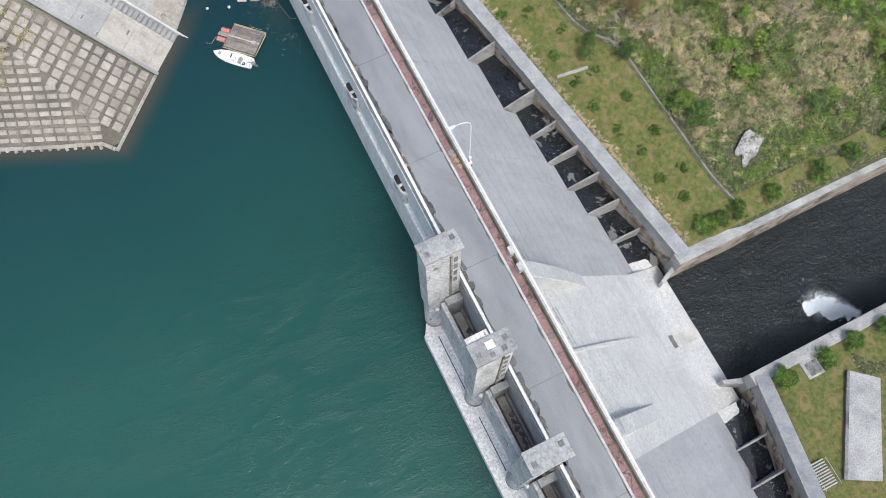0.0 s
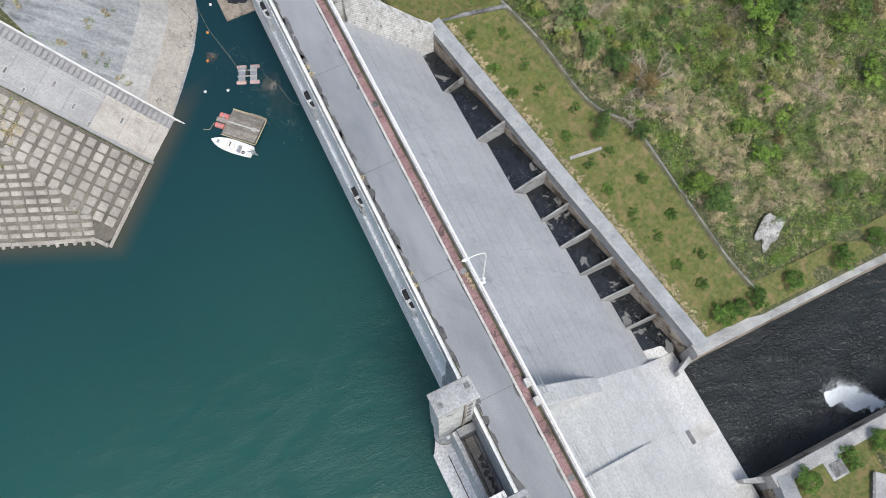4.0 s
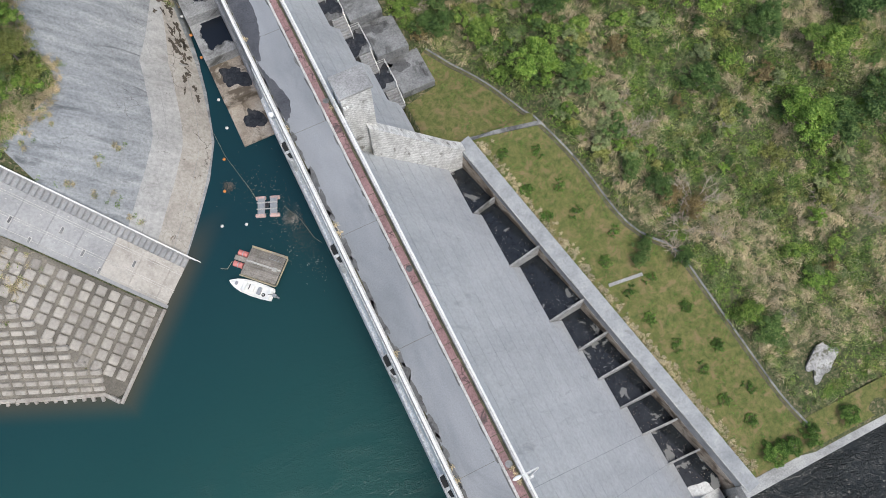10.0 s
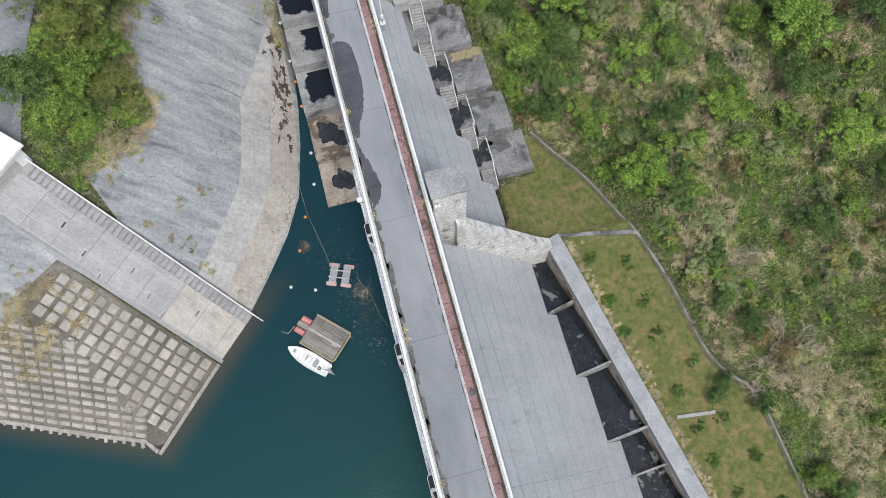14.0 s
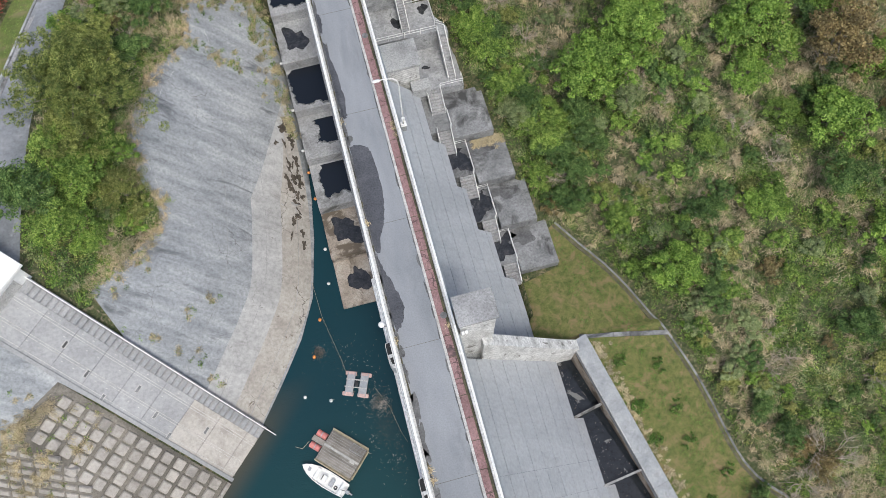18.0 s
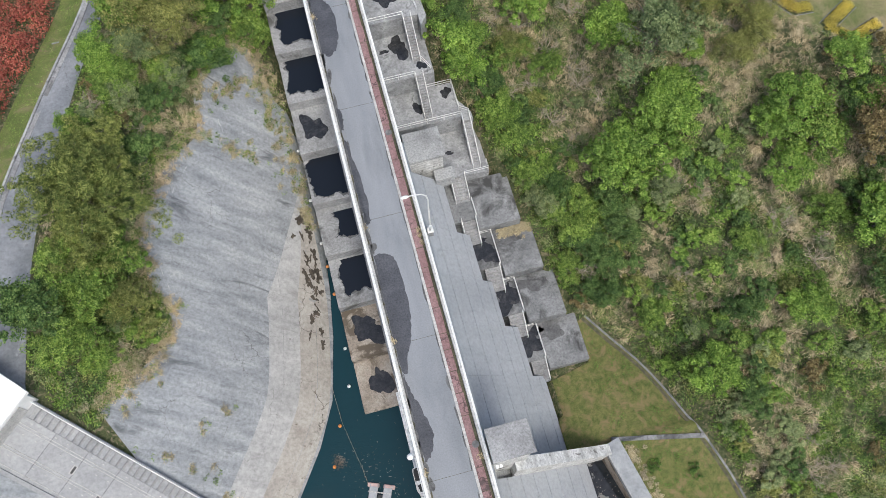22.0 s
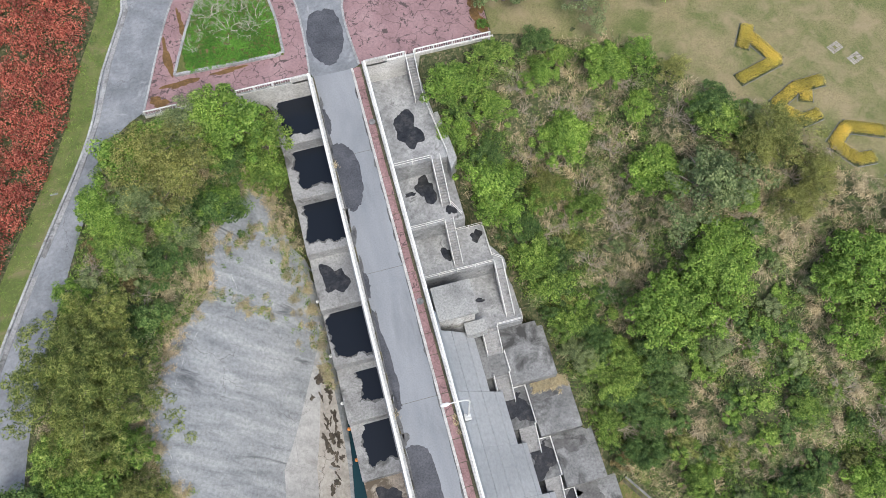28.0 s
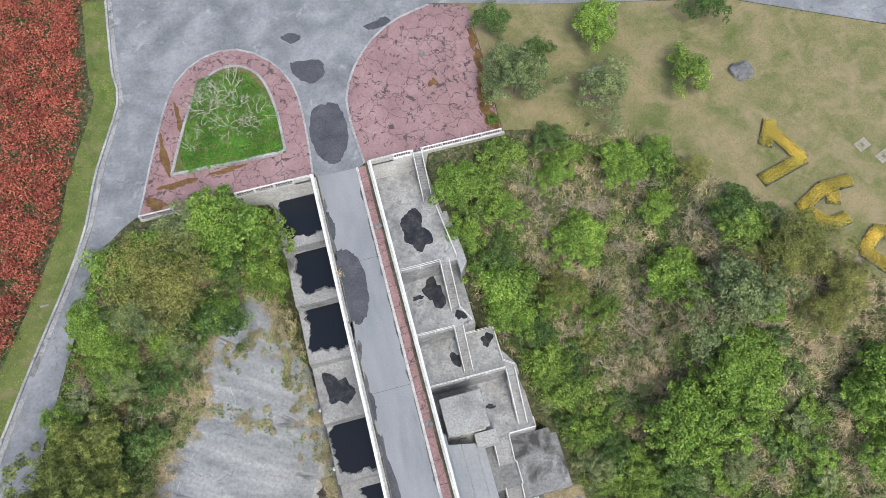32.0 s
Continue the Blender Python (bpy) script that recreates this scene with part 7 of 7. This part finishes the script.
rt = random.Random(404)
count = 0
while count < EXTRA:
    x, y = (rt.uniform(24, 90), rt.uniform(24, 130)) if rt.random() < 0.8 else (rt.uniform(-21, 6), rt.uniform(87, 130))
    count += 1
    if not wild_ok(x, y) or not wild_ok(x - 1.0, y) or patch(x, y, 0.11, 1.0) > 0.2 or (x > 44 and x < 66 and y < 46 and rt.random() < 0.3):
        continue
    if (27 < x < 52 and y > 100 and rt.random() < 0.6) or (dry_zone(x, y) and rt.random() < 0.75):
        continue
    near_path = x < 62 and y < 70
    plant("small_" + rt.choice(["mid", "mid", "dark", "dark", "grey", "grey", "olive", "brown", "bright"]), x, y, rt.uniform(0.22, 0.46) if near_path else rt.uniform(0.3, 0.66), "trees on the slopes", count, None, rt.uniform(0.7, 1.1))
# thick bushes between the lawn and the dry slope
count = 0
while count < 190:
    x, y = rt.uniform(31, 52), rt.uniform(60, 106)
    count += 1
    if wild_ok(x, y) and wild_ok(x - 1.2, y) and wild_ok(x, y - 1.2):
        plant("small_" + rt.choice(["mid", "dark", "dark", "grey", "olive", "mid", "bright"]), x, y, rt.uniform(0.35, 0.7), "trees on the slopes", count + 900, None, rt.uniform(0.6, 0.9))
bins = {k: [] for k in ("bright", "mid", "dark", "olive", "grey", "dry", "reed", "strawleaf")}
for _ in range(33000):
    if rngu.random() < 0.8:
        x, y = rngu.uniform(23, 100), rngu.uniform(20, 131)
    else:
        x, y = rngu.uniform(-23, 7), rngu.uniform(84, 131)
    if not wild_ok(x, y):
        continue
    far = x > 84
    z = ground_z(x, y)
    q, q2 = patch(x, y, 0.11, 1.0), patch(x, y, 0.3, 5.0)
    r = 0.3 + 0.85 * rngu.random() ** 1.6
    if (dry_zone(x, y) and rngu.random() < 0.72) or q + 0.6 * q2 > float(np.interp(y, [20, 50, 66, 95, 118], [0.18, 0.15, 0.16, -0.03, -0.16])) + float(np.interp(x, [32, 40, 50], [0.24, 0.05, -0.04])):
        k = "dry" if rngu.random() < 0.62 else "reed"
        bins[k].append((x, y, z, r, rngu.uniform(0.7, 1.25)))
        if rngu.random() < 0.4:
            bins["strawleaf"].append((x, y, z, r, r * 0.35))
    else:
        k = rngu.choice(["bright", "mid", "dark", "olive", "grey"], p=[0.13, 0.32, 0.25, 0.14, 0.16])
        bins[str(k)].append((x, y, z - 0.1, r, r * rngu.uniform(0.5, 1.1)))
        if rngu.random() < 0.11:
            bins["dry" if rngu.random() < 0.5 else "reed"].append((x, y, z, r, rngu.uniform(0.7, 1.3)))
for k, nm, lab in (("bright", "undergrowth_bright", "fresh yellow-green low undergrowth on the slope"), ("mid", "undergrowth_green", "mid-green leafy undergrowth on the slope"), ("dark", "undergrowth_dark", "dark green leafy undergrowth on the slope"),
                   ("olive", "undergrowth_olive", "olive-green low undergrowth on the slope"), ("grey", "undergrowth_grey", "grey-green low undergrowth on the slope")):
    tagged(new(nm, quads_mesh(nm, domes(bins[k], rngu, 150, 0.185), LEAF[k])), lab, "undergrowth", "", "stuff")
tagged(new("dry_grass", quads_mesh("dry_grass", tussocks(bins["dry"], rngu, 34, 0.72, 0.024), LEAF["dry"])), "tussocks of dry straw-coloured grass on the slope", "grass", "", "stuff")
tagged(new("reed_grass", quads_mesh("reed_grass", tussocks(bins["reed"], rngu, 32, 0.8, 0.024), LEAF["reed"])), "arching reed grass, half dry, on the slope", "grass", "", "stuff")
tagged(new("leaf_litter", quads_mesh("leaf_litter", domes(bins["strawleaf"], rngu, 70, 0.12, 0.35), LEAF["dry"])), "dry brown leaf litter among the grass", "leaf litter", "", "stuff")

# red shrubs on the far side of the road
red = []
for _ in range(6200):
    x, y = rngu.uniform(-46, -8), rngu.uniform(98, 176)
    lim = float(np.interp(y, [98, 108.3, 120.6, 132.6, 139.2, 147.3, 151, 176], [-30.8, -27.6, -21.6, -16.4, -14.2, -11.6, -11.4, -11.0]))
    if x > lim + 0.5 + 0.8 * patch(x, y, 0.3, 2.0):
        continue
    red.append((x, y, ground_z(x, y) + 0.6, rngu.uniform(0.6, 1.1), rngu.uniform(0.7, 1.5)))
tagged(new("red_shrubs", quads_mesh("red_shrubs", domes(red, rngu, 70, 0.23), LEAF["red"])), "dense bank of red-leaved shrubs beside the road", "shrubs", "", "stuff")
under = [(x + rngu.normal(0, 0.6), y + rngu.normal(0, 0.6), z - 0.5, r * 0.9, 0.6) for x, y, z, r, h in red[::3]]
tagged(new("red_shrub_stems", quads_mesh("red_shrub_stems", domes(under, rngu, 40, 0.2), LEAF["dark"])), "dark green leaves low among the red shrubs", "shrubs", "", "stuff")

# lettering hedge on the park lawn, in clipped yellow shrubs with a timber edge
def hedge_stroke(t, a, b, w=0.66):
    a, b = Vector(a), Vector(b)
    n = max(2, int((b - a).length / 0.28))
    d = (b - a).normalized()
    s = Vector((-d.y, d.x))
    sp = []
    for i in range(n + 1):
        p = a.lerp(b, i / n)
        for k in (-0.5, 0, 0.5):
            sp.append((p.x + s.x * k * w, p.y + s.y * k * w, 0.3, 0.38, 0.42))
    o = new("hedge_run", quads_mesh("hedge_run", domes(sp, rngu, 800, 0.095), LEAF["yellow"]))
    o.parent = t
    o["kind"] = "stuff"
    e, w = 0.34, w + 0.12
    part("bed", prism([(v.x, v.y) for v in (a - d * e - s * w, b + d * e - s * w, b + d * e + s * w, a - d * e + s * w)], -0.3, 0.1), M["soil"], t, "dark soil under the hedge")
    rim = bmesh.new()
    for sg in (-1, 1):
        q = [a - d * e + s * sg * w, b + d * e + s * sg * w, b + d * e + s * sg * (w + 0.06), a - d * e + s * sg * (w + 0.06)]
        prism([(v.x, v.y) for v in q], -0.3, 0.15, rim)
    part("edging", rim, M["dark"], t, "weathered grey timber edging")


for strokes in ([((57.7, 126.7), (56.3, 124.6)), ((57.5, 125.6), (59.1, 122.1)), ((59.1, 122.0), (54.5, 120.8))],
                [((62.5, 118.5), (59.9, 118.4)), ((59.8, 118.4), (56.9, 117.0)), ((56.8, 116.9), (58.6, 114.6)), ((58.7, 114.5), (60.5, 114.8)), ((60.4, 117.6), (60.1, 116.8))],
                [((66.0, 111.3), (62.7, 112.7)), ((62.6, 112.6), (60.7, 111.2)), ((60.7, 111.1), (62.1, 109.0)), ((62.2, 108.9), (63.7, 108.8))],
                [((68.0, 107.9), (64.7, 106.0)), ((64.7, 105.8), (66.3, 103.9)), ((66.5, 103.7), (69.8, 104.8)), ((66.5, 103.3), (66.6, 102.7))]):
    t_ = thing("letter_hedge", "clipped yellow hedge in the shape of a character", "hedge", "character hedges on the lawn")
    for a, b in strokes:
        hedge_stroke(t_, a, b)


def boulder(x, y, r, h, seed, label):
    b = bmesh.new()
    bmesh.ops.create_icosphere(b, subdivisions=3, radius=1.0)
    for v in b.verts:
        k = 1 + 0.28 * noise.noise(v.co * 1.3 + Vector((seed, 0, 0))) + 0.1 * noise.noise(v.co * 4 + Vector((seed, 3, 0)))
        v.co = Vector((v.co.x * r * k, v.co.y * r * k * 0.85, max(-0.2, v.co.z * h * k)))
    t_ = part("boulder", b, M["dark"], None, "", False)
    t_.location = (x, y, 0)
    tagged(t_, label, "boulder", "boulders in the park")


boulder(57.4, 133.3, 1.35, 1.1, 3, "large dark grey boulder on the park lawn")
boulder(42.4, 137.4, 0.8, 0.7, 8, "small dark grey boulder behind a shrub")
for x, y in ((65.8, 121.9), (67.3, 120.1)):
    t_ = thing("brick_planter", "small square of loose bricks on the lawn", "bricks", "brick squares on the lawn", at=(x, y, 0.0), rz=20)
    for i in range(5):
        for j in range(3):
            if (i, j) != (2, 1):
                part("brick", bx(-0.75 + 0.3 * i, -0.49 + 0.3 * i, -0.55 + 0.37 * j, -0.22 + 0.37 * j, 0, 0.12, bev=0.015), M["shore"], t_)
plant("tuft", 38.3, 141.2, 1.8, "trees in the park", 1)
plant("shrub", 30.2, 134.6, 0.6, "trees in the park", 2)

# grass growing in the bed, at joints and along kerbs
turf = []
for _ in range(3200):
    x, y = rngu.uniform(-2.6, 8.6), rngu.uniform(136.8, 147.8)
    if abs(x - 3.6) < 5.2 * math.sqrt(max(0, 1 - max(0, (y - 139) / 9.3) ** 2)) and x > -2.7 + (y - 137) * 0.38:
        turf.append((x, y, 0.36, 0.2, 0.16))
tagged(new("bed_grass", quads_mesh("bed_grass", domes(turf, rngu, 800, 0.11), LEAF["turf"])), "bright green ground cover in the island bed", "grass", "", "stuff")
weeds = [(11.2, y + rngu.normal(0, 0.4), 0.0, 0.4, 0.35) for y in (33.0, 33.4, 45.4, 58.9, 60.2, 71.8, 84.5, 96.6, 122.5)] + [(16.2, y, 0.1, 0.3, 0.25) for y in (30.6, 31.2, 29.9, 93.2, 94.0, 94.6, 72.3)]
weeds += [(rngu.uniform(5.4, 6.1), rngu.uniform(96, 120), -14.0, 0.2, 0.2) for _ in range(3)]
tagged(new("joint_weeds", quads_mesh("joint_weeds", tussocks(weeds, rngu, 40, 1.0, 0.02), LEAF["dry"])), "dry weeds growing in joints of the crest", "weeds", "", "stuff")
bankw = []
for cx, cy, n, s in ((-6.7, 84.6, 5, 0.5), (-9.2, 82.8, 6, 0.5), (-10.8, 78.6, 10, 0.9), (-8.2, 76.0, 6, 0.5), (-14.0, 81.6, 9, 0.9), (4.6, 112.0, 30, 1.4), (4.0, 118.0, 30, 1.6), (3.4, 108.5, 14, 0.9), (-22, 73.5, 26, 1.6), (-25.5, 70.5, 22, 1.4), (-20.5, 78.5, 16, 1.2), (-27, 74, 30, 2.2), (-1.0, 117.0, 12, 1.2), (-13.0, 88.6, 14, 0.9), (-15.6, 86.8, 14, 0.9), (-9.4, 95.0, 10, 0.6), (-10.0, 105.4, 12, 0.7), (-6.6, 111.4, 12, 0.8)):
    for _ in range(n):
        x, y = rngu.normal(cx, s), rngu.normal(cy, s)
        ru, rs = -0.70 * (x + 5.5) + 0.715 * (y - 70.5), -0.715 * (x + 5.5) - 0.70 * (y - 70.5)
        if x < 5.9 and not (-3 < ru < 25 and -0.4 < rs < 6.8):
            bankw.append((x, y, ground_z(x, y) + 0.05, 0.5, rngu.uniform(0.35, 0.65)))
for (ax, ay), (bx2, by2) in zip(crest, crest[1:]):
    for _ in range(int(7 * math.hypot(bx2 - ax, by2 - ay))):
        k = rngu.random()
        x, y = ax + (bx2 - ax) * k + rngu.normal(-0.3, 0.45), ay + (by2 - ay) * k + rngu.normal(0.2, 0.45)
        if x < 5.9:
            bankw.append((x, y, ground_z(x, y) + 0.05, 0.5, rngu.uniform(0.5, 1.1)))
for ln in ([(-6.0, 113.7), (-2.7, 113.2), (1.3, 111.0)], [(-1.8, 117.4), (1.3, 120.6), (3.7, 119.3), (3.4, 114.8)]):
    for (ax, ay), (bx2, by2) in zip(ln, ln[1:]):
        for _ in range(int(9 * math.hypot(bx2 - ax, by2 - ay))):
            k = rngu.random()
            x, y = ax + (bx2 - ax) * k + rngu.normal(0, 0.3), ay + (by2 - ay) * k + rngu.normal(0, 0.3)
            bankw.append((x, y, ground_z(x, y) + 0.05, 0.5, rngu.uniform(0.3, 0.8)))
for _ in range(150):
    y = rngu.uniform(103, 124)
    x = 5.3 - abs(rngu.normal(0, 0.5 + max(0, y - 108) * 0.06))
    bankw.append((x, y, ground_z(x, y) + 0.05, 0.5, rngu.uniform(0.4, 1.0)))
edgew = []
for (ax, ay), (bx2, by2) in zip(crest, crest[1:]):
    for _ in range(int(9 * math.hypot(bx2 - ax, by2 - ay))):
        k = rngu.random()
        x, y = ax + (bx2 - ax) * k + rngu.normal(-0.1, 0.5), ay + (by2 - ay) * k + rngu.normal(0.1, 0.5)
        if patch(x, y, 0.35, 4.0) > -0.25:
            edgew.append((x, y, ground_z(x, y) + 0.06, 0.5, rngu.uniform(0.25, 0.7)))
tagged(new("edge_grass", quads_mesh("edge_grass", tussocks(edgew, rngu, 46, 0.7, 0.014), LEAF["dry"])), "dry brown grass fringing the top of the bank", "grass", "", "stuff")
tagged(new("edge_litter", quads_mesh("edge_litter", domes([(a - 0.3, b + 0.2, c, 0.45, 0.16) for a, b, c, d, e in edgew[::2]], rngu, 150, 0.12, 0.35), LEAF["brown"])), "brown creeping plants over the bank edge", "undergrowth", "", "stuff")
tagged(new("bank_weeds", quads_mesh("bank_weeds", tussocks(bankw[::3], rngu, 60, 0.75, 0.015), LEAF["dry"])), "dry grass tufts rooted in the bank slope", "weeds", "", "stuff")
tagged(new("bank_weeds_green", quads_mesh("bank_weeds_green", domes([(a, b, c, 0.4, 0.3) for a, b, c, d, e in bankw[1::2]], rngu, 160, 0.16), LEAF["mid"])), "green weeds rooted in the bank slope", "weeds", "", "stuff")
# weeds at the top of the block revetment
revw = []
for ln, wide, per in (([(-23.6, 75.8), (-29.5, 71.6), (-33.0, 73.4)], 0.6, 9), ([(-25.0, 70.6), (-29.5, 68.6)], 0.9, 9), ([(-21.0, 72.0), (-23.5, 70.6)], 0.5, 4)):
    for (ax, ay), (bx2, by2) in zip(ln, ln[1:]):
        for _ in range(int(per * math.hypot(bx2 - ax, by2 - ay))):
            k = rngu.random()
            x, y = ax + (bx2 - ax) * k + rngu.normal(0, wide), ay + (by2 - ay) * k + rngu.normal(0, wide)
            if patch(x, y, 0.5, 6.0) > -0.12:
                revw.append((x, y, ground_z(x, y) + 0.15, 0.5, rngu.uniform(0.4, 1.0)))
tagged(new("revetment_grass", quads_mesh("revetment_grass", tussocks(revw, rngu, 46, 0.8, 0.016), LEAF["dry"])), "dry straw grass growing over the top blocks", "grass", "", "stuff")
tagged(new("revetment_weeds", quads_mesh("revetment_weeds", domes([(a, b, c, 0.45, 0.3) for a, b, c, d, e in revw[::2]], rngu, 160, 0.14), LEAF["olive"])), "olive weeds growing between the top blocks", "weeds", "", "stuff")
# dry plants rooted on the second highest block
dryb = [(rngu.uniform(26.2, 30.0), 98.55 - abs(rngu.normal(0, 0.55)), -15.62, 0.3, rngu.uniform(0.25, 0.5)) for _ in range(110)]
tagged(new("block_weeds", quads_mesh("block_weeds", tussocks(dryb, rngu, 40, 0.8, 0.016), LEAF["dry"])), "dry brown weeds growing on a concrete block", "weeds", "", "stuff")
# dry strip of grass along the training wall
dl = []
for _ in range(420):
    y = rngu.uniform(19, 71)
    x = float(wall_x(y)) + 2.3 + abs(rngu.normal(0, 0.5))
    dl.append((x, y, ground_z(x, y) + 0.03, 0.25, rngu.uniform(0.18, 0.4)))
tagged(new("wall_foot_grass", quads_mesh("wall_foot_grass", tussocks(dl, rngu, 44, 1.0, 0.02), LEAF["dry"])), "dry straw grass along the training wall", "grass", "", "stuff")
# grass blades on the roadside verge
vt = []
for _ in range(2600):
    i_ = rngu.integers(0, len(left_out) - 1)
    k_, o_ = rngu.random(), rngu.uniform(0.25, 2.5)
    x = left_out[i_][0] * (1 - k_) + left_out[i_ + 1][0] * k_ - o_
    y = left_out[i_][1] * (1 - k_) + left_out[i_ + 1][1] * k_ + 0.25 * o_
    vt.append((x, y, ground_z(x, y) + 0.03, 0.3, 0.14))
tagged(new("verge_tufts", quads_mesh("verge_tufts", domes(vt[::2], rngu, 170, 0.1, 0.3), LEAF["bright"])), "uneven short grass on the roadside verge", "grass", "", "stuff")
# lawn texture: sparse tufts
lt = []
for _ in range(5200):
    y = rngu.uniform(18, 86)
    x = rngu.uniform(31.5, 57)
    pl = float(np.interp(y, [20, 25.6, 35.2, 46.7, 50.9, 54.8, 62.9, 69.5, 79.1, 86.5], [56.0, 54.6, 53.0, 50.8, 47.9, 46.1, 44.4, 42.2, 38.2, 33.3]))
    if x < pl and x > (float(wall_x(y)) + 1.5 if y < 71.5 else 32.8) and patch(x, y, 0.35, 4.0) > -0.1:
        lt.append((x, y, ground_z(x, y) + 0.11, 0.35, 0.2))
tagged(new("lawn_tufts", quads_mesh("lawn_tufts", domes(lt, rngu, 160, 0.11, 0.3), LEAF["turf"])), "uneven tufts of longer grass in the lawn", "grass", "", "stuff")
